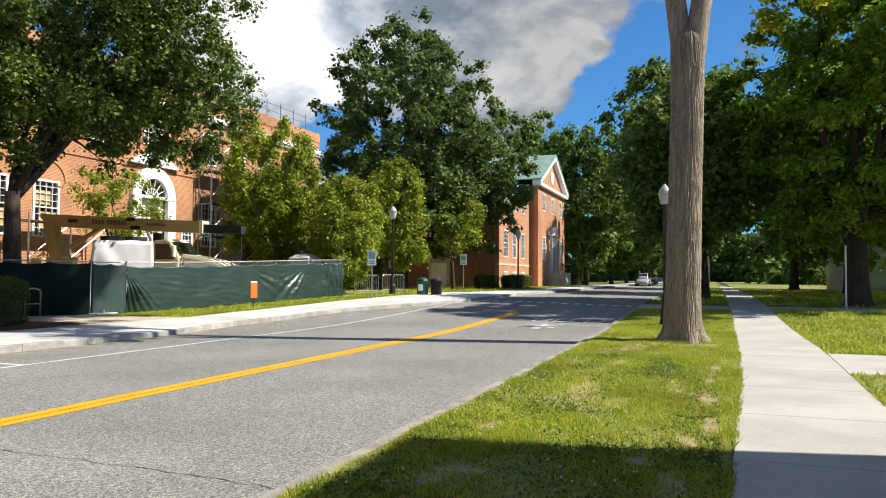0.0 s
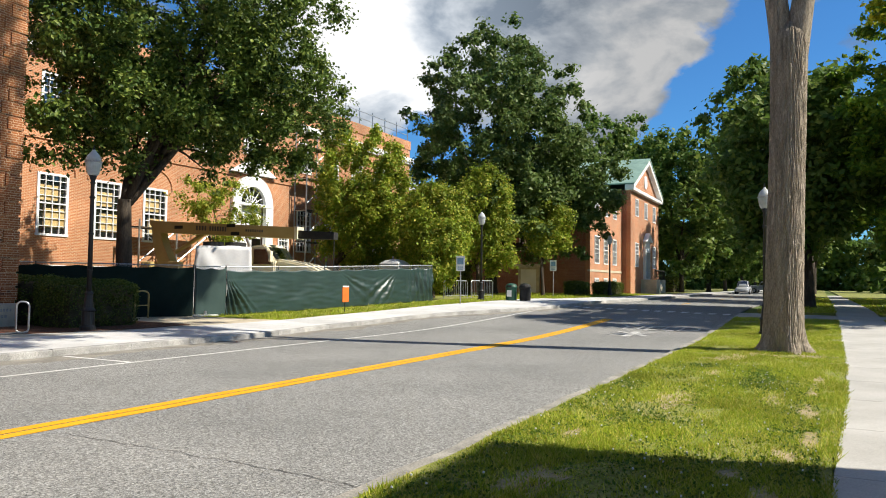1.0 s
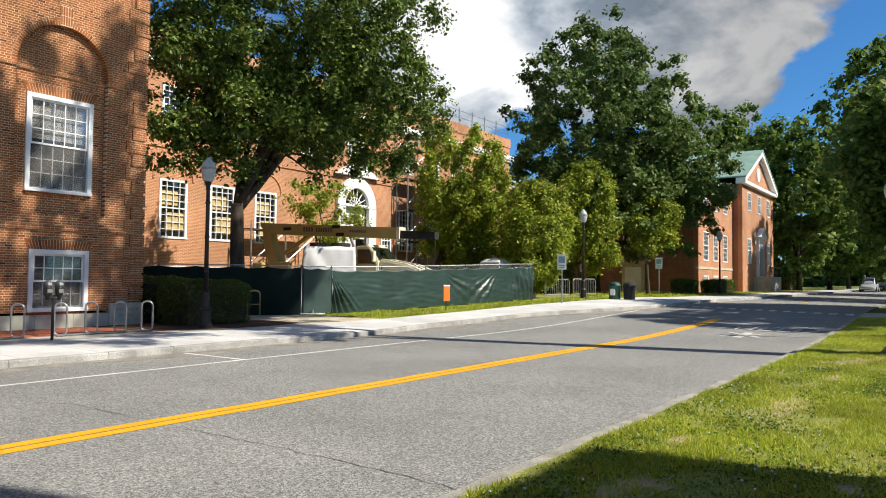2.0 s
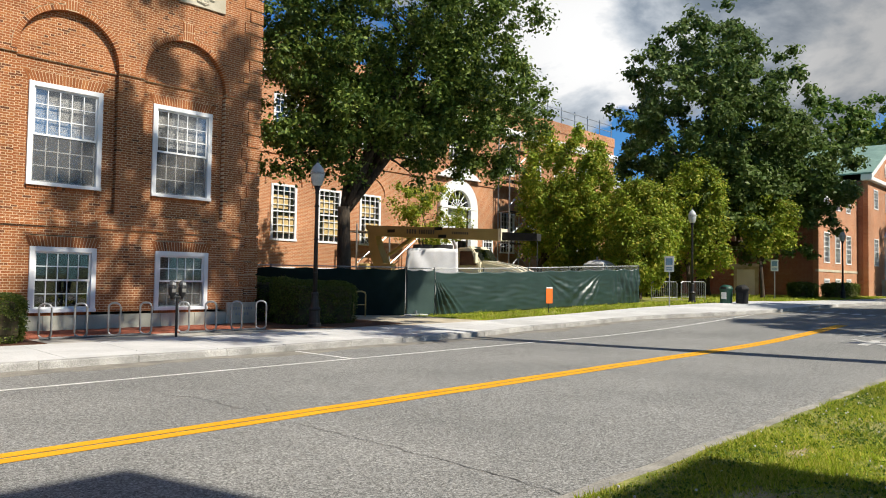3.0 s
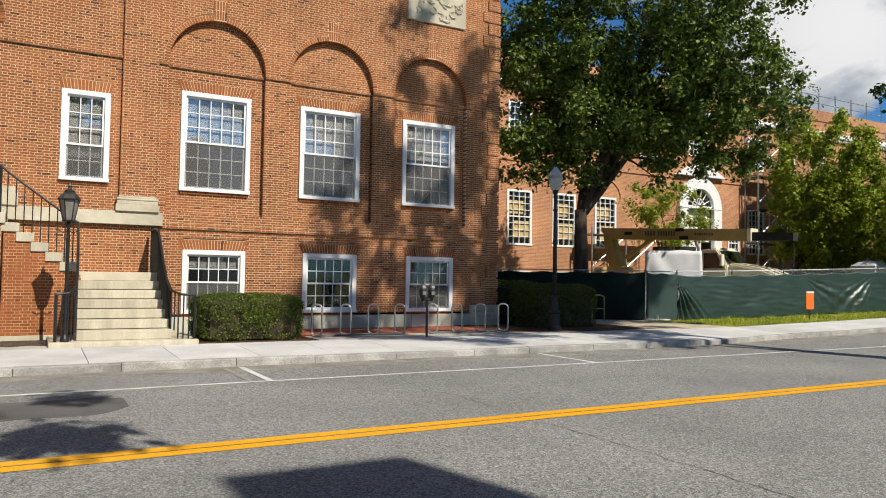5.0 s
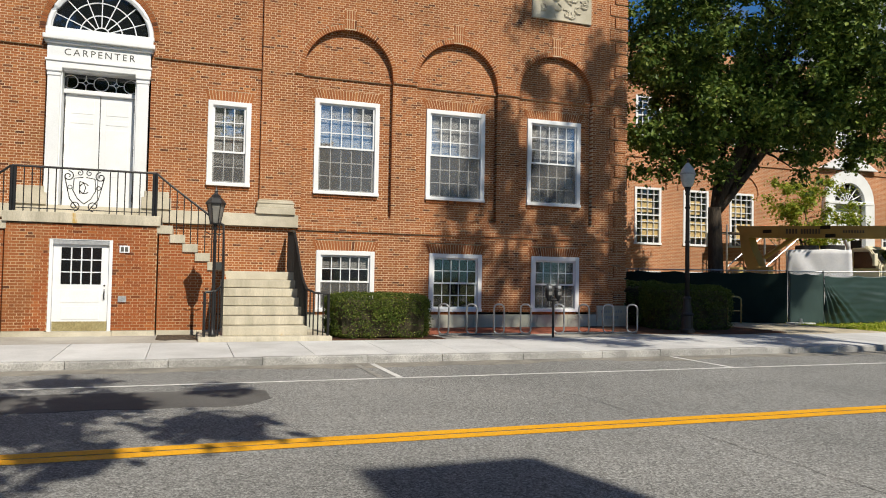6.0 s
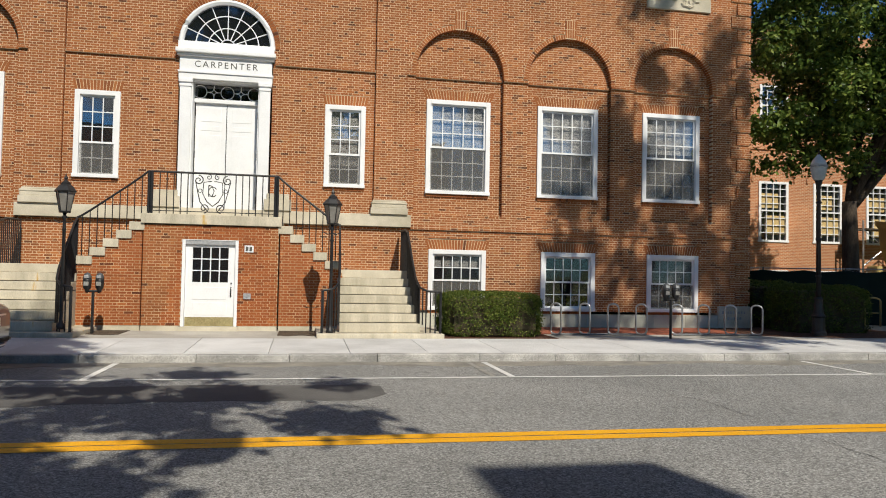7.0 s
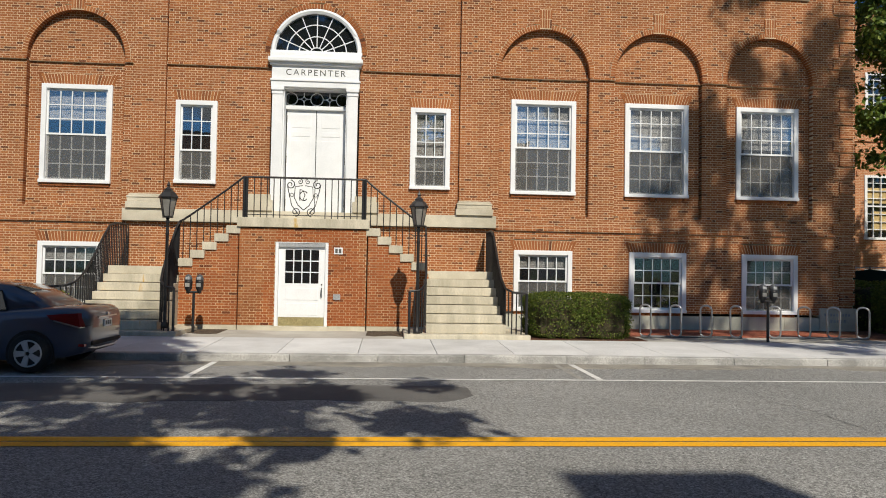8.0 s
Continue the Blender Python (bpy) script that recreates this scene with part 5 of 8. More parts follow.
# ---- trees ----
def leaf_mesh(name, centres, radii, n, size, seed, flat=0.75, droop=0.0):
    """Many small folded leaves round clump centres."""
    r = np.random.RandomState(seed)
    centres, radii = np.asarray(centres, float), np.asarray(radii, float)
    pick = r.randint(0, len(centres), n)
    d = r.normal(size=(n, 3))
    d /= np.linalg.norm(d, axis=1)[:, None]
    rad = np.minimum(np.abs(r.normal(size=n)) * 0.62, 1.12)
    p = centres[pick] + d * (rad * radii[pick])[:, None] * np.array([1, 1, flat])
    p[:, 2] -= droop * r.uniform(0, 1, n) ** 2 * radii[pick]
    nor = d * 0.7 + r.normal(size=(n, 3)) * 0.6 + np.array([0, 0, 0.5])
    nor /= np.linalg.norm(nor, axis=1)[:, None]
    ax = np.cross(nor, r.normal(size=(n, 3)))
    ax /= np.linalg.norm(ax, axis=1)[:, None] + 1e-9
    sd = np.cross(nor, ax)
    s = size * r.uniform(0.6, 1.35, n)[:, None]
    if size > 0.38:
        v = np.stack([p - ax * s * 0.55 - sd * s * 0.25, p + sd * s * 0.6, p + ax * s * 0.55 - sd * s * 0.2], axis=1).reshape(-1, 3)
        return npmesh(name, v, np.arange(3 * n).reshape(-1, 3))
    v = np.stack([p - ax * s * 0.5, p + sd * s * 0.33 + nor * s * 0.08, p + ax * s * 0.5, p - sd * s * 0.33 + nor * s * 0.08], axis=1).reshape(-1, 3)
    return npmesh(name, v, np.arange(4 * n).reshape(-1, 4))


def bent(a, b, r, k=5, sag=0.1):
    a, b = Vector(a), Vector(b)
    out = []
    off = Vector((r.uniform(-1, 1), r.uniform(-1, 1), r.uniform(0, 1))) * (b - a).length * sag
    for i in range(k + 1):
        u = i / k
        out.append(a.lerp(b, u) + off * math.sin(math.pi * u))
    return out


def tree(name, x, y, z0, r0, fork, blobs, clumps, clump_r, leaves, leaf, leaf_m, bark_m, label, seed, droop=0.0, flat=0.75, group="", limbs=6, trunk_top=None, shell=0.5):
    r = random.Random(seed)
    t = thing(name, (x, y, z0), label, "tree", group)
    t.matrix_world = Matrix.Identity(4)
    vol = [b[3] * b[4] * b[5] for b in blobs]
    cs, rs = [], []
    for _ in range(clumps):
        cx, cy, cz, rx, ry, rz = r.choices(blobs, vol)[0]
        d = Vector((r.gauss(0, 1), r.gauss(0, 1), r.gauss(0, 1))).normalized() * (r.uniform(0.12, 1.0) ** shell)
        d *= 1.0 + 0.10 * noise.noise((d.x * 2 + seed, d.y * 2, d.z * 2))
        cs.append((cx + d.x * rx, cy + d.y * ry, cz + d.z * rz))
        rs.append(clump_r * r.uniform(0.6, 1.25))
    top = trunk_top or Vector((x + r.uniform(-0.2, 0.2), y + r.uniform(-0.2, 0.2), z0 + fork))
    top = Vector(top)
    tr = bmesh.new()
    base = Vector((x, y, z0 - 0.1))
    pts = [base, base + Vector((0, 0, 0.25)), base + Vector((0, 0, 0.7)), base.lerp(top, 0.5), top]
    tube(tr, pts, [r0 * 1.7, r0 * 1.25, r0 * 1.06, r0 * 0.95, r0 * 0.8], 12)
    part("trunk", tr, bark_m, t, smooth=True)
    order = sorted(range(len(cs)), key=lambda i: r.random())
    tips = []
    for i in order[:limbs]:
        c = Vector(cs[i])
        e = top.lerp(c, 0.75)
        b = bent(top - Vector((0, 0, r0)), e, r, 5, 0.08)
        part("limb", T(b, [r0 * (0.62 - 0.09 * q) for q in range(6)], 7), bark_m, t, smooth=True)
        tips += [(p, r0 * (0.62 - 0.09 * q)) for q, p in enumerate(b) if q > 1]
    br = bmesh.new()
    for i in order[limbs:limbs + 70]:
        c = Vector(cs[i])
        p, rr = min(tips, key=lambda q: (q[0] - c).length)
        tube(br, bent(p, c, r, 3, 0.1), [rr * 0.45, rr * 0.33, rr * 0.2, 0.012], 5)
    tagged(part("twigwork", br, bark_m, t, smooth=True), kind="stuff")
    part("crown", leaf_mesh("crown", cs, rs, leaves, leaf, seed, flat, droop), leaf_m, t, "dense leafy crown with gaps")
    return t


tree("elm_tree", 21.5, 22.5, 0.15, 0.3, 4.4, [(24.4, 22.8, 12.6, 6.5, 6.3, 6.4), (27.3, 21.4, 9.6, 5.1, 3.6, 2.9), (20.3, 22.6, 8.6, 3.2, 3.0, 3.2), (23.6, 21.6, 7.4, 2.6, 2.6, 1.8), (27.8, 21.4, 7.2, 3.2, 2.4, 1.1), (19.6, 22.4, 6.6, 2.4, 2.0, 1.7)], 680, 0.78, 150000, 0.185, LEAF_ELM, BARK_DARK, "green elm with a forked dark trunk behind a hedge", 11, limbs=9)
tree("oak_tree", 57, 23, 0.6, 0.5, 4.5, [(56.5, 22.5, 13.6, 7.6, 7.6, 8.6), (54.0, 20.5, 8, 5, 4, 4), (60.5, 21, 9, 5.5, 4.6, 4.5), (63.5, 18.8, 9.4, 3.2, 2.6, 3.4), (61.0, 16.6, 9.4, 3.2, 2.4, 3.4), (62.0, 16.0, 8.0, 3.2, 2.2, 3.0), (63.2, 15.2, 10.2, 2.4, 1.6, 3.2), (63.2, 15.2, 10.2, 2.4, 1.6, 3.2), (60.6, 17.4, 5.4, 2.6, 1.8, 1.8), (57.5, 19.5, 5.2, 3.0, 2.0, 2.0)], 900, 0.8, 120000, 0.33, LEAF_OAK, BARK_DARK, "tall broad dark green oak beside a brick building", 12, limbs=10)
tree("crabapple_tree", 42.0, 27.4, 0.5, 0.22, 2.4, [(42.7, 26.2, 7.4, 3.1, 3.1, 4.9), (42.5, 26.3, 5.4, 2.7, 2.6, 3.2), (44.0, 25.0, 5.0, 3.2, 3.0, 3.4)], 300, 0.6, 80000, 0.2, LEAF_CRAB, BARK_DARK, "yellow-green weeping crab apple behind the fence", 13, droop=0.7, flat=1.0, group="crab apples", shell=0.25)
tree("crabapple_tree", 41.8, 20.3, 0.45, 0.16, 1.8, [(41.6, 20.0, 4.9, 2.3, 2.3, 2.7), (40.6, 18.9, 3.2, 1.5, 1.5, 1.9), (39.4, 18.5, 3.0, 1.4, 1.0, 1.3), (42.5, 20.5, 5.5, 2.4, 2.0, 2.2)], 190, 0.52, 56000, 0.178, LEAF_CRAB, BARK_DARK, "yellow-green weeping crab apple at the fence end", 14, droop=0.7, flat=1.0, group="crab apples", shell=0.25)
tree("crabapple_tree", 48.6, 20.2, 0.6, 0.16, 2.2, [(48.4, 20, 7.0, 1.9, 1.9, 2.8), (49.2, 19.5, 4.4, 2.1, 1.9, 2.0)], 120, 0.55, 32000, 0.2, LEAF_CRAB, BARK_DARK, "slender yellow-green crab apple beside the walk", 15, droop=0.7, flat=1.0, group="crab apples", shell=0.25)
tree("crabapple_tree", 54.2, 17.6, 0.65, 0.13, 2.6, [(55.0, 17.2, 6.0, 1.9, 1.9, 1.9), (54.0, 17.6, 5.2, 1.4, 1.3, 1.3)], 70, 0.55, 17000, 0.21, LEAF_CRAB, BARK_DARK, "small yellow-green crab apple before a brick building", 16, droop=0.7, flat=1.0, group="crab apples", shell=0.25)
tree("young_tree", 33.2, 29.5, 0.3, 0.09, 2.2, [(33.3, 29.5, 5.4, 2.6, 2.0, 2.3)], 60, 0.6, 9000, 0.15, LEAF_CRAB, BARK_DARK, "thin yellow-green young tree before the white doorway", 26, droop=0.3)
maple = tree("maple_tree", 38.9, -6.5, 0.55, 0.45, 3.6, [(39.6, -7.8, 9.4, 6.8, 6.6, 6.4), (37.5, -8, 12.5, 5, 5.5, 4.2), (38.6, -8.4, 5.4, 5.6, 5.2, 2.3), (41.0, -4.6, 7.4, 4.0, 3.2, 4.2)], 640, 0.75, 120000, 0.25, LEAF_MAPLE, BARK_DARK, "large maple on a shaded lawn, yellowish leaf tips coloured as sunlit", 17, limbs=9, flat=0.5)
# extra sprays on the upper camera side, coloured as if the sun caught them
r = random.Random(171)
tips = []
for _ in range(75):
    a, h = r.uniform(1.9, 4.9), r.uniform(0.1, 1.0)
    w = math.sqrt(1 - h * h)
    tips.append((37.8 + 6.2 * w * math.cos(a), -8.2 + 6.2 * w * math.sin(a), 11.2 + 6.0 * h))
part("yellow_sprays", leaf_mesh("sprays", tips, [r.uniform(0.45, 0.9) for _ in tips], 11000, 0.25, 172, 0.45), LEAF_SUNLIT, maple, "yellowish sprays high in the crown, sunlight put into their colour")
tree("maple_tree", 60, -9.5, 0.6, 0.4, 3.5, [(60, -9.5, 10, 7, 7, 7.5)], 160, 1.4, 20000, 0.5, LEAF_MAPLE, BARK_DARK, "dark maple deeper in the shaded lawn", 18)
# next three maples are added, mostly out of view, to shade the far lawn
tree("maple_tree", 46, -17.5, 0.5, 0.4, 4.0, [(46, -17, 10, 7, 6.5, 6.5)], 130, 1.4, 17000, 0.45, LEAF_MAPLE, BARK_DARK, "dark maple deeper in the shaded lawn", 27)
tree("maple_tree", 55.5, -20.5, 0.6, 0.38, 4.0, [(55.5, -20, 10.2, 7, 6, 6.5)], 120, 1.4, 15000, 0.48, LEAF_MAPLE, BARK_DARK, "dark maple deeper in the shaded lawn", 29)
tree("maple_tree", 68, -19, 0.6, 0.4, 4.0, [(68, -18, 10.5, 8, 7, 7)], 130, 1.5, 15000, 0.5, LEAF_MAPLE, BARK_DARK, "dark maple deeper in the shaded lawn", 28)
tree("maple_tree", 84.6, -8.4, 0.6, 0.4, 4.5, [(84.6, -8.4, 12, 7.5, 8, 8.5)], 150, 1.5, 24000, 0.5, LEAF_FAR, BARK_DARK, "green maple far down the lawn", 19)
for i, (x, y, h, rad) in enumerate([(43, -0.1, 12.6, 3.9), (64, 0.1, 20, 6.0), (90, 0.2, 22, 7.0), (122, 0.0, 22, 7.5), (165, 0, 22, 8)]):
    tree("street_tree", x, y, ground_z(x) + 0.08, 0.26, 5.0, [(x, y + (1.6 if i else 0.3), h * 0.62, rad, rad, h * 0.36)], 200, 1.1, 28000, 0.36 + i * 0.045, LEAF_FAR, BARK_DARK, "leafy street tree on the shaded lawn strip", 30 + i, group="street trees")
for i, (x, y, h, rad) in enumerate([(101, 15.2, 23, 7.0), (118, 14, 21, 7.5), (140, 14, 22, 8), (172, 14, 22, 8), (210, 14, 24, 9)]):
    tree("street_tree", x, y, 0.67, 0.3, 4.0, [(x, y - 0.5, h * 0.56, rad, rad, h * 0.43)], 230, 1.25, 25000, 0.5 + i * 0.05, LEAF_FAR, BARK_DARK, "leafy green tree beyond the gabled building", 40 + i, group="street trees")
tree("street_tree", 107, 23.5, 0.67, 0.35, 5, [(107, 23, 17.2, 5.6, 5.2, 8.6)], 150, 1.2, 16000, 0.5, LEAF_FAR, BARK_DARK, "tall pale green tree behind the gabled building", 51)
tree("street_tree", 104, 30, 0.67, 0.4, 5, [(104, 30, 16, 9, 9, 11)], 170, 1.7, 24000, 0.55, LEAF_FAR, BARK_DARK, "tall pale green tree behind the gabled building", 50)
# unseen tree; repeated blobs are placed to shade road, walk and car
tree("shade_tree", -6.5, -5.2, 0.1, 0.35, 7, [(2.1, -0.9, 11.2, 4.2, 2.6, 2.4), *[(1.1, -4.4, 10.6, 2.5, 0.9, 0.7)] * 44, *[(-0.2, -1.5, 15.1, 2.1, 0.9, 0.6)] * 30, (-3.9, -1.5, 13.5, 5.0, 4.5, 3.5), (-3.7, -5.0, 10.5, 5.0, 4.0, 3.0), *[(-1.2, -2.3, 18.4, 3.4, 1.4, 1.3)] * 8], 380, 0.85, 98000, 0.3, LEAF_ELM, BARK_DARK, "unseen leafy tree with clumps placed to shade the street", 60)

# the great bare trunk on the lawn strip
gt = thing("elm_tree", (22.1, 0.27, 0.1), "stout grey-brown elm trunk with furrowed bark", "tree")
gt.matrix_world = Matrix.Identity(4)
N, M = 280, 110
zs = [0.0] + [0.05 + 7.95 * (i / (M - 1)) ** 1.25 for i in range(M)]
v = []
for i, z in enumerate(zs):
    cx, cy = 22.1 + 0.004 * z, float(np.interp(z, (0, 2, 6, 8.6), (0.27, 0.22, 0.11, 0.06)))
    rr = float(np.interp(z, (0, 0.25, 0.7, 1.6, 4, 6.5, 7.45, 7.7, 8.0), (0.60, 0.50, 0.455, 0.43, 0.405, 0.405, 0.43, 0.41, 0.24)))
    for k in range(N):
        a = 2 * math.pi * k / N
        root = 0.16 * max(0, 1 - z / 0.7) ** 2 * math.cos(5 * a + 0.8)
        ridge = 0.034 * abs(math.sin(a * 24 + 3.6 * noise.noise((math.cos(a) * 2, math.sin(a) * 2, z * 1.3)) + 2.6 * noise.noise((math.cos(a) * 6, math.sin(a) * 6, z * 4.2)))) ** 0.7 + 0.012 * noise.noise((a * 6, z * 3, 1))
        q = rr + root + ridge - 0.03
        v.append((cx + q * math.cos(a) * 0.98, cy + q * math.sin(a), 0.06 + z))
f = [[i * N + k, i * N + (k + 1) % N, (i + 1) * N + (k + 1) % N, (i + 1) * N + k] for i in range(M) for k in range(N)]
part("trunk", npmesh("trunk", v, f), BARK, gt, "furrowed grey-brown bark", smooth=True)
for s, e in ((1, (22.3, 1.5, 16.5)), (-1, (22.0, -1.6, 16.0))):
    a = Vector((22.13, 0.08 + s * 0.08, 6.8))
    part("limb", T([a, (22.13, 0.07 + s * 0.15, 7.5), (22.13, 0.06 + s * 0.28, 8.5), (22.15, 0.05 + s * 0.5, 10), (22.2, s * 0.8, 12.5), e], [0.28, 0.285, 0.26, 0.24, 0.2, 0.12], 18), BARK, gt, smooth=True)
r = random.Random(9)
cs = [(22 + r.gauss(0, 1.8), r.gauss(0, 1.6), 18.5 + r.gauss(0, 1.4)) for _ in range(30)]
# unseen clumps added above the view to shade hall front, hedge and fence
hall_shade = []
for bunch, spread in (
    (hall_shade, ((16.2, 25.2, 0.5, 1.2, 20), (19.4, 28.4, 0.4, 1.3, 8), (17.0, 21.4, 2.0, 1.0, 58), (19.7, 23.6, 0.6, 2.0, 18), (18.6, 25.6, 0.7, 1.2, 8))),
    (cs, ((14.5, 16.6, 1.7, 0.8, 14), (24.3, 22.0, 2.2, 1.6, 40), (21.6, 19.4, 1.4, 1.0, 40), (25.1, 24.0, 1.7, 1.4, 44), (21.8, 19.3, 1.0, 0.7, 34), (26.2, 22.8, 1.5, 0.9, 30))),
):
    for cx, cz, sx, sz, n in spread:
        bunch += [(cx + sx * max(-1.7, min(1.7, r.gauss(0, 1))), 0.9 + r.gauss(0, 1.2), cz + sz * max(-1.7, min(1.7, r.gauss(0, 1)))) for _ in range(n)]
part("crown", leaf_mesh("crown", cs, [0.8] * len(cs), 46000, 0.28, 5), LEAF_ELM, gt, "high unseen crown with clumps added to shade hedge and fence")
part("outer_crown", leaf_mesh("outer_crown", hall_shade, [r.uniform(0.45, 0.8) for _ in hall_shade], 10500, 0.27, 6), LEAF_ELM, gt, "unseen leaf sprays added to dapple the hall front")
# unseen limbs added to carry those clumps
for e in ((17.4, 0.6, 24.0), (15.0, 0.2, 19.0)):
    part("limb", T([(22.25, 1.0, 14.0), ((22.2 + e[0]) / 2, 0.8, 14 + (e[2] - 14) * 0.65), e], [0.17, 0.11, 0.04], 8), BARK, gt, smooth=True)


# ---- hedges and grass ----
def hedge(name, x0, x1, y0, y1, z0, z1, n, size, label, seed, group=""):
    """A clipped hedge: a twiggy core with many leaves on its rounded faces."""
    t = thing(name, ((x0 + x1) / 2, (y0 + y1) / 2, z0), label, "hedge", group)
    t.matrix_world = Matrix.Identity(4)
    r = np.random.RandomState(seed)
    cx, cy, hx, hy = (x0 + x1) / 2, (y0 + y1) / 2, (x1 - x0) / 2, (y1 - y0) / 2
    d = r.normal(size=(n, 3))
    d[:, 2] = np.where(r.uniform(0, 1, n) < 0.45, np.abs(d[:, 2]) * 1.4, r.uniform(-1.0, 0.9, n) * np.hypot(d[:, 0], d[:, 1]))
    q = (np.abs(d) ** 7).sum(1) ** (1 / 7)
    p = d / q[:, None]
    wob = 1 + 0.05 * np.sin(p[:, 0] * 7 + seed) * np.cos(p[:, 1] * 5) + r.normal(size=n) * 0.018
    p *= wob[:, None]
    pts = np.stack([cx + p[:, 0] * hx, cy + p[:, 1] * hy, z0 + (z1 - z0) * np.clip(0.5 + 0.5 * p[:, 2], 0.03, 2)], 1)
    gap = np.sin(pts[:, 0] * 5.1 + seed) * np.sin(pts[:, 2] * 6 + pts[:, 0] * 2.3) + 0.5 * np.sin(pts[:, 0] * 11 + pts[:, 2] * 9)
    pts = pts[(gap < 0.25) | (p[:, 2] > 0.45) | (r.uniform(0, 1, n) < 0.3)]
    n = len(pts)
    part("leaves", leaf_mesh("leaves", pts, np.full(n, size * 1.4), n * 2, size, seed), LEAF_HEDGE, t)
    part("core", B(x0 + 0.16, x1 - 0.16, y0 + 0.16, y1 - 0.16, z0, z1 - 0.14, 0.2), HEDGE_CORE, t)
    return t


hedge("hedge", 5.62, 8.05, 16.45, 18.3, 0.2, 1.24, 19000, 0.041, "clipped dark green yew hedge beside the steps", 1)
hedge("hedge", -8.6, -5.5, 16.6, 18.3, 0.2, 1.15, 14000, 0.042, "clipped dark green yew hedge beside the steps", 8)
hedge("hedge", 15.95, 18.5, 18.0, 19.7, 0.15, 1.55, 16000, 0.045, "rounded dark yew hedge in deep shade", 2)
hedge("hedge", 15.9, 18.2, 20.1, 23.0, 0.15, 1.62, 6000, 0.07, "rounded dark yew hedge in deep shade", 3)
hedge("hedge", 58.2, 62.5, 16.4, 17.3, 0.65, 1.75, 4000, 0.12, "low clipped hedge before the gabled building", 4)
hedge("hedge", 62.7, 69.5, 15.2, 16.3, 0.65, 1.75, 4500, 0.13, "low clipped hedge before the gabled building", 5)
hedge("shrub", 47.5, 50.5, 21.5, 24, 0.6, 3.0, 3500, 0.13, "dark rounded shrub under the trees", 6)
hedge("shrub", 98, 106, 15.5, 18, 0.65, 2.6, 3000, 0.2, "dark shrubs beyond the gabled building", 7)
slab("mulch_bed", 14.2, 19.6, lambda x: 16.9 + 0.25 * math.sin(x), lambda x: 20.5, 0.215, 0.05, MULCH, "red-brown bark mulch under the hedge", "mulch", 0.4, 0.2)
slab("mulch_bed_near", 1.72, 2.95, lambda x: 16.95 - 0.12 * (x - 1.7) + 0.1 * math.sin(x * 9), lambda x: 18.2, 0.21, 0.05, DARK_SOIL, "small bed of dark mulch beside the steps", "mulch", 0.08, 0.1)
slab("mulch_bed_left", -2.9, -1.75, lambda x: 17.0 + 0.12 * math.sin(x * 7), lambda x: 18.2, 0.21, 0.05, DARK_SOIL, "small bed of dark mulch beside the steps", "mulch", 0.08, 0.1)
slab("mulch_bed_hedge", 5.5, 8.3, lambda x: 16.3, lambda x: 18.6, 0.208, 0.05, MULCH, "dark soil under the clipped hedge", "mulch", 0.3, 0.08)


# worn places in the lawn: x, y, half length, half width
WORN = [(13.3, 1.35, 0.95, 0.42), (13.9, 0.1, 0.65, 0.22), (14.7, -0.42, 0.6, 0.13), (12.6, -0.36, 0.9, 0.14), (10.1, -0.2, 0.4, 0.17), (11.0, -0.40, 0.6, 0.13), (19.6, 1.3, 1.0, 0.5), (8.2, 1.6, 0.7, 0.3), (8.6, -0.1, 0.6, 0.18), (10.1, 1.8, 0.4, 0.2), (21.0, 0.9, 0.8, 0.5), (21.0, -0.3, 0.6, 0.35), (16.4, -0.5, 0.9, 0.12), (9.2, 0.2, 0.3, 0.12), (16.8, 1.2, 0.7, 0.25)]


def worn(x, y):
    return max(1.0 - math.hypot((x - a) / p, (y - b) / q) for a, b, p, q in WORN) + 0.55 * noise.noise((x * 3.1, y * 4.3, 5.0)) + 0.3 * noise.noise((x * 9, y * 11, 1.0))


for a, b, p, q in WORN:
    bm = bmesh.new()
    ring = []
    for k in range(26):
        w = 2 * math.pi * k / 26
        s = 0.8 + 0.9 * noise.noise((math.cos(w) * 1.6 + a, math.sin(w) * 1.6 + b, 3.0)) + 0.3 * noise.noise((math.cos(w) * 6 + a, math.sin(w) * 6, 3.0))
        ring.append(bm.verts.new((a + p * s * math.cos(w), b + q * s * math.sin(w), 0.0895)))
    bm.faces.new(ring)
    single("dirt_patch", bm, DIRT, "worn patch of pale sandy dirt in the lawn", "dirt", kind="structure")


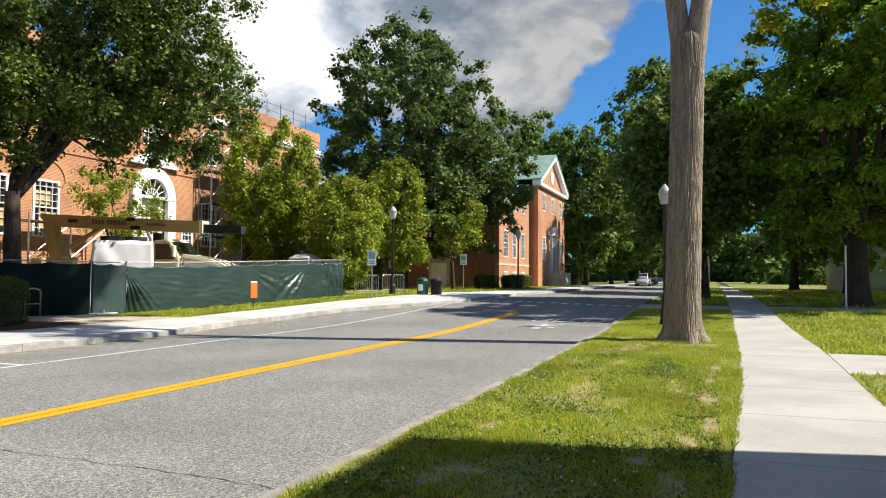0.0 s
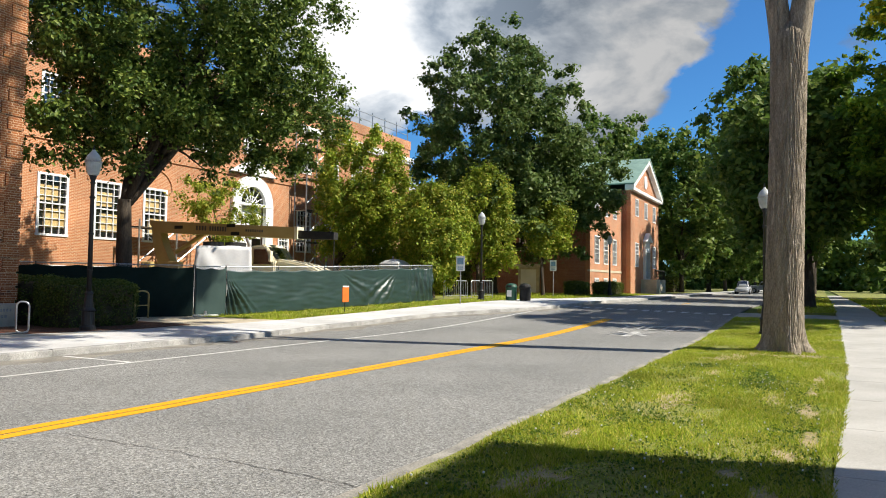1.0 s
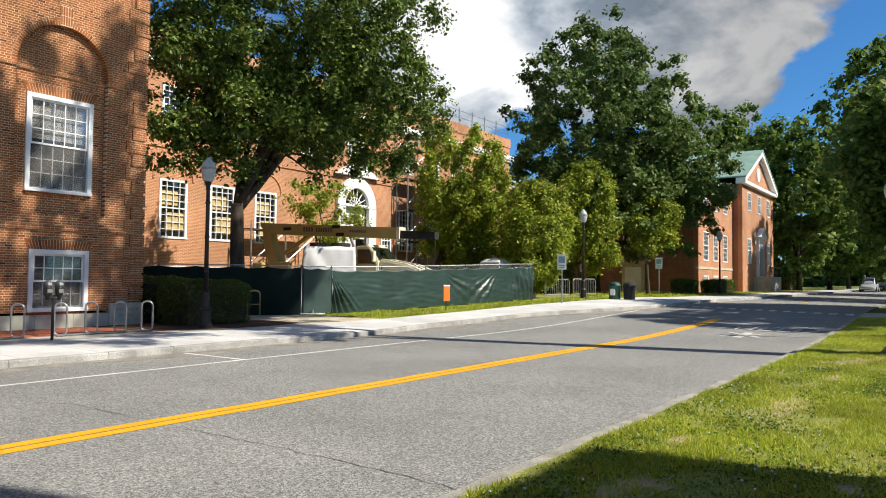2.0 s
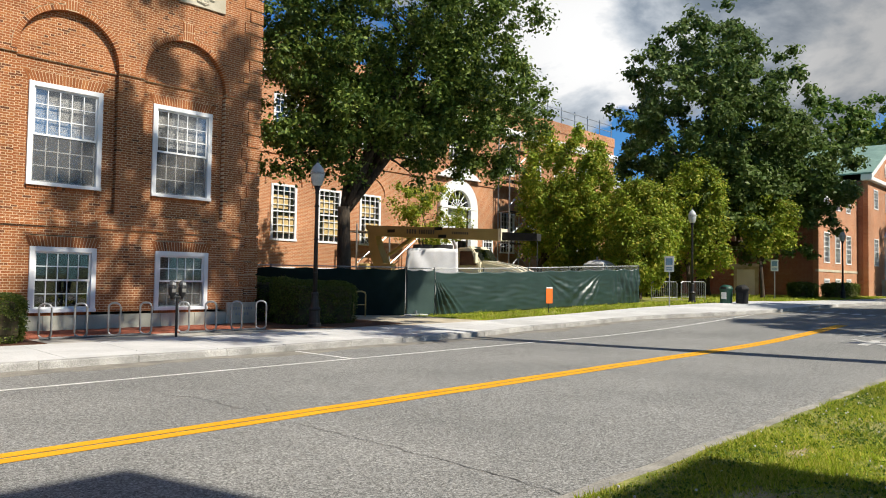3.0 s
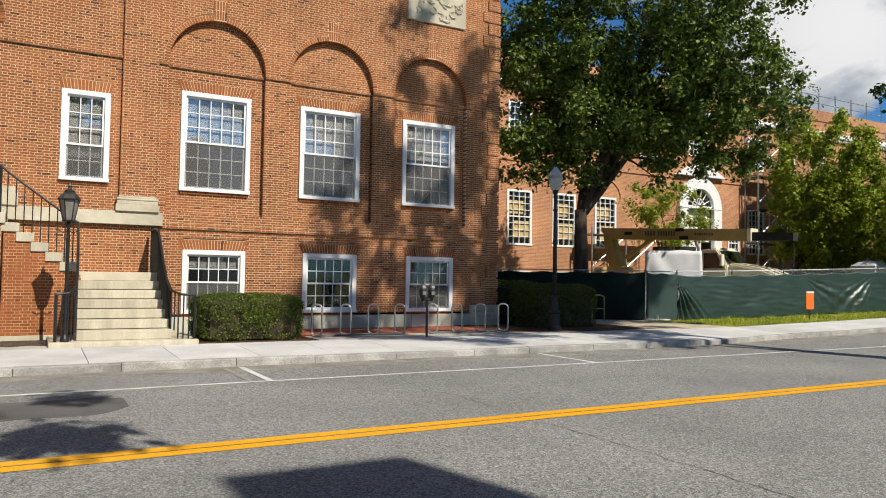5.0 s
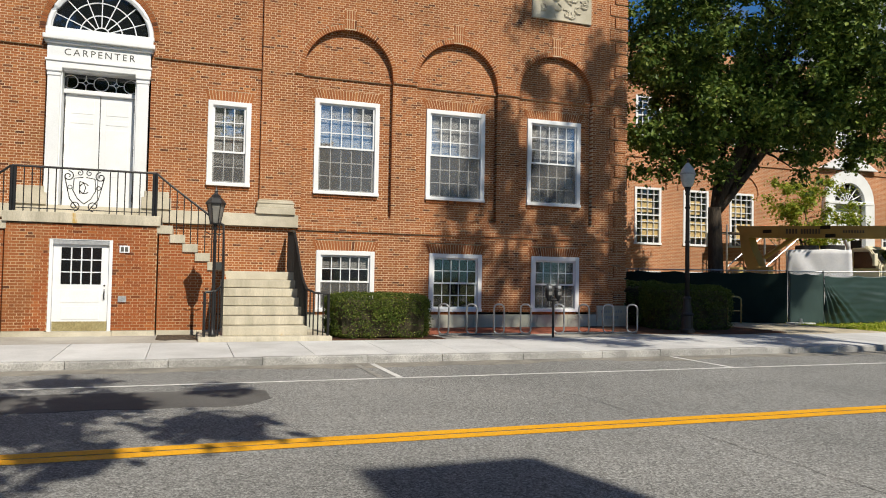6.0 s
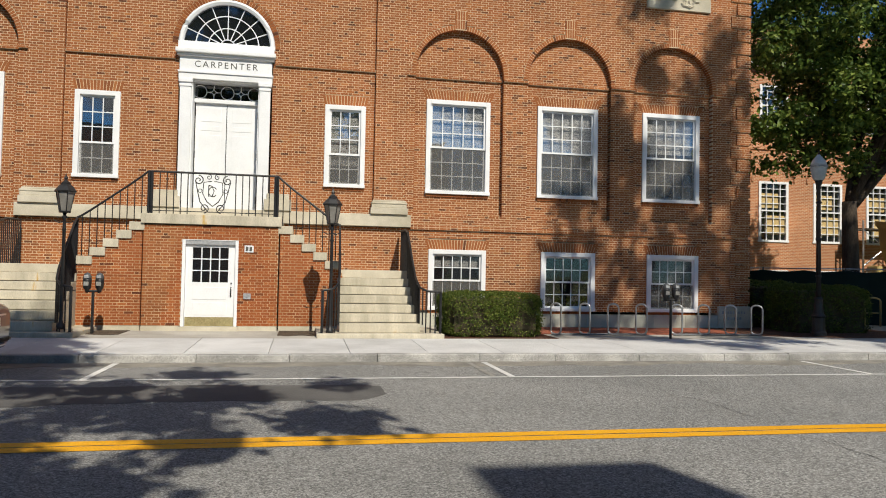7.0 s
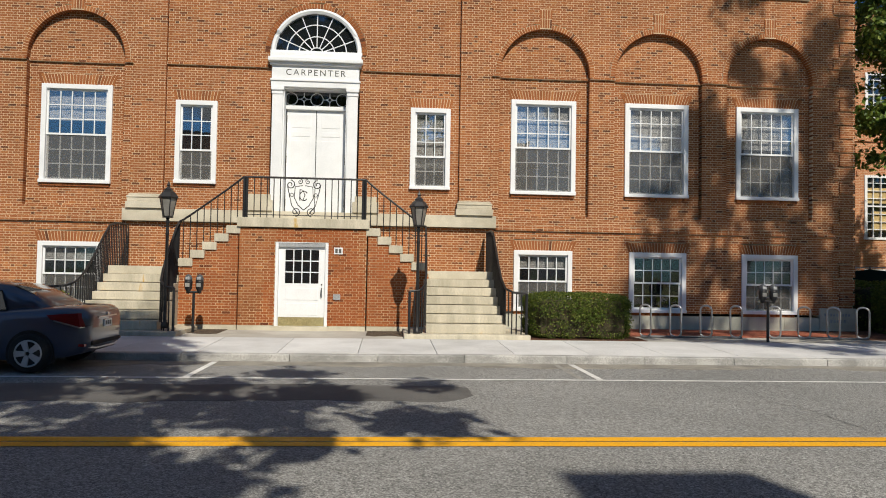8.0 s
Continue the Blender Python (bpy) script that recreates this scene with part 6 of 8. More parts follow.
def grass(name, x0, x1, lo, hi, n, h, w, label, seed, z=0.08, bare=0.5):
    r = np.random.RandomState(seed)
    xs = x0 + (x1 - x0) * r.uniform(0, 1, n * 2) ** 1.25
    ys = r.uniform(0, 1, n * 2)
    keep, px, py = [], [], []
    for x, u in zip(xs, ys):
        y = lo(x) + (hi(x) - lo(x)) * u
        d = noise.noise((x * 0.55, y * 0.9, 2.0)) + 0.4 * noise.noise((x * 2.2, y * 2.6, 7.0))
        if d > bare - 0.62 + 1.0 * r.uniform(0, 1) ** 0.7:
            continue
        if name == "grass" and h < 0.05 and worn(x, y) > 0.3 + 0.9 * r.uniform(0, 1) ** 2:
            continue
        px.append(x)
        py.append(y)
        if len(px) >= n:
            break
    px, py = np.array(px), np.array(py)
    m = len(px)
    pz = np.array([ground_z(x) for x in px]) + z
    a = r.uniform(0, 6.283, m)
    tuft = np.array([noise.noise((x * 1.1, y * 1.5, 11.0)) + 0.7 * noise.noise((x * 4.5, y * 5.5, 4.0)) for x, y in zip(px, py)])
    hh = h * r.uniform(0.5, 1.4, m) * np.clip(0.95 + 1.1 * tuft, 0.35, 2.4)
    lean = r.normal(size=(m, 2)) * hh[:, None] * 0.55
    ww = w * r.uniform(0.7, 1.3, m)
    v = np.stack([np.stack([px - ww * np.cos(a), py - ww * np.sin(a), pz], 1), np.stack([px + ww * np.cos(a), py + ww * np.sin(a), pz], 1), np.stack([px + lean[:, 0], py + lean[:, 1], pz + hh], 1)], 1).reshape(-1, 3)
    return single(name, npmesh(name, v, np.arange(3 * m).reshape(-1, 3)), GRASS, label, "grass", kind="stuff")


grass("grass", 4.5, 34.5, lambda x: lawn_edge(x) - 0.03, lambda x: 2.47 + 0.07 * noise.noise((x * 1.7, 0, 3)), 250000, 0.044, 0.0066, "short sunlit lawn grass with worn patches", 1, bare=0.36)
grass("grass", 20.2, 35.2, lambda x: -14, lambda x: walk_right(x) + 0.02, 32000, 0.08, 0.02, "short lawn grass in sun and shade", 2)
grass("grass", 38.2, 75, lambda x: -18, lambda x: walk_right(x) + 0.02, 26000, 0.1, 0.04, "lawn grass under the maples", 3, bare=0.8)
grass("grass", 38.4, 75, lambda x: lawn_edge(x), lambda x: 1.9, 9000, 0.1, 0.04, "shaded grass strip", 4, bare=0.8)
grass("grass", 12.5, 16.6, lambda x: -8, lambda x: walk_right(x), 6000, 0.07, 0.014, "short lawn grass", 5)
grass("grass", 23.3, 46, lambda x: walk_back(x), lambda x: 21.2 - 0.2 * (x - 23), 20000, 0.085, 0.018, "unmown grass along the fence foot", 6, z=0.15, bare=0.65)
grass("grass", 46, 75, lambda x: walk_back(x), lambda x: 24, 16000, 0.1, 0.04, "grass before the gabled building", 7, z=0.15, bare=0.9)


def clover(x0, x1, n, seed):
    """Low broad-leaved weeds in drifts among the grass, with a few pale flower heads."""
    r = np.random.RandomState(seed)
    pts = []
    while len(pts) < n:
        x, y = r.uniform(x0, x1), r.uniform(-0.5, 2.4)
        if noise.noise((x * 0.7, y * 1.1, 21.0)) + 0.3 * r.normal() > 0.12 and worn(x, y) < 0.35:
            pts.append((x, y, ground_z(x) + 0.1 + 0.012 * r.normal()))
    t = single("clover", leaf_mesh("clover", pts, [0.02] * n, n * 2, 0.026, seed), LEAF_CLOVER, "drifts of low green clover in the lawn", "clover", kind="stuff")
    lo, hi = [], []
    for x, y, z in pts[::90]:
        lo.append((x - 0.007, y - 0.007, z + 0.02))
        hi.append((x + 0.007, y + 0.007, z + 0.034))
    tagged(part("flower_heads", boxes_mesh("flowers", lo, hi), WHITE, t, "small white clover heads"), kind="stuff")


clover(4.6, 18.0, 16000, 31)


# ---- street lamps, signs, meters, racks ----
def street_lamp(x, y, z, label):
    t = thing("street_lamp", (x, y, z), label, "street lamp", "street lamps")
    part("base", L([(0.21, 0), (0.21, 0.1), (0.17, 0.14), (0.16, 0.5), (0.19, 0.54), (0.13, 0.62), (0.1, 0.95), (0.12, 1.0), (0.075, 1.06)], 16), IRON, t, "fluted black iron base", smooth=False)
    part("pole", L([(0.07, 1.05), (0.052, 4.0), (0.075, 4.03), (0.055, 4.08), (0.09, 4.18), (0.10, 4.24)], 14), IRON, t, smooth=True)
    part("globe", L([(0.1, 4.24), (0.14, 4.27), (0.17, 4.36), (0.2, 4.5), (0.212, 4.6)], 20), FROST, t, "ribbed frosted acorn globe")
    part("rim", L([(0.21, 4.595), (0.228, 4.6), (0.23, 4.63), (0.21, 4.64)], 20), GREY_PAINT, t, "grey metal band round the globe")
    part("roof", L([(0.21, 4.638), (0.2, 4.7), (0.165, 4.79), (0.11, 4.86), (0.06, 4.91), (0.045, 4.95)], 20), FROST, t, "pale bell-shaped globe cap", smooth=True)
    for zz in (1.6, 2.6, 3.6):
        part("collar", L([(0.06, zz), (0.078, zz + 0.02), (0.078, zz + 0.05), (0.056, zz + 0.07)], 12), IRON, t)
    part("finial", L([(0.03, 4.95), (0.035, 4.99), (0.012, 5.02), (0.018, 5.05), (0.003, 5.1)], 8), IRON, t)
    return t


street_lamp(16.05, 17.25, 0.2, "black street lamp with a frosted acorn globe beside a hedge")
street_lamp(39.9, 16.2, 0.62, "black street lamp with a frosted globe before crab apples")
street_lamp(61.95, 14.6, 0.67, "black street lamp with a frosted globe beside a low hedge")
street_lamp(27.2, 0.95, 0.15, "black street lamp with a frosted globe beside the elm trunk").scale = (0.92, 0.92, 0.92)


def meter(x, y, z, rz=0):
    t = thing("parking_meter", (x, y, z), "double-headed grey parking meter on a black post", "parking meter", "parking meters", rz=rz)
    part("post", T([(0, 0, -0.03), (0, 0, 0.98)], 0.032, 10), IRON, t)
    part("crossbar", T([(-0.13, 0, 0.93), (-0.12, 0, 0.97), (0.12, 0, 0.97), (0.13, 0, 0.93)], 0.028, 8), IRON, t)
    for s in (-0.13, 0.13):
        h = part("head", L([(0.045, 0.94), (0.05, 1.0), (0.085, 1.04), (0.095, 1.2), (0.09, 1.24)], 14, (s, 0)), IRON, t, "black cast meter body", smooth=True)
        part("dome", L([(0.09, 1.24), (0.088, 1.3), (0.06, 1.36), (0.01, 1.385)], 14, (s, 0)), METER_GREY, h, "dark grey meter dome", smooth=True)
        part("display", B(s - 0.045, s + 0.045, -0.1, -0.07, 1.26, 1.32, 0.006), GREY_PAINT, h)
        part("label", B(s - 0.05, s + 0.05, -0.1, -0.085, 1.09, 1.18), FADED_LINE, h, "pale worn label")
    return t


meter(11.25, 16.4, 0.19)
meter(-2.34, 17.2, 0.19)


def bike_rack(x, y, z):
    t = thing("bike_rack", (x, y, z), "galvanised tube bike rack of four tall hoops", "bike rack", "bike racks")
    for i in range(4):
        cx = 0.1 + i * 0.77
        pts = [(cx + 0.1 * math.cos(a), -0.1 * math.cos(a), 0.7 + 0.1 * math.sin(a)) for a in np.linspace(math.pi, 0, 9)]
        pts += [(cx + 0.1 * math.cos(a), -0.1 * math.cos(a), 0.125 + 0.1 * math.sin(a)) for a in np.linspace(0, -math.pi, 9)]
        part("hoop", T(pts, 0.024, 8, close=True), STEEL, t, smooth=True)
    part("rail", T([(-0.05, -0.1, 0.025), (2.5, -0.1, 0.025)], 0.022, 6), METER_GREY, t, "dull grey ground rail")
    part("rail", T([(0.1, 0.1, 0.025), (2.6, 0.1, 0.025)], 0.022, 6), METER_GREY, t, "dull grey ground rail")
    return t


rk = bike_rack(8.45, 17.2, 0.21)
copy_thing(rk, pose(11.75, 17.2, 0.21))

sg = thing("notice_stake", (28.75, 17.6, 0.3), "orange sheet folded over a short steel stake", "sign")
part("stake", T([(0, 0, -0.1), (0, 0, 0.95)], 0.02, 6), IRON, sg)
part("sheet", B(-0.17, 0.17, -0.05, -0.02, 0.42, 1.06, 0.01), ORANGE, sg, "bright orange plastic sheet", at=pose(0, 0, 0, 0, 0, -18))
part("tape", B(-0.16, 0.16, -0.055, -0.018, 1.06, 1.12), WHITE, sg, "white tape strip", at=pose(0, 0, 0, 0, 0, -18))


def road_sign(x, y, z, h, label):
    t = thing("road_sign", (x, y, z), label, "sign", "road signs")
    part("post", T([(0, 0, -0.05), (0, 0, h)], 0.03, 6), STEEL, t)
    p = part("plate", B(-0.035, -0.022, -0.24, 0.24, h - 0.75, h, 0.008), WHITE, t, "white sign plate")
    part("symbol", B(-0.042, -0.036, -0.17, 0.17, h - 0.42, h - 0.1), BLUE_SIGN, p, "blue sign symbol")
    for i in range(2):
        part("bar", B(-0.042, -0.036, -0.15, 0.15, h - 0.68 + i * 0.1, h - 0.63 + i * 0.1), BLUE_SIGN, p)
    return t


road_sign(35.6, 15.4, 0.5, 2.45, "white and blue street sign on a steel post")
road_sign(52.1, 16.1, 0.67, 2.6, "white and blue street sign before a brick building")


def bin_(x, y, z, body, label):
    t = thing("litter_bin", (x, y, z), label, "bin", "litter bins")
    part("body", L([(0.26, 0), (0.3, 0.05), (0.31, 0.7), (0.33, 0.72)], 16), body, t, smooth=True)
    part("lid", L([(0.34, 0.72), (0.34, 0.78), (0.26, 0.92), (0.1, 0.98)], 16), body, t, smooth=True)
    part("opening", B(-0.34, -0.24, -0.14, 0.14, 0.76, 0.86), RUBBER, t)
    part("panel", B(-0.32, -0.3, -0.13, 0.13, 0.25, 0.6), WHITE if body == BIN_GREEN else RUBBER, t)
    return t


bin_(40.3, 14.55, 0.64, BIN_GREEN, "green round recycling bin beside the walk")
bin_(40.6, 13.85, 0.64, RUBBER, "black round litter bin beside the walk")

for i, (x, y) in enumerate(((40.8, 18.2), (43.2, 17.6))):
    t = thing("crowd_barrier", (x, y, ground_z(x) + 0.15), "silver steel crowd barrier on the grass", "barrier", "crowd barriers", rz=-12)
    part("frame", T([(-1.1, 0, 0.05), (-1.1, 0, 1.0), (-1.0, 0, 1.08), (1.0, 0, 1.08), (1.1, 0, 1.0), (1.1, 0, 0.05)], 0.025, 6), STEEL, t)
    for k in range(12):
        part("bar", T([(-0.95 + k * 0.17, 0, 0.2), (-0.95 + k * 0.17, 0, 1.06)], 0.012, 5), STEEL, t)
    part("lower_rail", T([(-1.1, 0, 0.2), (1.1, 0, 0.2)], 0.02, 6), STEEL, t)
hy = thing("hydrant", (55.9, -0.2, 0.6), "small red fire hydrant on shaded grass", "hydrant")
part("body", L([(0.16, 0), (0.16, 0.05), (0.11, 0.08), (0.11, 0.55), (0.14, 0.57), (0.12, 0.66), (0.03, 0.74)], 12), RED_PAINT, hy, smooth=True)
part("nozzle", T([(0, -0.2, 0.42), (0, 0.2, 0.42)], 0.05, 8), RED_PAINT, hy)
wp = thing("white_post", (37.5, -5.8, 0.45), "thin white post on the lawn", "post")
part("post", T([(0, 0, -0.1), (0, 0, 2.65)], 0.04, 8), WHITE, wp)
part("foot", T([(0, 0, -0.1), (0, 0, 0.12)], 0.07, 8), STEEL, wp)

# ---- construction fence ----
def fence(name, a, b, h, material, label, seed, wrinkle=0.05, panels=5, cover=0.93):
    t = thing(name, (a[0], a[1], 0), label, "fence")
    t.matrix_world = Matrix.Identity(4)
    a, b = Vector(a), Vector(b)
    d = (b - a)
    nrm = Vector((d.y, -d.x)).normalized()
    if nrm.y > 0:
        nrm = -nrm

    def foot(u):
        p = a + d * u
        return p, ground_z(p.x) + 0.16
    for i in range(panels + 1):
        p, z = foot(i / panels)
        part("post", T([(p.x, p.y, z - 0.1), (p.x, p.y, z + h + 0.04)], 0.03, 8), METER_GREY, t)
    part("top_rail", T([(foot(u)[0].x, foot(u)[0].y, foot(u)[1] + h) for u in np.linspace(0, 1, 9)], 0.024, 6), STEEL, t)
    wires = bmesh.new()
    for i in range(int(d.length / 0.11)):
        u, u2 = i * 0.11 / d.length, min(1, (i + 2.2) * 0.11 / d.length)
        for s, e in ((u, u2), (u2, u)):
            p, z = foot(s)
            q, z2 = foot(e)
            tube(wires, [(p.x, p.y, z + h - 0.27), (q.x, q.y, z2 + h - 0.01)], 0.005, 3)
    part("chain_link", wires, STEEL, t, "thin chain-link wire above the fabric")
    n, m = int(d.length * (40 if wrinkle > 0.1 else 16)), 36
    v = []
    for i in range(n + 1):
        u = i / n
        p, z = foot(u)
        s = u * d.length
        for j in range(m + 1):
            w = j / m
            sag = 0.06 * math.sin(math.pi * ((u * panels * 2) % 1.0)) * w ** 3
            k = wrinkle * 0.35 * (noise.noise((s * 0.9, w * 1.5, seed)) + 0.35 * noise.noise((s * 1.5, w * 14, seed)))
            if wrinkle > 0.1:
                down = h * (1.02 - w)
                wav = 0.7 * noise.noise((s * 1.1, w * 1.3, seed)) + 0.2 * noise.noise((s * 4, w * 4, seed))
                # folds fanning down from the corner where the sheet is tied
                ang = math.atan2(max(s + 0.12, 0.0), down)
                near = max(0.0, 1 - (ang / 0.78) ** 4) * min(1.0, 0.25 + math.hypot(s, down) * 0.6)
                k += 0.085 * near * math.sin(ang * 44 + wav * 4)
                # sweeping folds from the rail further along, and crumples at the end
                for s0, a0, a1, lines, reach in ((6.0, 0.12, 0.85, 30, 3.4), (10.6, 1.9, 2.85, 27, 3.6)):
                    rr = math.hypot(s - s0, down)
                    ang = math.atan2(down, s - s0) + 0.12 * wav
                    if a0 < ang < a1 and rr < reach:
                        k += 0.036 * math.sin(math.pi * (ang - a0) / (a1 - a0)) * math.sin(math.pi * min(1.0, rr / reach)) * math.sin(ang * lines)
                if s > d.length - 2.4:
                    k += 0.09 * min(1.0, (s - d.length + 2.4)) * (noise.noise((s * 3.5, w * 2.2, 8)) + 0.5 * math.sin(s * 17 + w * 4 + wav * 6))
            off = 0.07 + k * (0.45 + 0.55 * math.sin(math.pi * min(1.0, w * 1.1)))
            v.append((p.x + nrm.x * off, p.y + nrm.y * off, z + 0.03 + (h * cover - sag - 0.03) * w))
    f = [[i * (m + 1) + j, (i + 1) * (m + 1) + j, (i + 1) * (m + 1) + j + 1, i * (m + 1) + j + 1] for i in range(n) for j in range(m)]
    fab = part("fabric", npmesh("fabric", v, f), material, t, "wrinkled dark green privacy fabric", smooth=True)
    so = fab.modifiers.new("thickness", "SOLIDIFY")
    so.thickness = 0.006
    return t


fence("construction_fence", (24.62, 20.47), (37.9, 18.25), 1.95, FABRIC, "chain-link construction fence with wrinkled green fabric", 3, 0.2, 5)
fence("construction_fence", (23.42, 20.9), (24.6, 20.49), 1.95, FABRIC_GREY, "short smooth grey-green fence panel at the corner", 5, 0.012, 1, 0.97)
fence("construction_fence", (16.6, 25.2), (23.36, 20.94), 1.98, FABRIC_SHADED, "green fence panels with shade put into their dark fabric", 7, 0.03, 3, 0.97)
for i, (x, y) in enumerate(((20.3, 21.6), (21.2, 21.2))):
    t = thing("bike_hoop", (x, y, 0.2), "dull tan bike hoop before the fence", "bike rack", "bike hoops")
    part("hoop", T([(-0.3, 0, -0.05)] + [(0.3 * -math.cos(a), 0, 0.85 + 0.12 * math.sin(a)) for a in np.linspace(0, math.pi, 9)] + [(0.3, 0, -0.05)], 0.03, 8), CRANE, t, smooth=True)
    part("crossbar", T([(-0.3, 0, 0.45), (0.3, 0, 0.45)], 0.02, 6), CRANE, t)
part_foot = thing("fence_foot", (23.7, 20.6, 0.19), "flat pale fence foot block on the ground", "fence foot")
part("block", B(-0.5, 0.5, -0.2, 0.2, 0, 0.06, 0.015), CONCRETE, part_foot)
part("socket", T([(0, 0, 0.05), (0, 0, 0.2)], 0.05, 8), STEEL, part_foot)


# ---- second brick building under repair, behind the fence ----
def plain_window(name, x, y, z0, w, h, cols, rows, parent, arch=False, paper=False):
    """A far white window: casing, bars, and one pane a light."""
    t = part(name, B(-w / 2 - 0.09, w / 2 + 0.09, -0.05, 0.0, -0.1, 0.0), WHITE, parent, "white window with small panes", at=(x, y, z0))
    fr = bmesh.new()
    for a0, a1, c0, c1 in ((-w / 2 - 0.06, -w / 2 + 0.06, 0, h), (w / 2 - 0.06, w / 2 + 0.06, 0, h), (-w / 2 + 0.06, w / 2 - 0.06, h - 0.1, h), (-w / 2 + 0.06, w / 2 - 0.06, h / 2 - 0.03, h / 2 + 0.03)):
        box(fr, a0, a1, -0.04, 0.06, c0, c1)
    for i in range(1, cols):
        box(fr, -w / 2 + i * w / cols - 0.015, -w / 2 + i * w / cols + 0.015, -0.02, 0.05, 0, h - 0.1)
    for j in range(1, rows):
        box(fr, -w / 2 + 0.06, w / 2 - 0.06, -0.018, 0.048, j * h / rows - 0.014, j * h / rows + 0.014)
    part("frame", fr, WHITE, t)
    part("pane", B(-w / 2, w / 2, 0.055, 0.07, 0, h), DARK_GLASS, t)
    if paper:
        part("paper", B(-w / 2 + 0.3, w / 2 - 0.08, 0.051, 0.054, 0.25, h * 0.42), PAPER, t, "tan paper inside the glass")
        part("paper", B(-w / 2 + 0.1, w / 2 - 0.4, 0.051, 0.054, h * 0.55, h * 0.8), PAPER, t)
    return t


def holed_wall(parent, name, x0, x1, z0, z1, y, thick, holes, material, label=""):
    """A wall in x and z with rectangular openings, made of blocks between them."""
    zs = sorted({z0, z1, *[h[2] for h in holes], *[h[3] for h in holes]})
    lo, hi = [], []
    for a, b in zip(zs, zs[1:]):
        mid = (a + b) / 2
        for p, q in free(x0, x1, [(h[0], h[1]) for h in holes if h[2] < mid < h[3]]):
            lo.append((p, y, a))
            hi.append((q, y + thick, b))
    return part(name, boxes_mesh(name, lo, hi), material, parent, label)


BY = 29.0
# drawn at four fifths size, enlarged about the camera point and set back whole
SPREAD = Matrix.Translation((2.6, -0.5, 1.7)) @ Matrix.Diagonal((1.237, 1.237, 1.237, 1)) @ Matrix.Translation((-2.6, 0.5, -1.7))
back = thing("brick_building", (35, BY, 0.2), "long red brick building under repair behind a fence", "building", kind="structure")
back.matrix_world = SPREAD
wins = []
for i, c in enumerate((23.0, 25.75, 28.5)):
    wins.append((c, 3.5, 1.36, 2.62, 4, 8))
    wins.append((c, 0.9, 1.36, 1.25, 4, 3))
    wins.append((c, 8.6, 1.3, 1.9, 4, 6))
for c in (40.4, 43.4, 46.4, 49.4):
    wins.append((c, 3.5, 1.36, 2.62, 4, 8))
    wins.append((c, 8.6, 1.3, 1.9, 4, 6))
wins.append((38.4, 3.4, 0.9, 1.3, 3, 4))
wins.append((31.6, 8.6, 1.2, 1.8, 4, 6))
wins.append((35.4, 9.0, 1.3, 1.9, 4, 6))
holed_wall(back, "wall", 12, 54, 0.1, 12.3, BY, 0.4, [(c - w / 2, c + w / 2, z, z + h) for c, z, w, h, *_ in wins] + [(34.4, 36.5, 0.5, 6.2)], FAR_BRICK_X, "red brick front wall")
for k, (c, z, w, h, co, ro) in enumerate(wins):
    plain_window("window", c, BY, z, w, h, co, ro, back, paper=(k in (0, 3, 6)))
part("backing", B(12.4, 53.6, BY + 0.7, BY + 0.8, 0.1, 12), UNLIT_IN, back)
part("end_wall", B(53.6, 54, BY + 0.4, BY + 14, 0.1, 12.3), FAR_BRICK_Y, back)
part("rear_wall", B(12, 54, BY + 14, BY + 14.4, 0.1, 12.3), FAR_BRICK_X, back)
part("roof", B(12.1, 53.9, BY + 0.1, BY + 14, 12.3, 12.45), SLATE, back)
part("cornice", B(11.9, 54.2, BY - 0.3, BY + 0.2, 11.25, 11.6, 0.08), WHITE, back, "white painted cornice")
for i in range(60):
    part("dentil", B(40 + i * 0.24, 40.12 + i * 0.24, BY - 0.2, BY, 11.1, 11.245), WHITE, back)
part("parapet", B(12, 54.05, BY - 0.05, BY + 0.25, 12.3, 13.0), FAR_BRICK_X, back, "low brick parapet")
part("string_course", B(12, 54, BY - 0.06, BY + 0.1, 7.55, 7.68), FAR_BRICK_X, back)
for c in (23.0, 25.75, 28.5):
    part("blind_arch", T([(c + 1.05 * math.cos(a), BY - 0.01, 6.1 + 1.0 * math.sin(a)) for a in np.linspace(0, math.pi, 17)], 0.06, 5), FAR_BRICK_X, back, "projecting brick arch")
# white doorway with a round-headed window
dw = part("doorway", B(33.75, 34.4, BY - 0.25, BY + 0.1, 0.3, 6.0, 0.02), WHITE, back, "white doorway with a round arch and pediment")
part("doorway_pier", B(36.5, 37.15, BY - 0.25, BY + 0.1, 0.3, 6.0, 0.02), WHITE, dw)
arch = bmesh.new()
o = [(35.45 + 1.7 * math.cos(a), 6.0 + 1.7 * math.sin(a)) for a in np.linspace(0, math.pi, 21)]
i_ = [(35.45 + 1.05 * math.cos(a), 6.0 + 1.05 * math.sin(a)) for a in np.linspace(0, math.pi, 21)]
for k in range(20):
    prism(arch, [o[k], o[k + 1], i_[k + 1], i_[k]], BY - 0.22, BY + 0.1)
part("arch", arch, WHITE, dw)
part("pediment", P([(33.5, 7.75), (37.4, 7.75), (35.45, 8.75)], BY - 0.3, BY + 0.05), WHITE, dw)
fanb = bmesh.new()
for k in range(1, 7):
    a = math.pi * k / 7
    tube(fanb, [(35.45, BY - 0.03, 6.0), (35.45 + 1.05 * math.cos(a), BY - 0.03, 6.0 + 1.05 * math.sin(a))], 0.03, 5)
tube(fanb, [(35.45 + 0.5 * math.cos(a), BY - 0.03, 6.0 + 0.5 * math.sin(a)) for a in np.linspace(0, math.pi, 12)], 0.03, 5)
part("fan_bars", fanb, WHITE, dw)
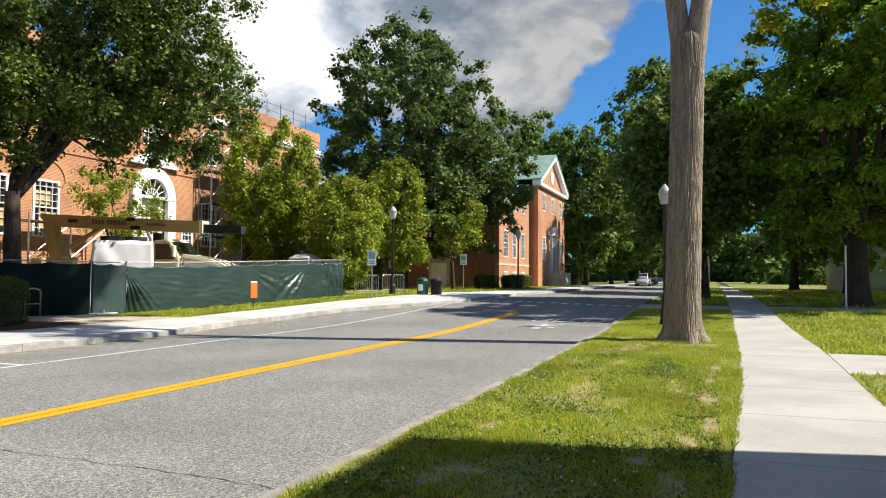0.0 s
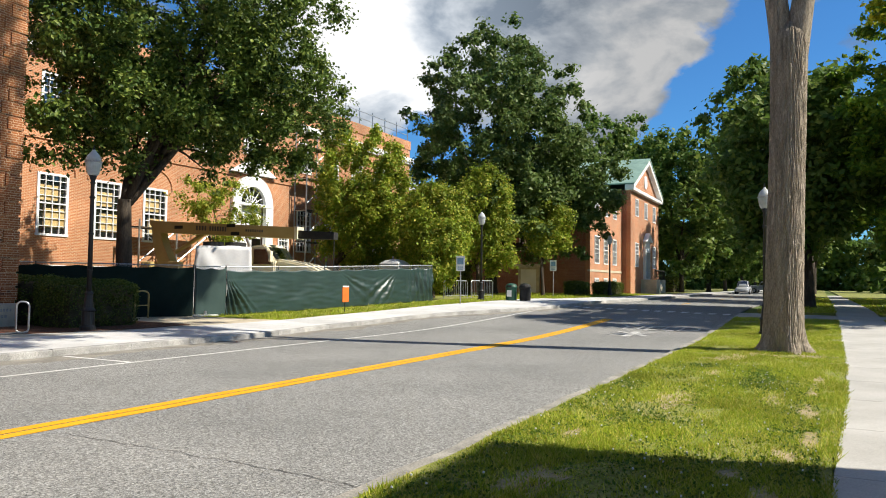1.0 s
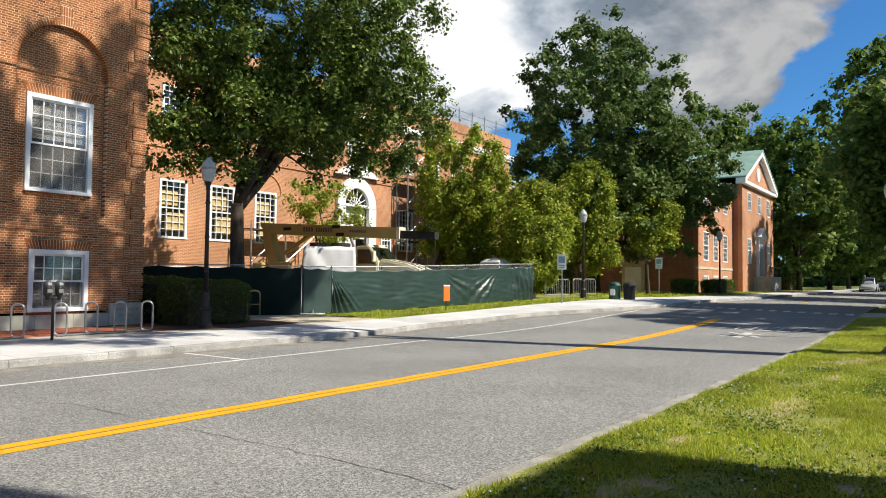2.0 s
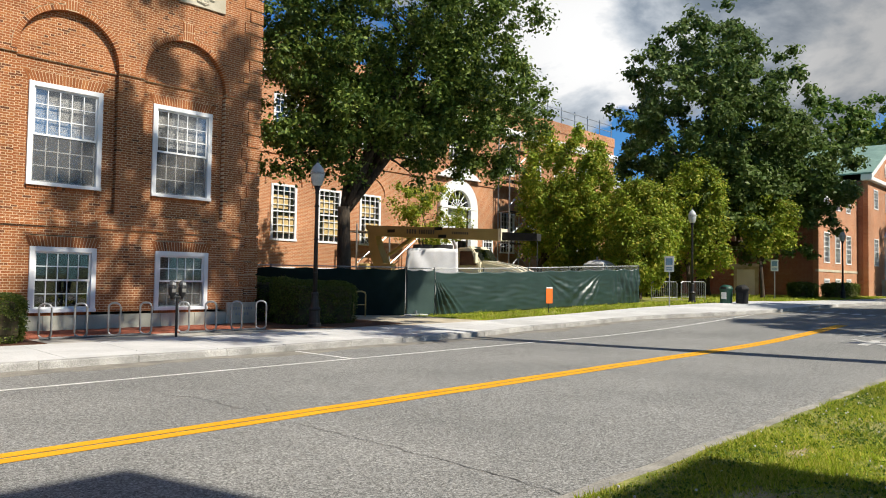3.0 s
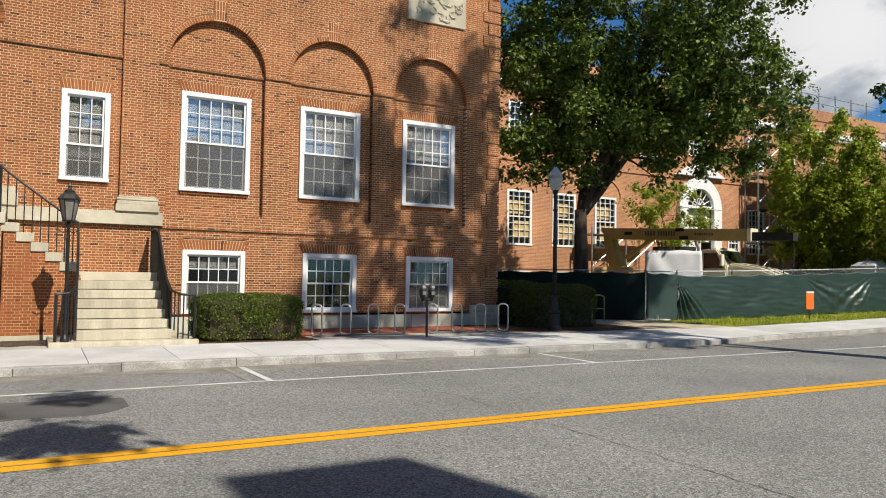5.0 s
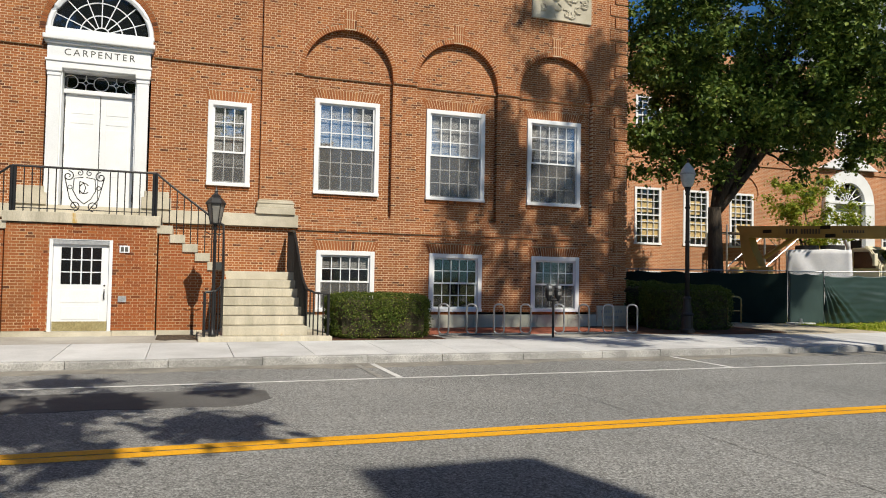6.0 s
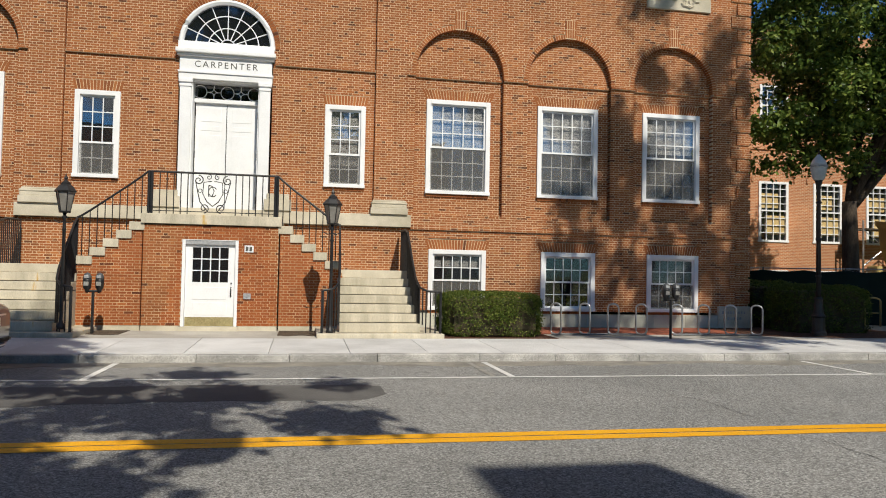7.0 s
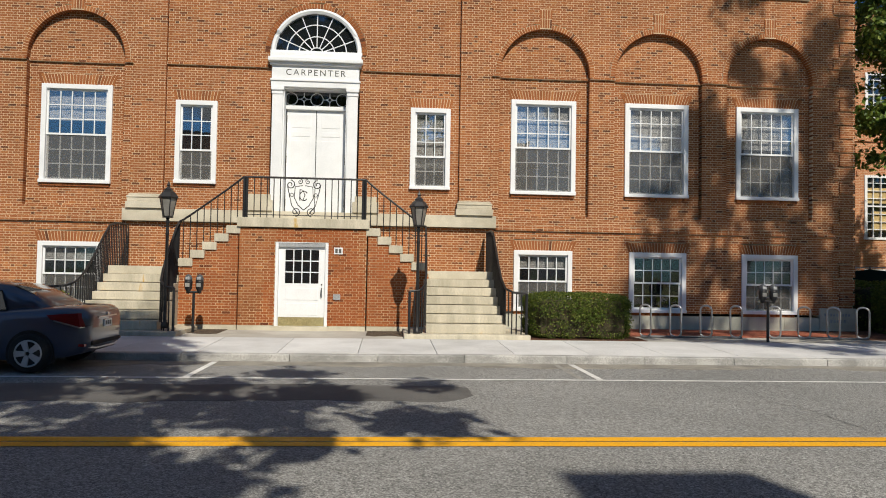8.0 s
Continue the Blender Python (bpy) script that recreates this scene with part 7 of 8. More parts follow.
part("fan_pane", P([(35.45 + 1.06 * math.cos(a), 6.0 + 1.06 * math.sin(a)) for a in np.linspace(0, math.pi, 21)], BY - 0.01, BY + 0.0), DARK_GLASS, dw)
part("door_leaf", B(34.42, 36.48, BY + 0.1, BY + 0.2, 0.4, 6.0), WHITE, dw)
part("rail", B(33.8, 37.1, BY - 0.28, BY + 0.05, 5.9, 6.06, 0.02), WHITE, dw)


def scaffold(x0, x1, z1, y, label, planks=True):
    t = thing("scaffold", (x0, y, 0.2), label, "scaffold", "scaffolds")
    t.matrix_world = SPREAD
    n = max(1, round((x1 - x0) / 2.1))
    for i in range(n + 1):
        x = x0 + (x1 - x0) * i / n
        for yy in (y, y + 0.9):
            part("standard", T([(x, yy, 0.15), (x, yy, z1)], 0.045, 6), STEEL, t)
        z = 2.0
        while z < z1:
            part("ledger", T([(x, y, z), (x, y + 0.9, z)], 0.025, 5), STEEL, t)
            z += 2.0
    z = 2.0
    while z <= z1:
        for i in range(n):
            xa, xb = x0 + (x1 - x0) * i / n, x0 + (x1 - x0) * (i + 1) / n
            if z + 0.1 < z1:
                part("brace", T([(xa, y, z - 1.6), (xb, y, z)], 0.035, 5), STEEL, t)
                part("brace", T([(xa, y, z), (xb, y, z - 1.6)], 0.018, 5), STEEL, t)
            if planks:
                part("plank", B(xa, xb, y + 0.05, y + 0.85, z, z + 0.07), BARK_DARK, t)
        z += 2.0
    return t


scaffold(39.2, 41.4, 11.2, BY - 1.1, "tall steel scaffold tower against the brick wall")
scaffold(26.5, 31.0, 4.4, BY - 1.3, "low steel scaffold bays before the windows")
rr = thing("roof_guardrail", (40, BY, 13), "thin steel guard rail along the roof edge", "guard rail")
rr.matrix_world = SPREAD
for i in range(14):
    x = 31 + i * 1.75
    part("post", T([(x, BY + 0.1, 12.9), (x, BY + 0.1, 14.2)], 0.04, 5), STEEL, rr)
for z in (13.5, 14.0):
    part("rail", T([(31, BY + 0.1, z), (53.8, BY + 0.1, z)], 0.025, 5), STEEL, rr)

# ---- crane truck, sheeted load, site toilet ----
GZ = 0.25
ct = thing("crane_truck", (32.02, 23.61, 0), "cream truck with a tan crane boom over its back", "truck", rz=-78.5)
part("chassis", B(-8.2, 2.2, -0.5, 0.5, 0.85, 1.15, 0.02), IRON, ct)
part("deck", B(-8.2, -1.6, -1.1, 1.1, 1.15, 1.4, 0.03), CRANE, ct, "tan steel deck")
tur = part("turret", P([(-6.9, 1.4), (-6.2, 1.4), (-6.35, 2.4), (-6.9, 3.5), (-7.1, 4.2), (-7.6, 4.4), (-7.5, 3.4), (-7.15, 2.4)], -0.45, 0.15), CRANE, ct, "tan crane turret")
part("hydraulic_ram", T([(-6.3, -0.15, 3.0), (-4.6, -0.15, 4.0)], 0.11, 10), CRANE, tur)
part("counterweight", B(-7.9, -7.3, -0.9, 0.6, 1.4, 2.5, 0.12), CRANE, tur)
part("outrigger_box", B(-6.1, -5.4, -1.15, -0.7, 1.4, 2.5, 0.06), CRANE, ct)
boom = part("boom", P([(-7.3, 4.06), (0.75, 3.7), (0.75, 4.27), (-7.3, 4.66), (-7.75, 4.72), (-7.75, 4.5)], -0.45, 0.2), CRANE, ct, "tan steel box boom")
part("boom_head", P([(0.75, 3.68), (0.92, 3.68), (0.92, 4.3), (0.75, 4.31)], -0.49, 0.24), CREAM, boom)
part("boom_tip", P([(0.92, 3.72), (2.85, 3.66), (2.85, 4.02), (0.92, 4.12)], -0.38, 0.13), RUBBER, boom, "black telescopic boom section")


def on_boom(x, up):
    return 4.06 - 0.0447 * (x + 7.3) + up


for x, up in ((-6.2, 0.22), (-3.1, 0.42), (-2.85, 0.02)):
    part("band", B(x, x + 0.5, -0.466, -0.453, on_boom(x, up), on_boom(x, up) + 0.17), RUBBER, boom)
for x0, count, gap, up, tall in ((-4.9, 4, 0.17, 0.2, 0.24), (-4.1, 7, 0.15, 0.2, 0.24), (-2.0, 8, 0.13, 0.24, 0.13)):
    for i in range(count):
        x = x0 + i * gap
        part("letter_bar", B(x, x + gap * 0.62, -0.466, -0.453, on_boom(x, up), on_boom(x, up) + tall), LETTER, boom)
part("hook_line", T([(2.75, -0.1, 3.7), (2.75, -0.1, 2.4)], 0.03, 5), IRON, boom)
part("boom_rest", B(-1.75, -1.45, -0.3, 0.1, 1.4, 3.72, 0.04), IRON, ct)
cab = bmesh.new()
prism(cab, [(-1.35, 1.0), (0.0, 1.0), (0.0, 2.6), (-0.42, 3.25), (-0.6, 3.34), (-1.25, 3.32), (-1.35, 3.25)], -1.05, 1.05)
bmesh.ops.bevel(cab, geom=list(cab.edges), offset=0.05, segments=2, affect="EDGES")
cab = part("cab", cab, CREAM, ct, "cream truck cab")
part("windscreen", P([(0.02, 2.64), (0.05, 2.64), (-0.39, 3.26), (-0.42, 3.26)], -0.93, 0.93), DARK_GLASS, cab, "dark windscreen")
part("side_window", P([(-1.15, 2.4), (-0.15, 2.4), (-0.48, 3.14), (-1.15, 3.14)], -1.072, -1.055), DARK_GLASS, cab, "dark cab side window")
part("door_seam", B(-1.2, -1.18, -1.066, -1.052, 1.2, 2.4), RUBBER, cab)
hood = bmesh.new()
prism(hood, [(0.0, 1.0), (2.25, 1.0), (2.4, 1.5), (2.3, 2.1), (1.6, 2.4), (0.0, 2.68)], -0.9, 0.9)
bmesh.ops.bevel(hood, geom=list(hood.edges), offset=0.1, segments=2, affect="EDGES")
hood = part("hood", hood, CREAM, ct, "sloping cream hood")
part("hood_stripe", P([(0.5, 2.605), (1.6, 2.412), (2.2, 2.16), (2.2, 2.1), (0.5, 2.55)], -0.4, -0.25), RUBBER, hood)
part("hood_stripe", P([(0.5, 2.605), (1.6, 2.412), (2.2, 2.16), (2.2, 2.1), (0.5, 2.55)], 0.25, 0.4), RUBBER, hood)
part("mirror", B(-0.12, 0.0, -1.45, -1.2, 2.5, 3.05, 0.03), CREAM, cab)
part("mirror_arm", T([(-0.06, -1.3, 2.5), (0.0, -1.0, 2.3)], 0.02, 5), CHROME, cab)
part("exhaust", T([(-1.55, -0.85, 1.2), (-1.55, -0.85, 3.4), (-1.68, -0.85, 3.7)], 0.08, 10), CHROME, ct, "chrome exhaust stack")
part("roof_light", B(-0.75, -0.6, -0.9, 0.9, 3.31, 3.4, 0.02), CREAM, cab)
for x in (-6.6, -5.3, 1.35):
    for yy in (-1.15, 0.8):
        w = part("wheel", T([(x, yy, 0.52 + GZ), (x, yy + 0.35, 0.52 + GZ)], 0.52, 20), RUBBER, ct)
        part("rim", T([(x, yy - 0.01, 0.52 + GZ), (x, yy + 0.1, 0.52 + GZ)], 0.3, 14), CHROME, w)

tarp = thing("sheeted_load", (27.26, 23.15, GZ), "white plastic sheet draped over a tall load", "covered load", rz=-47.0)
sb = bmesh.new()
bmesh.ops.create_cube(sb, size=1.0)
bmesh.ops.subdivide_edges(sb, edges=list(sb.edges), cuts=15, use_grid_fill=True)
for q in sb.verts:
    w = 0.5 - q.co.z
    fl = 1 + 0.16 * w
    fold = 0.07 * math.sin(q.co.x * 19 + q.co.z * 4) * w + 0.09 * noise.noise((q.co.x * 5, q.co.y * 3, q.co.z * 3))
    q.co = (q.co.x * 2.3 * fl + fold * 0.4, q.co.y * 1.6 * fl - fold, (q.co.z + 0.5) * 2.82 + 0.05 * noise.noise((q.co.x * 4, q.co.y * 4, 3)))
part("sheet", sb, TARP, tarp, "creased white plastic sheet", smooth=True)
for x in (-0.45, 0.5):
    part("drum", T([(x, 0.1, 2.8), (x, 0.1, 3.03)], 0.46, 18), RUBBER, tarp, "dark drum on top of the load")

po = thing("site_toilet", (39.2, 21.4, 0.5), "grey site toilet with a pale domed roof", "toilet cabin")
part("cabin", B(-0.6, 0.6, -0.6, 0.6, 0, 2.05, 0.03), GREY_PAINT, po)
part("roof", L([(0.92, 2.05), (0.9, 2.15), (0.6, 2.33), (0.2, 2.42), (0.02, 2.43)], 4), CONCRETE, po, "pale translucent domed roof", at=pose(0, 0, 0, 0, 0, 45))
part("vent", T([(0.3, 0.3, 2.1), (0.3, 0.3, 2.6)], 0.05, 8), GREY_PAINT, po)

# ---- gabled brick building down the street ----
FY = 17.6
far = thing("gabled_building", (80, FY, 0.6), "red brick building with a green-roofed gable", "building", kind="structure")
far.matrix_world = Matrix.Identity(4)
fw = [(69.0, 3.6, 1.5, 2.5), (72.2, 3.6, 1.5, 2.5), (75.6, 3.6, 1.5, 2.5), (69.0, 8.2, 1.4, 1.7), (72.2, 8.2, 1.4, 1.7), (75.6, 8.2, 1.4, 1.7), (69.0, 1.3, 1.4, 0.9), (72.2, 1.3, 1.4, 0.9), (75.6, 1.3, 1.4, 0.9)]
holed_wall(far, "wall", 66.7, 78.6, 0.4, 10.4, FY, 0.4, [(c - w / 2, c + w / 2, z, z + h) for c, z, w, h in fw], OLD_BRICK_LIT_X, "red brick front wall")
for c, z, w, h in fw:
    plain_window("window", c, FY, z, w, h, 4, 6, far)
pw = [(81.6, 9.0, 1.5, 1.8), (86.2, 9.0, 1.5, 1.8), (90.8, 9.0, 1.5, 1.8), (81.6, 3.6, 1.5, 2.5), (90.8, 3.6, 1.5, 2.5)]
holed_wall(far, "pavilion_wall", 78.6, 93.6, 0.4, 11.4, FY - 0.9, 0.4, [(c - w / 2, c + w / 2, z, z + h) for c, z, w, h in pw], OLD_BRICK_LIT_X, "brick pavilion wall")
for c, z, w, h in pw:
    plain_window("window", c, FY - 0.9, z, w, h, 4, 6, far)
part("pavilion_side", B(78.6, 79.0, FY - 0.5, FY + 0.4, 0.4, 11.4), OLD_BRICK_SHADED_Y, far)
gb = part("gable", P([(78.8, 11.75), (93.4, 11.75), (86.1, 15.2)], FY - 0.85, FY - 0.5), OLD_BRICK_LIT_X, far, "brick gable")
part("gable_cornice", B(78.2, 94.0, FY - 1.3, FY - 0.4, 11.4, 11.75, 0.05), WHITE, far, "white cornice")
for s in (-1, 1):
    part("raking_cornice", P([(86.1, 15.15), (86.1 + s * 7.95, 11.45), (86.1 + s * 7.95, 11.95), (86.1, 15.65)], FY - 1.35, FY - 0.45), WHITE, far)
    part("roof_plane", P([(86.1, 15.66), (86.1 + s * 8.0, 11.97), (86.1 + s * 8.0, 12.1), (86.1, 15.85)], FY - 1.4, FY + 7), COPPER, far, "green copper roof")
part("gable_medallion", T([(86.1, FY - 0.95, 13.1), (86.1, FY - 0.84, 13.1)], 0.75, 16), WHITE, gb, "white round medallion")
part("main_roof", P([(FY - 0.5, 10.7), (FY + 14.5, 10.7), (FY + 7, 14.8)], 66.3, 93.6, "x"), COPPER, far)
part("main_cornice", B(66.3, 78.6, FY - 0.45, FY + 0.2, 10.4, 10.7, 0.05), WHITE, far)
sw = part("side_wall", B(66.7, 67.1, FY + 0.4, 32, 0.4, 10.4), OLD_BRICK_SHADED_Y, far, "brick side wall with shade put into its colour")
part("side_gable", P([(FY - 0.3, 10.72), (32.0, 10.72), (FY + 7, 14.5)], 66.8, 67.2, "x"), OLD_BRICK_SHADED_Y, far)
for yy, z, w, h in ((20.3, 4.6, 1.4, 2.2), (23.6, 4.6, 1.4, 2.2), (27.0, 4.6, 1.4, 2.2)):
    w_ = part("window", B(66.6, 66.72, yy - w / 2, yy + w / 2, z, z + h), WHITE, far)
    part("pane", B(66.58, 66.61, yy - w / 2 + 0.12, yy + w / 2 - 0.12, z + 0.12, z + h - 0.12), DARK_GLASS, w_)
sd = part("side_door", B(66.58, 66.72, 22.3, 24.4, 0.6, 3.1, 0.03), LIMESTONE, far, "pale side door in a stone surround")
part("leaf", B(66.55, 66.6, 22.6, 24.1, 0.65, 2.9), WHITE, sd)
part("canopy", B(66.2, 66.72, 22.0, 24.7, 3.1, 3.4, 0.04), LIMESTONE, sd)
fd = part("entrance", B(84.9, 87.5, FY - 1.15, FY - 0.85, 2.2, 6.4, 0.03), WHITE, far, "white entrance surround")
part("leaf", B(85.4, 87.0, FY - 1.2, FY - 1.14, 2.3, 5.2), GREY_PAINT, fd)
part("pediment", P([(84.6, 6.4), (87.8, 6.4), (86.2, 7.4)], FY - 1.4, FY - 0.8), WHITE, fd)
part("porch", B(83.6, 88.8, FY - 2.6, FY - 0.9, 0.5, 2.2, 0.03), LIMESTONE, fd)
part("porch_rail", T([(83.7, FY - 2.5, 3.2), (88.7, FY - 2.5, 3.2)], 0.06, 6), IRON, fd)
for i in range(14):
    part("porch_bar", T([(83.8 + i * 0.37, FY - 2.5, 2.2), (83.8 + i * 0.37, FY - 2.5, 3.2)], 0.03, 5), IRON, fd)
part("end_wall", B(93.2, 93.6, FY - 0.5, 32, 0.4, 11.4), OLD_BRICK_SHADED_Y, far)
part("backing", B(67.2, 93.0, FY + 0.9, FY + 1.0, 0.4, 11), UNLIT_IN, far)

for k in range(17):
    part("quoin", B(66.66, 67.35 if k % 2 else 67.05, FY - 0.04, FY + 0.3, 0.5 + k * 0.58, 0.98 + k * 0.58, 0.01), OLD_BRICK_LIT_X, far)
    part("quoin", B(78.56, 79.25 if k % 2 else 78.95, FY - 0.94, FY - 0.6, 0.5 + k * 0.62, 1.02 + k * 0.62, 0.01), OLD_BRICK_LIT_X, far)
part("string_course", B(66.65, 78.6, FY - 0.05, FY + 0.2, 2.75, 2.95, 0.01), LIMESTONE, far, "pale stone string course")

# ---- pale house beyond the maple ----
gh = thing("clapboard_house", (84, -18, 0.6), "pale green clapboard house under dark trees", "house", kind="structure")
gh.matrix_world = Matrix.Identity(4)
for i in range(32):
    part("clapboard", P([(-26.0, 0.9 + i * 0.17), (-12.0, 0.9 + i * 0.17), (-12.0, 1.08 + i * 0.17), (-26.0, 1.08 + i * 0.17)], 76.0 - 0.02 * (i % 2), 76.2, "x"), CLAPBOARD, gh)
part("body", B(76.2, 90, -26, -12.05, 0.5, 6.4), CLAPBOARD, gh)
part("roof", P([(-26.6, 6.4), (-11.4, 6.4), (-19, 11)], 75.6, 90.5, "x"), SLATE, gh)
for yy in (-15.6, -20.0):
    w_ = part("window", B(75.85, 76.0, yy - 0.8, yy + 0.8, 2.0, 4.0), WHITE, gh)
    part("pane", B(75.82, 75.86, yy - 0.68, yy + 0.68, 2.12, 3.88), DARK_GLASS, w_)
part("porch_column", T([(75.3, -12.3, 0.6), (75.3, -12.3, 3.6)], 0.14, 10), WHITE, gh)
part("porch_roof", B(74.9, 76.2, -14.5, -12.0, 3.6, 3.8), WHITE, gh)

# ---- the house behind the viewer, whose shade falls on road and lawn ----
hs = thing("shading_house", (0, -14, 0), "plain brick house with a tall chimney", "house", kind="structure")
hs.matrix_world = Matrix.Identity(4)
part("body", B(-14, 11.7, -20, -8, 0.05, 10.4), FAR_BRICK_X, hs)
part("roof", B(-14.2, 11.8, -20.2, -7.9, 10.4, 10.6, 0.05), SLATE, hs)
part("chimney", B(7.3, 9.05, -9.8, -8.95, 10.6, 15.2, 0.03), FAR_BRICK_X, hs, "tall brick chimney")


# ---- vehicles ----
def loft(bm, rings):
    vs = [[bm.verts.new(p) for p in q] for q in rings]
    k = len(vs[0])
    for a, b in zip(vs, vs[1:]):
        for i in range(k - 1):
            bm.faces.new((a[i], a[i + 1], b[i + 1], b[i]))
    bm.faces.new(vs[0][::-1])
    bm.faces.new(vs[-1])
    return bm


def car(name, m, paint, label, seats=1.0, tall=0.0, group=""):
    """A saloon, tail at the origin and nose along +x; tall lifts the roof for a van."""
    t = thing(name, (0, 0, 0), label, "car", group)
    # lower body: stations (x, half width, bottom, deck height)
    st = [(0.0, 0.60, 0.50, 0.92), (0.03, 0.70, 0.40, 0.97), (0.12, 0.79, 0.30, 1.035), (0.35, 0.86, 0.24, 1.05), (0.7, 0.885, 0.2, 1.04), (1.3, 0.895, 0.19, 1.0), (2.2, 0.895, 0.19, 0.96), (3.1, 0.885, 0.19, 0.93), (3.5, 0.875, 0.2, 0.90), (4.0, 0.84, 0.22, 0.82), (4.3, 0.76, 0.28, 0.73), (4.45, 0.6, 0.36, 0.64), (4.52, 0.42, 0.42, 0.58)]
    rings = []
    for x, w, zb, zt in st:
        h = zt - zb
        half = [(0, zt + 0.025), (w * 0.55, zt + 0.018), (w * 0.84, zt - 0.005), (w * 0.95, zt - 0.05), (w * 0.985, zt - 0.16 * h / 0.75), (w, zb + 0.45 * h), (w * 0.985, zb + 0.2 * h), (w * 0.95, zb + 0.05 * h), (w * 0.88, zb), (0, zb)]
        rings.append([(x, y, z) for y, z in half] + [(x, -y, z) for y, z in half[-2:0:-1]] + [(x, half[0][0], half[0][1])])
    b = loft(bmesh.new(), rings)
    bmesh.ops.remove_doubles(b, verts=b.verts, dist=0.0005)
    body = part("body", b, paint, t, "glossy car body", smooth=True)
    # greenhouse
    g0 = [(0.62, 0.70, 1.02, 0.62, 1.05), (0.95, 0.73, 1.0, 0.60, 1.24), (1.35, 0.76, 0.99, 0.58, 1.385), (1.75, 0.78, 0.98, 0.575, 1.43), (2.3, 0.78, 0.96, 0.58, 1.435), (2.75, 0.77, 0.94, 0.585, 1.375), (3.15, 0.75, 0.92, 0.62, 1.18), (3.5, 0.72, 0.89, 0.66, 0.94)]
    rings = []
    for x, wb, zb, wt, zt in g0:
        zt += tall * (1 if zt > 1.3 else 0.4 if zt > 1.15 else 0)
        half = [(0, zt + 0.03), (wt * 0.6, zt + 0.02), (wt, zt - 0.015), (wt + 0.3 * (wb - wt), zt - 0.3 * (zt - zb)), (wb, zb), (wb * 0.9, zb - 0.05), (0, zb - 0.05)]
        rings.append([(x, y, z) for y, z in half] + [(x, -y, z) for y, z in half[-2:0:-1]] + [(x, 0, half[0][1])])
    b = loft(bmesh.new(), rings)
    bmesh.ops.remove_doubles(b, verts=b.verts, dist=0.0005)
    part("greenhouse", b, paint, t, "rounded roof and pillars", smooth=True)
    # glass laid just proud of the pillars
    for s in (-1, 1):
        gl = bmesh.new()
        q = [(1.28, 0.995), (3.1, 0.95), (2.78, 1.30 + tall), (2.3, 1.37 + tall), (1.78, 1.365 + tall), (1.42, 1.30 + tall)]
        vs = []
        for x, z in q:
            wb, wt, zt = 0.78, 0.585, 1.43 + tall
            y = wb + (wt - wb) * max(0, min(1, (z - 0.96) / (zt - 0.96))) * 0.9
            vs.append(gl.verts.new((x, s * (y + 0.012), z)))
        gl.faces.new(vs)
        part("side_window", gl, DARK_GLASS, t, "dark side window")
        part("window_trim", T([(p.x, p.y, p.z) for p in [Vector((x, s * (0.795 - 0.17 * max(0, (z - 0.96) / 0.47)), z)) for x, z in q + q[:1]]], 0.012, 5), RUBBER, t)
        part("pillar", T([(2.2, s * 0.80, 0.97), (2.22, s * 0.635, 1.37 + tall)], 0.03, 5), RUBBER, t)
        part("door_handle", B(1.55, 1.78, s * 0.885 - 0.02, s * 0.885 + 0.02, 0.84, 0.875, 0.008), paint, body)
        part("door_seam", B(1.38, 1.388, s * 0.893 - 0.006, s * 0.893 + 0.006, 0.3, 0.95), RUBBER, body)
        part("door_seam", B(2.35, 2.358, s * 0.893 - 0.006, s * 0.893 + 0.006, 0.3, 0.95), RUBBER, body)
        tl = bmesh.new()
        loft(tl, [[(0.02, s * 0.42, 0.93), (0.02, s * 0.42, 0.80), (0.0, s * 0.42, 0.80)], [(0.06, s * 0.66, 0.95), (0.03, s * 0.66, 0.76), (0.0, s * 0.66, 0.76)], [(0.16, s * 0.82, 0.96), (0.12, s * 0.83, 0.74), (0.06, s * 0.80, 0.74)], [(0.62, s * 0.888, 0.93), (0.55, s * 0.9, 0.86), (0.5, s * 0.88, 0.86)]])
        part("tail_light", tl, RED_LENS, body, "dark red wrap-round tail light")
        part("light_chrome", T([(0.03, s * 0.6, 0.745), (0.12, s * 0.84, 0.73), (0.5, s * 0.9, 0.84)], 0.012, 5), CHROME, body)
        part("head_light", B(4.1, 4.32, s * 0.66 - 0.1, s * 0.66 + 0.1, 0.6, 0.72, 0.03), FROST, body)
        part("reflector", B(0.05, 0.14, s * 0.76 - 0.05, s * 0.76 + 0.05, 0.42, 0.46), RED_LENS, body)
    rw = bmesh.new()
    loft(rw, [[(0.66, -0.56, 1.065), (0.66, 0, 1.09), (0.66, 0.56, 1.065)], [(1.0, -0.54, 1.265 + tall * 0.4), (1.0, 0, 1.29 + tall * 0.4), (1.0, 0.54, 1.265 + tall * 0.4)], [(1.32, -0.5, 1.395 + tall), (1.32, 0, 1.42 + tall), (1.32, 0.5, 1.395 + tall)]])
    part("rear_window", rw, DARK_GLASS, t, "dark sloping rear window", smooth=True)
    fwm = bmesh.new()
    loft(fwm, [[(3.45, -0.6, 0.985), (3.45, 0, 1.0), (3.45, 0.6, 0.985)], [(2.8, -0.53, 1.395 + tall), (2.8, 0, 1.415 + tall), (2.8, 0.53, 1.395 + tall)]])
    part("windscreen", fwm, DARK_GLASS, t, "dark windscreen")
    part("chrome_bar", B(-0.015, 0.03, -0.4, 0.4, 0.865, 0.89, 0.006), CHROME, body, "chrome boot bar")
    part("badge", T([(-0.02, 0, 0.91), (0.01, 0, 0.91)], 0.04, 10), CHROME, body)
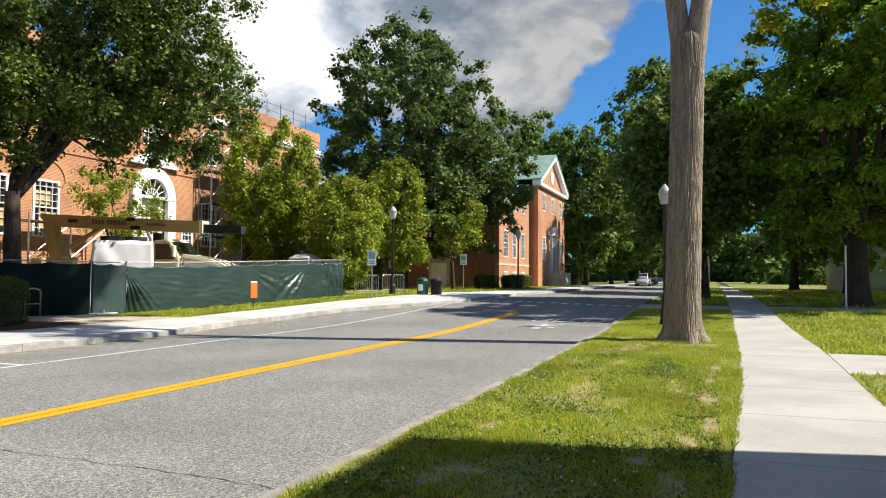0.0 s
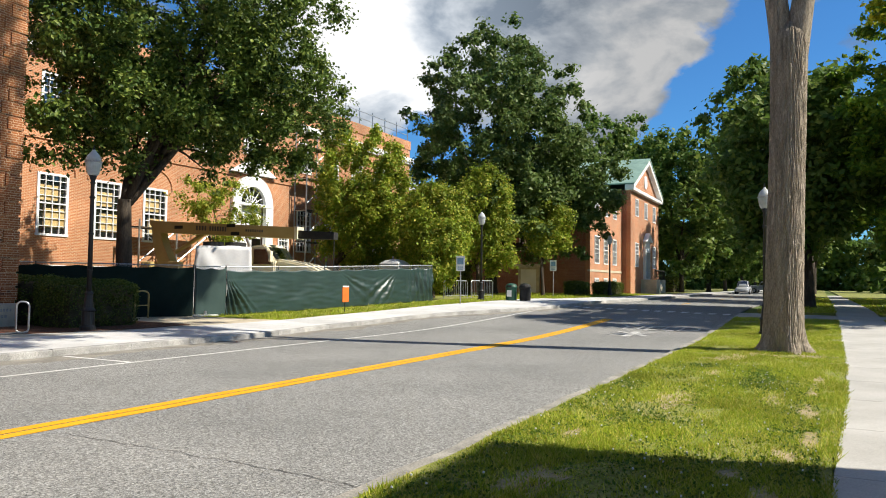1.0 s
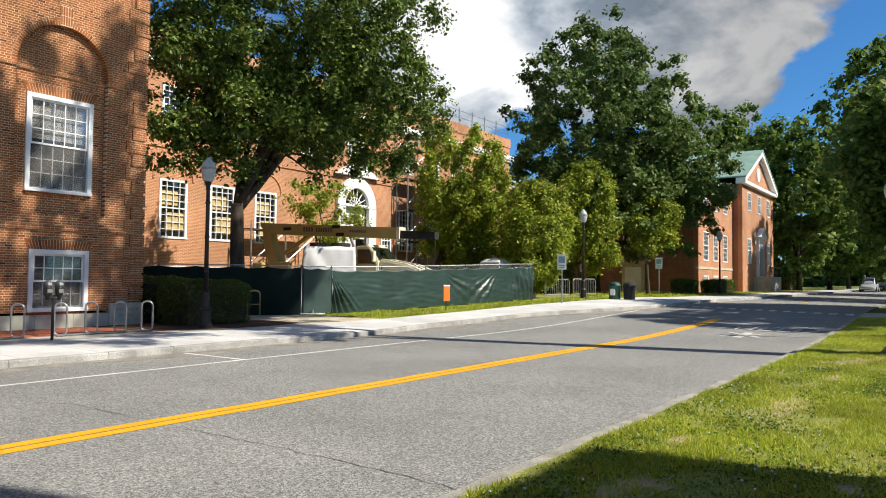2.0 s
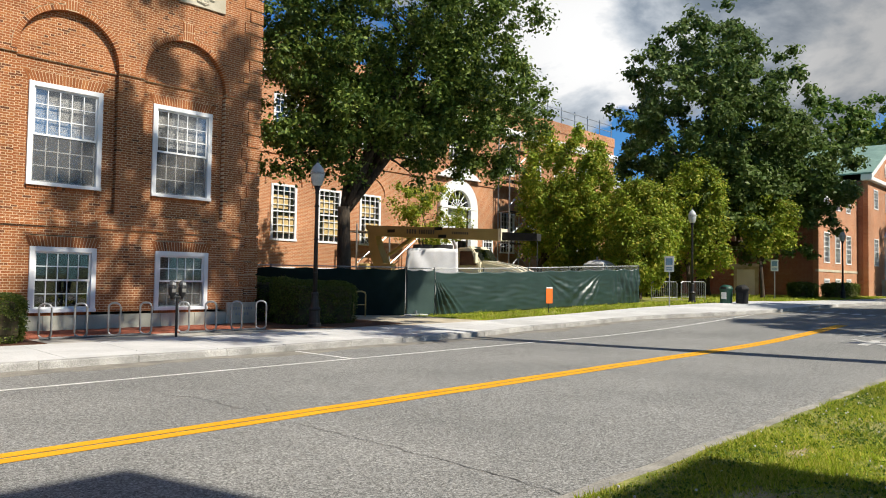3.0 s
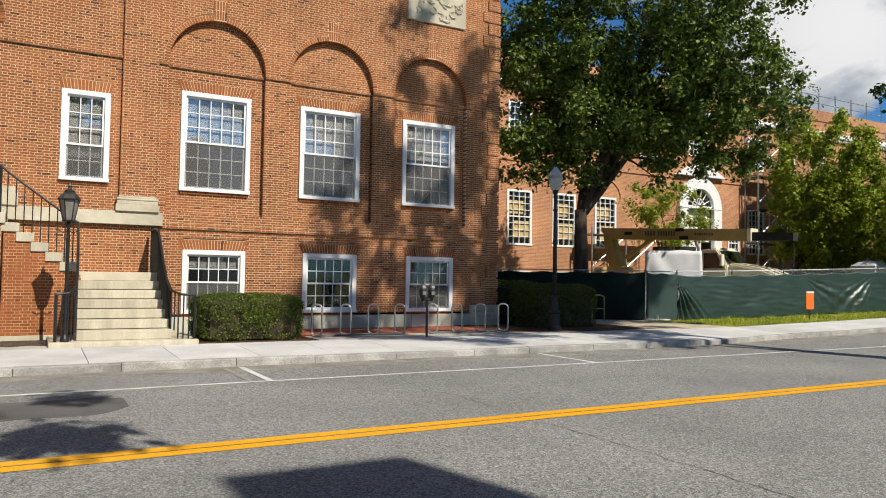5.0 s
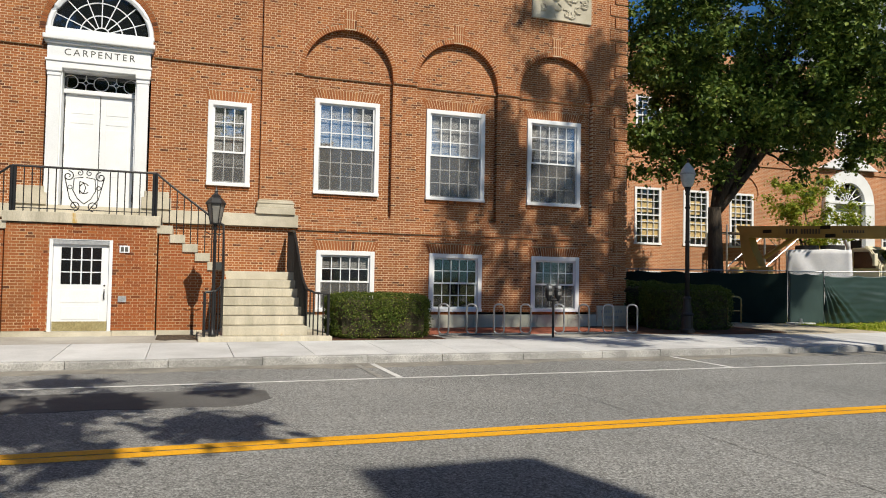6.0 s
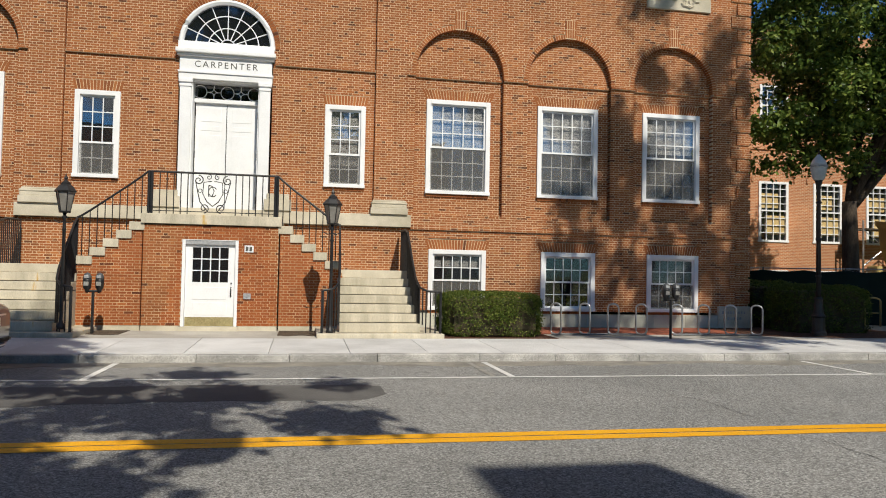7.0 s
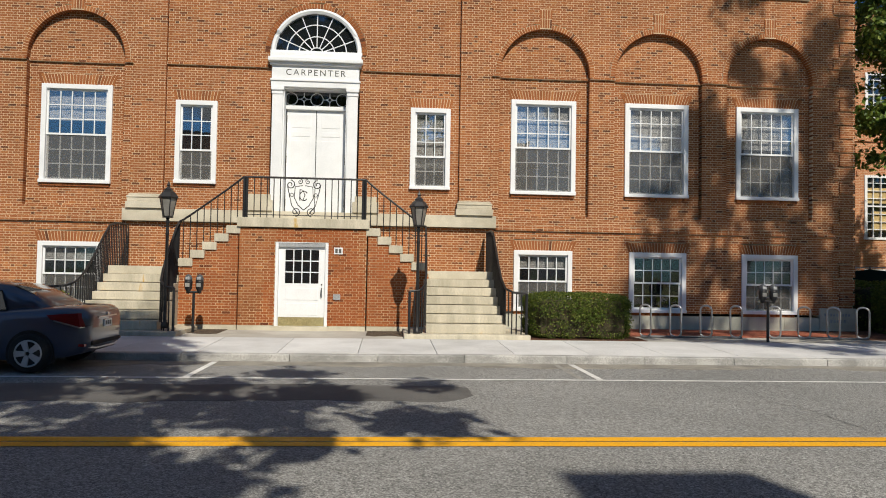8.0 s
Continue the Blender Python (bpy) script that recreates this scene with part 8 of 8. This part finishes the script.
    pl = part("plate", B(-0.02, 0.01, -0.16, 0.16, 0.7, 0.83, 0.004), WHITE, body, "small pale plate")
    for i in range(3):
        part("bar", B(-0.024, -0.018, -0.12 + i * 0.09, -0.06 + i * 0.09, 0.73, 0.8), LETTER, pl)
    part("bumper", B(-0.01, 0.14, -0.62, 0.62, 0.42, 0.5, 0.03), RUBBER, body)
    part("bumper_chrome", T([(0.06, -0.66, 0.4), (-0.0, -0.4, 0.37), (-0.0, 0.4, 0.37), (0.06, 0.66, 0.4)], 0.014, 5), CHROME, body)
    for x in (0.86, 3.56):
        for s in (-1, 1):
            a = bmesh.new()
            prism(a, [(x + 0.365 * math.cos(q), 0.32 + 0.365 * math.sin(q)) for q in np.linspace(-0.5, math.pi + 0.5, 24)], s * 0.72, s * 0.893)
            part("wheel_arch", a, RUBBER, body)
            w = part("wheel", L([(0.2, -0.1), (0.29, -0.105), (0.315, -0.08), (0.318, 0.08), (0.29, 0.105), (0.2, 0.1)], 28), RUBBER, t, "black tyre", at=pose(x, s * 0.835, 0.318, 90, 0, 0), smooth=True)
            part("hub", L([(0.205, -0.07), (0.205, 0.07)], 24), IRON, w)
            for i in range(5):
                ang = 2 * math.pi * i / 5
                sp = bmesh.new()
                lo, hi = (-0.118, -0.1) if s > 0 else (0.1, 0.118)
                prism(sp, [(0.03, -0.035), (0.2, -0.06), (0.205, 0.0), (0.2, 0.045), (0.03, 0.035)], lo, hi, "z")
                part("spoke", sp, RIM, w, at=pose(0, 0, 0, 0, 0, math.degrees(ang)))
            rm = bmesh.new()
            for zz in (0.108, -0.108):
                tube(rm, [(0.205 * math.cos(q), 0.205 * math.sin(q), zz) for q in np.linspace(0, 2 * math.pi, 28, endpoint=False)], 0.014, 6, True)
            part("rim", rm, RIM, w, "silver alloy rim", smooth=True)
    t.matrix_world = m
    return t


car("parked_car", pose(-2.6, 12.62, 0.003, 0, 0, 180), CAR_BLUE, "dark blue saloon car parked at the kerb")
car("white_van", pose(113.5, 8.6, 0.53, 0, 0, 180) @ Matrix.Diagonal((1.05, 1.05, 1.05, 1)), CAR_SILVER, "silver car coming up the far street", tall=0.28)
pk = thing("pickup_truck", (128, 6.5, 0.53), "dark pickup truck parked across the far street", "truck", rz=80)
part("bed", B(-2.6, -0.3, -0.95, 0.95, 0.5, 1.2, 0.06), CAR_SILVER, pk)
part("cab", P([(-0.3, 0.5), (1.2, 0.5), (1.1, 1.25), (0.7, 1.85), (-0.2, 1.85)], -0.92, 0.92), CAR_SILVER, pk)
part("side_glass", P([(-0.15, 1.25), (1.0, 1.25), (0.65, 1.75), (-0.15, 1.75)], -0.94, 0.94), DARK_GLASS, pk)
part("hood", B(1.2, 2.6, -0.92, 0.92, 0.5, 1.2, 0.1), CAR_SILVER, pk)
for x in (-1.7, 1.8):
    for s in (-0.85, 0.85):
        w = part("wheel", T([(x, s - 0.12, 0.4), (x, s + 0.12, 0.4)], 0.4, 18), RUBBER, pk)
        part("rim", T([(x, s - 0.13, 0.4), (x, s + 0.13, 0.4)], 0.22, 12), CHROME, w)

# ---- far woods close the street ----
r = random.Random(77)
cs, rs = [], []
for i in range(1500):
    side = r.random()
    if side < 0.4:
        x, y = r.uniform(236, 250), r.uniform(-30, 40)
    elif side < 0.65:
        x, y = r.uniform(150, 185), r.choice((r.uniform(-60, -9), r.uniform(22, 60)))
    elif side < 0.86:
        x, y = r.uniform(70, 180), r.uniform(-46, -30)
    else:
        x, y = r.uniform(62, 112), r.uniform(44, 62)
    cs.append((x, y, 0.6 + 15 * r.random() ** 1.4))
    rs.append(r.uniform(2.0, 3.2))
single("far_woods", leaf_mesh("woods", cs, rs, 70000, 1.5, 78), LEAF_FAR, "distant green woods behind the lawns", "woods", kind="stuff")

# ---- the nearest bricks of the stair block, one by one ----
for me, a in BLOCK_BRICKS:
    part("brick", me, BRICK_ONE, stair, at=tuple(a))
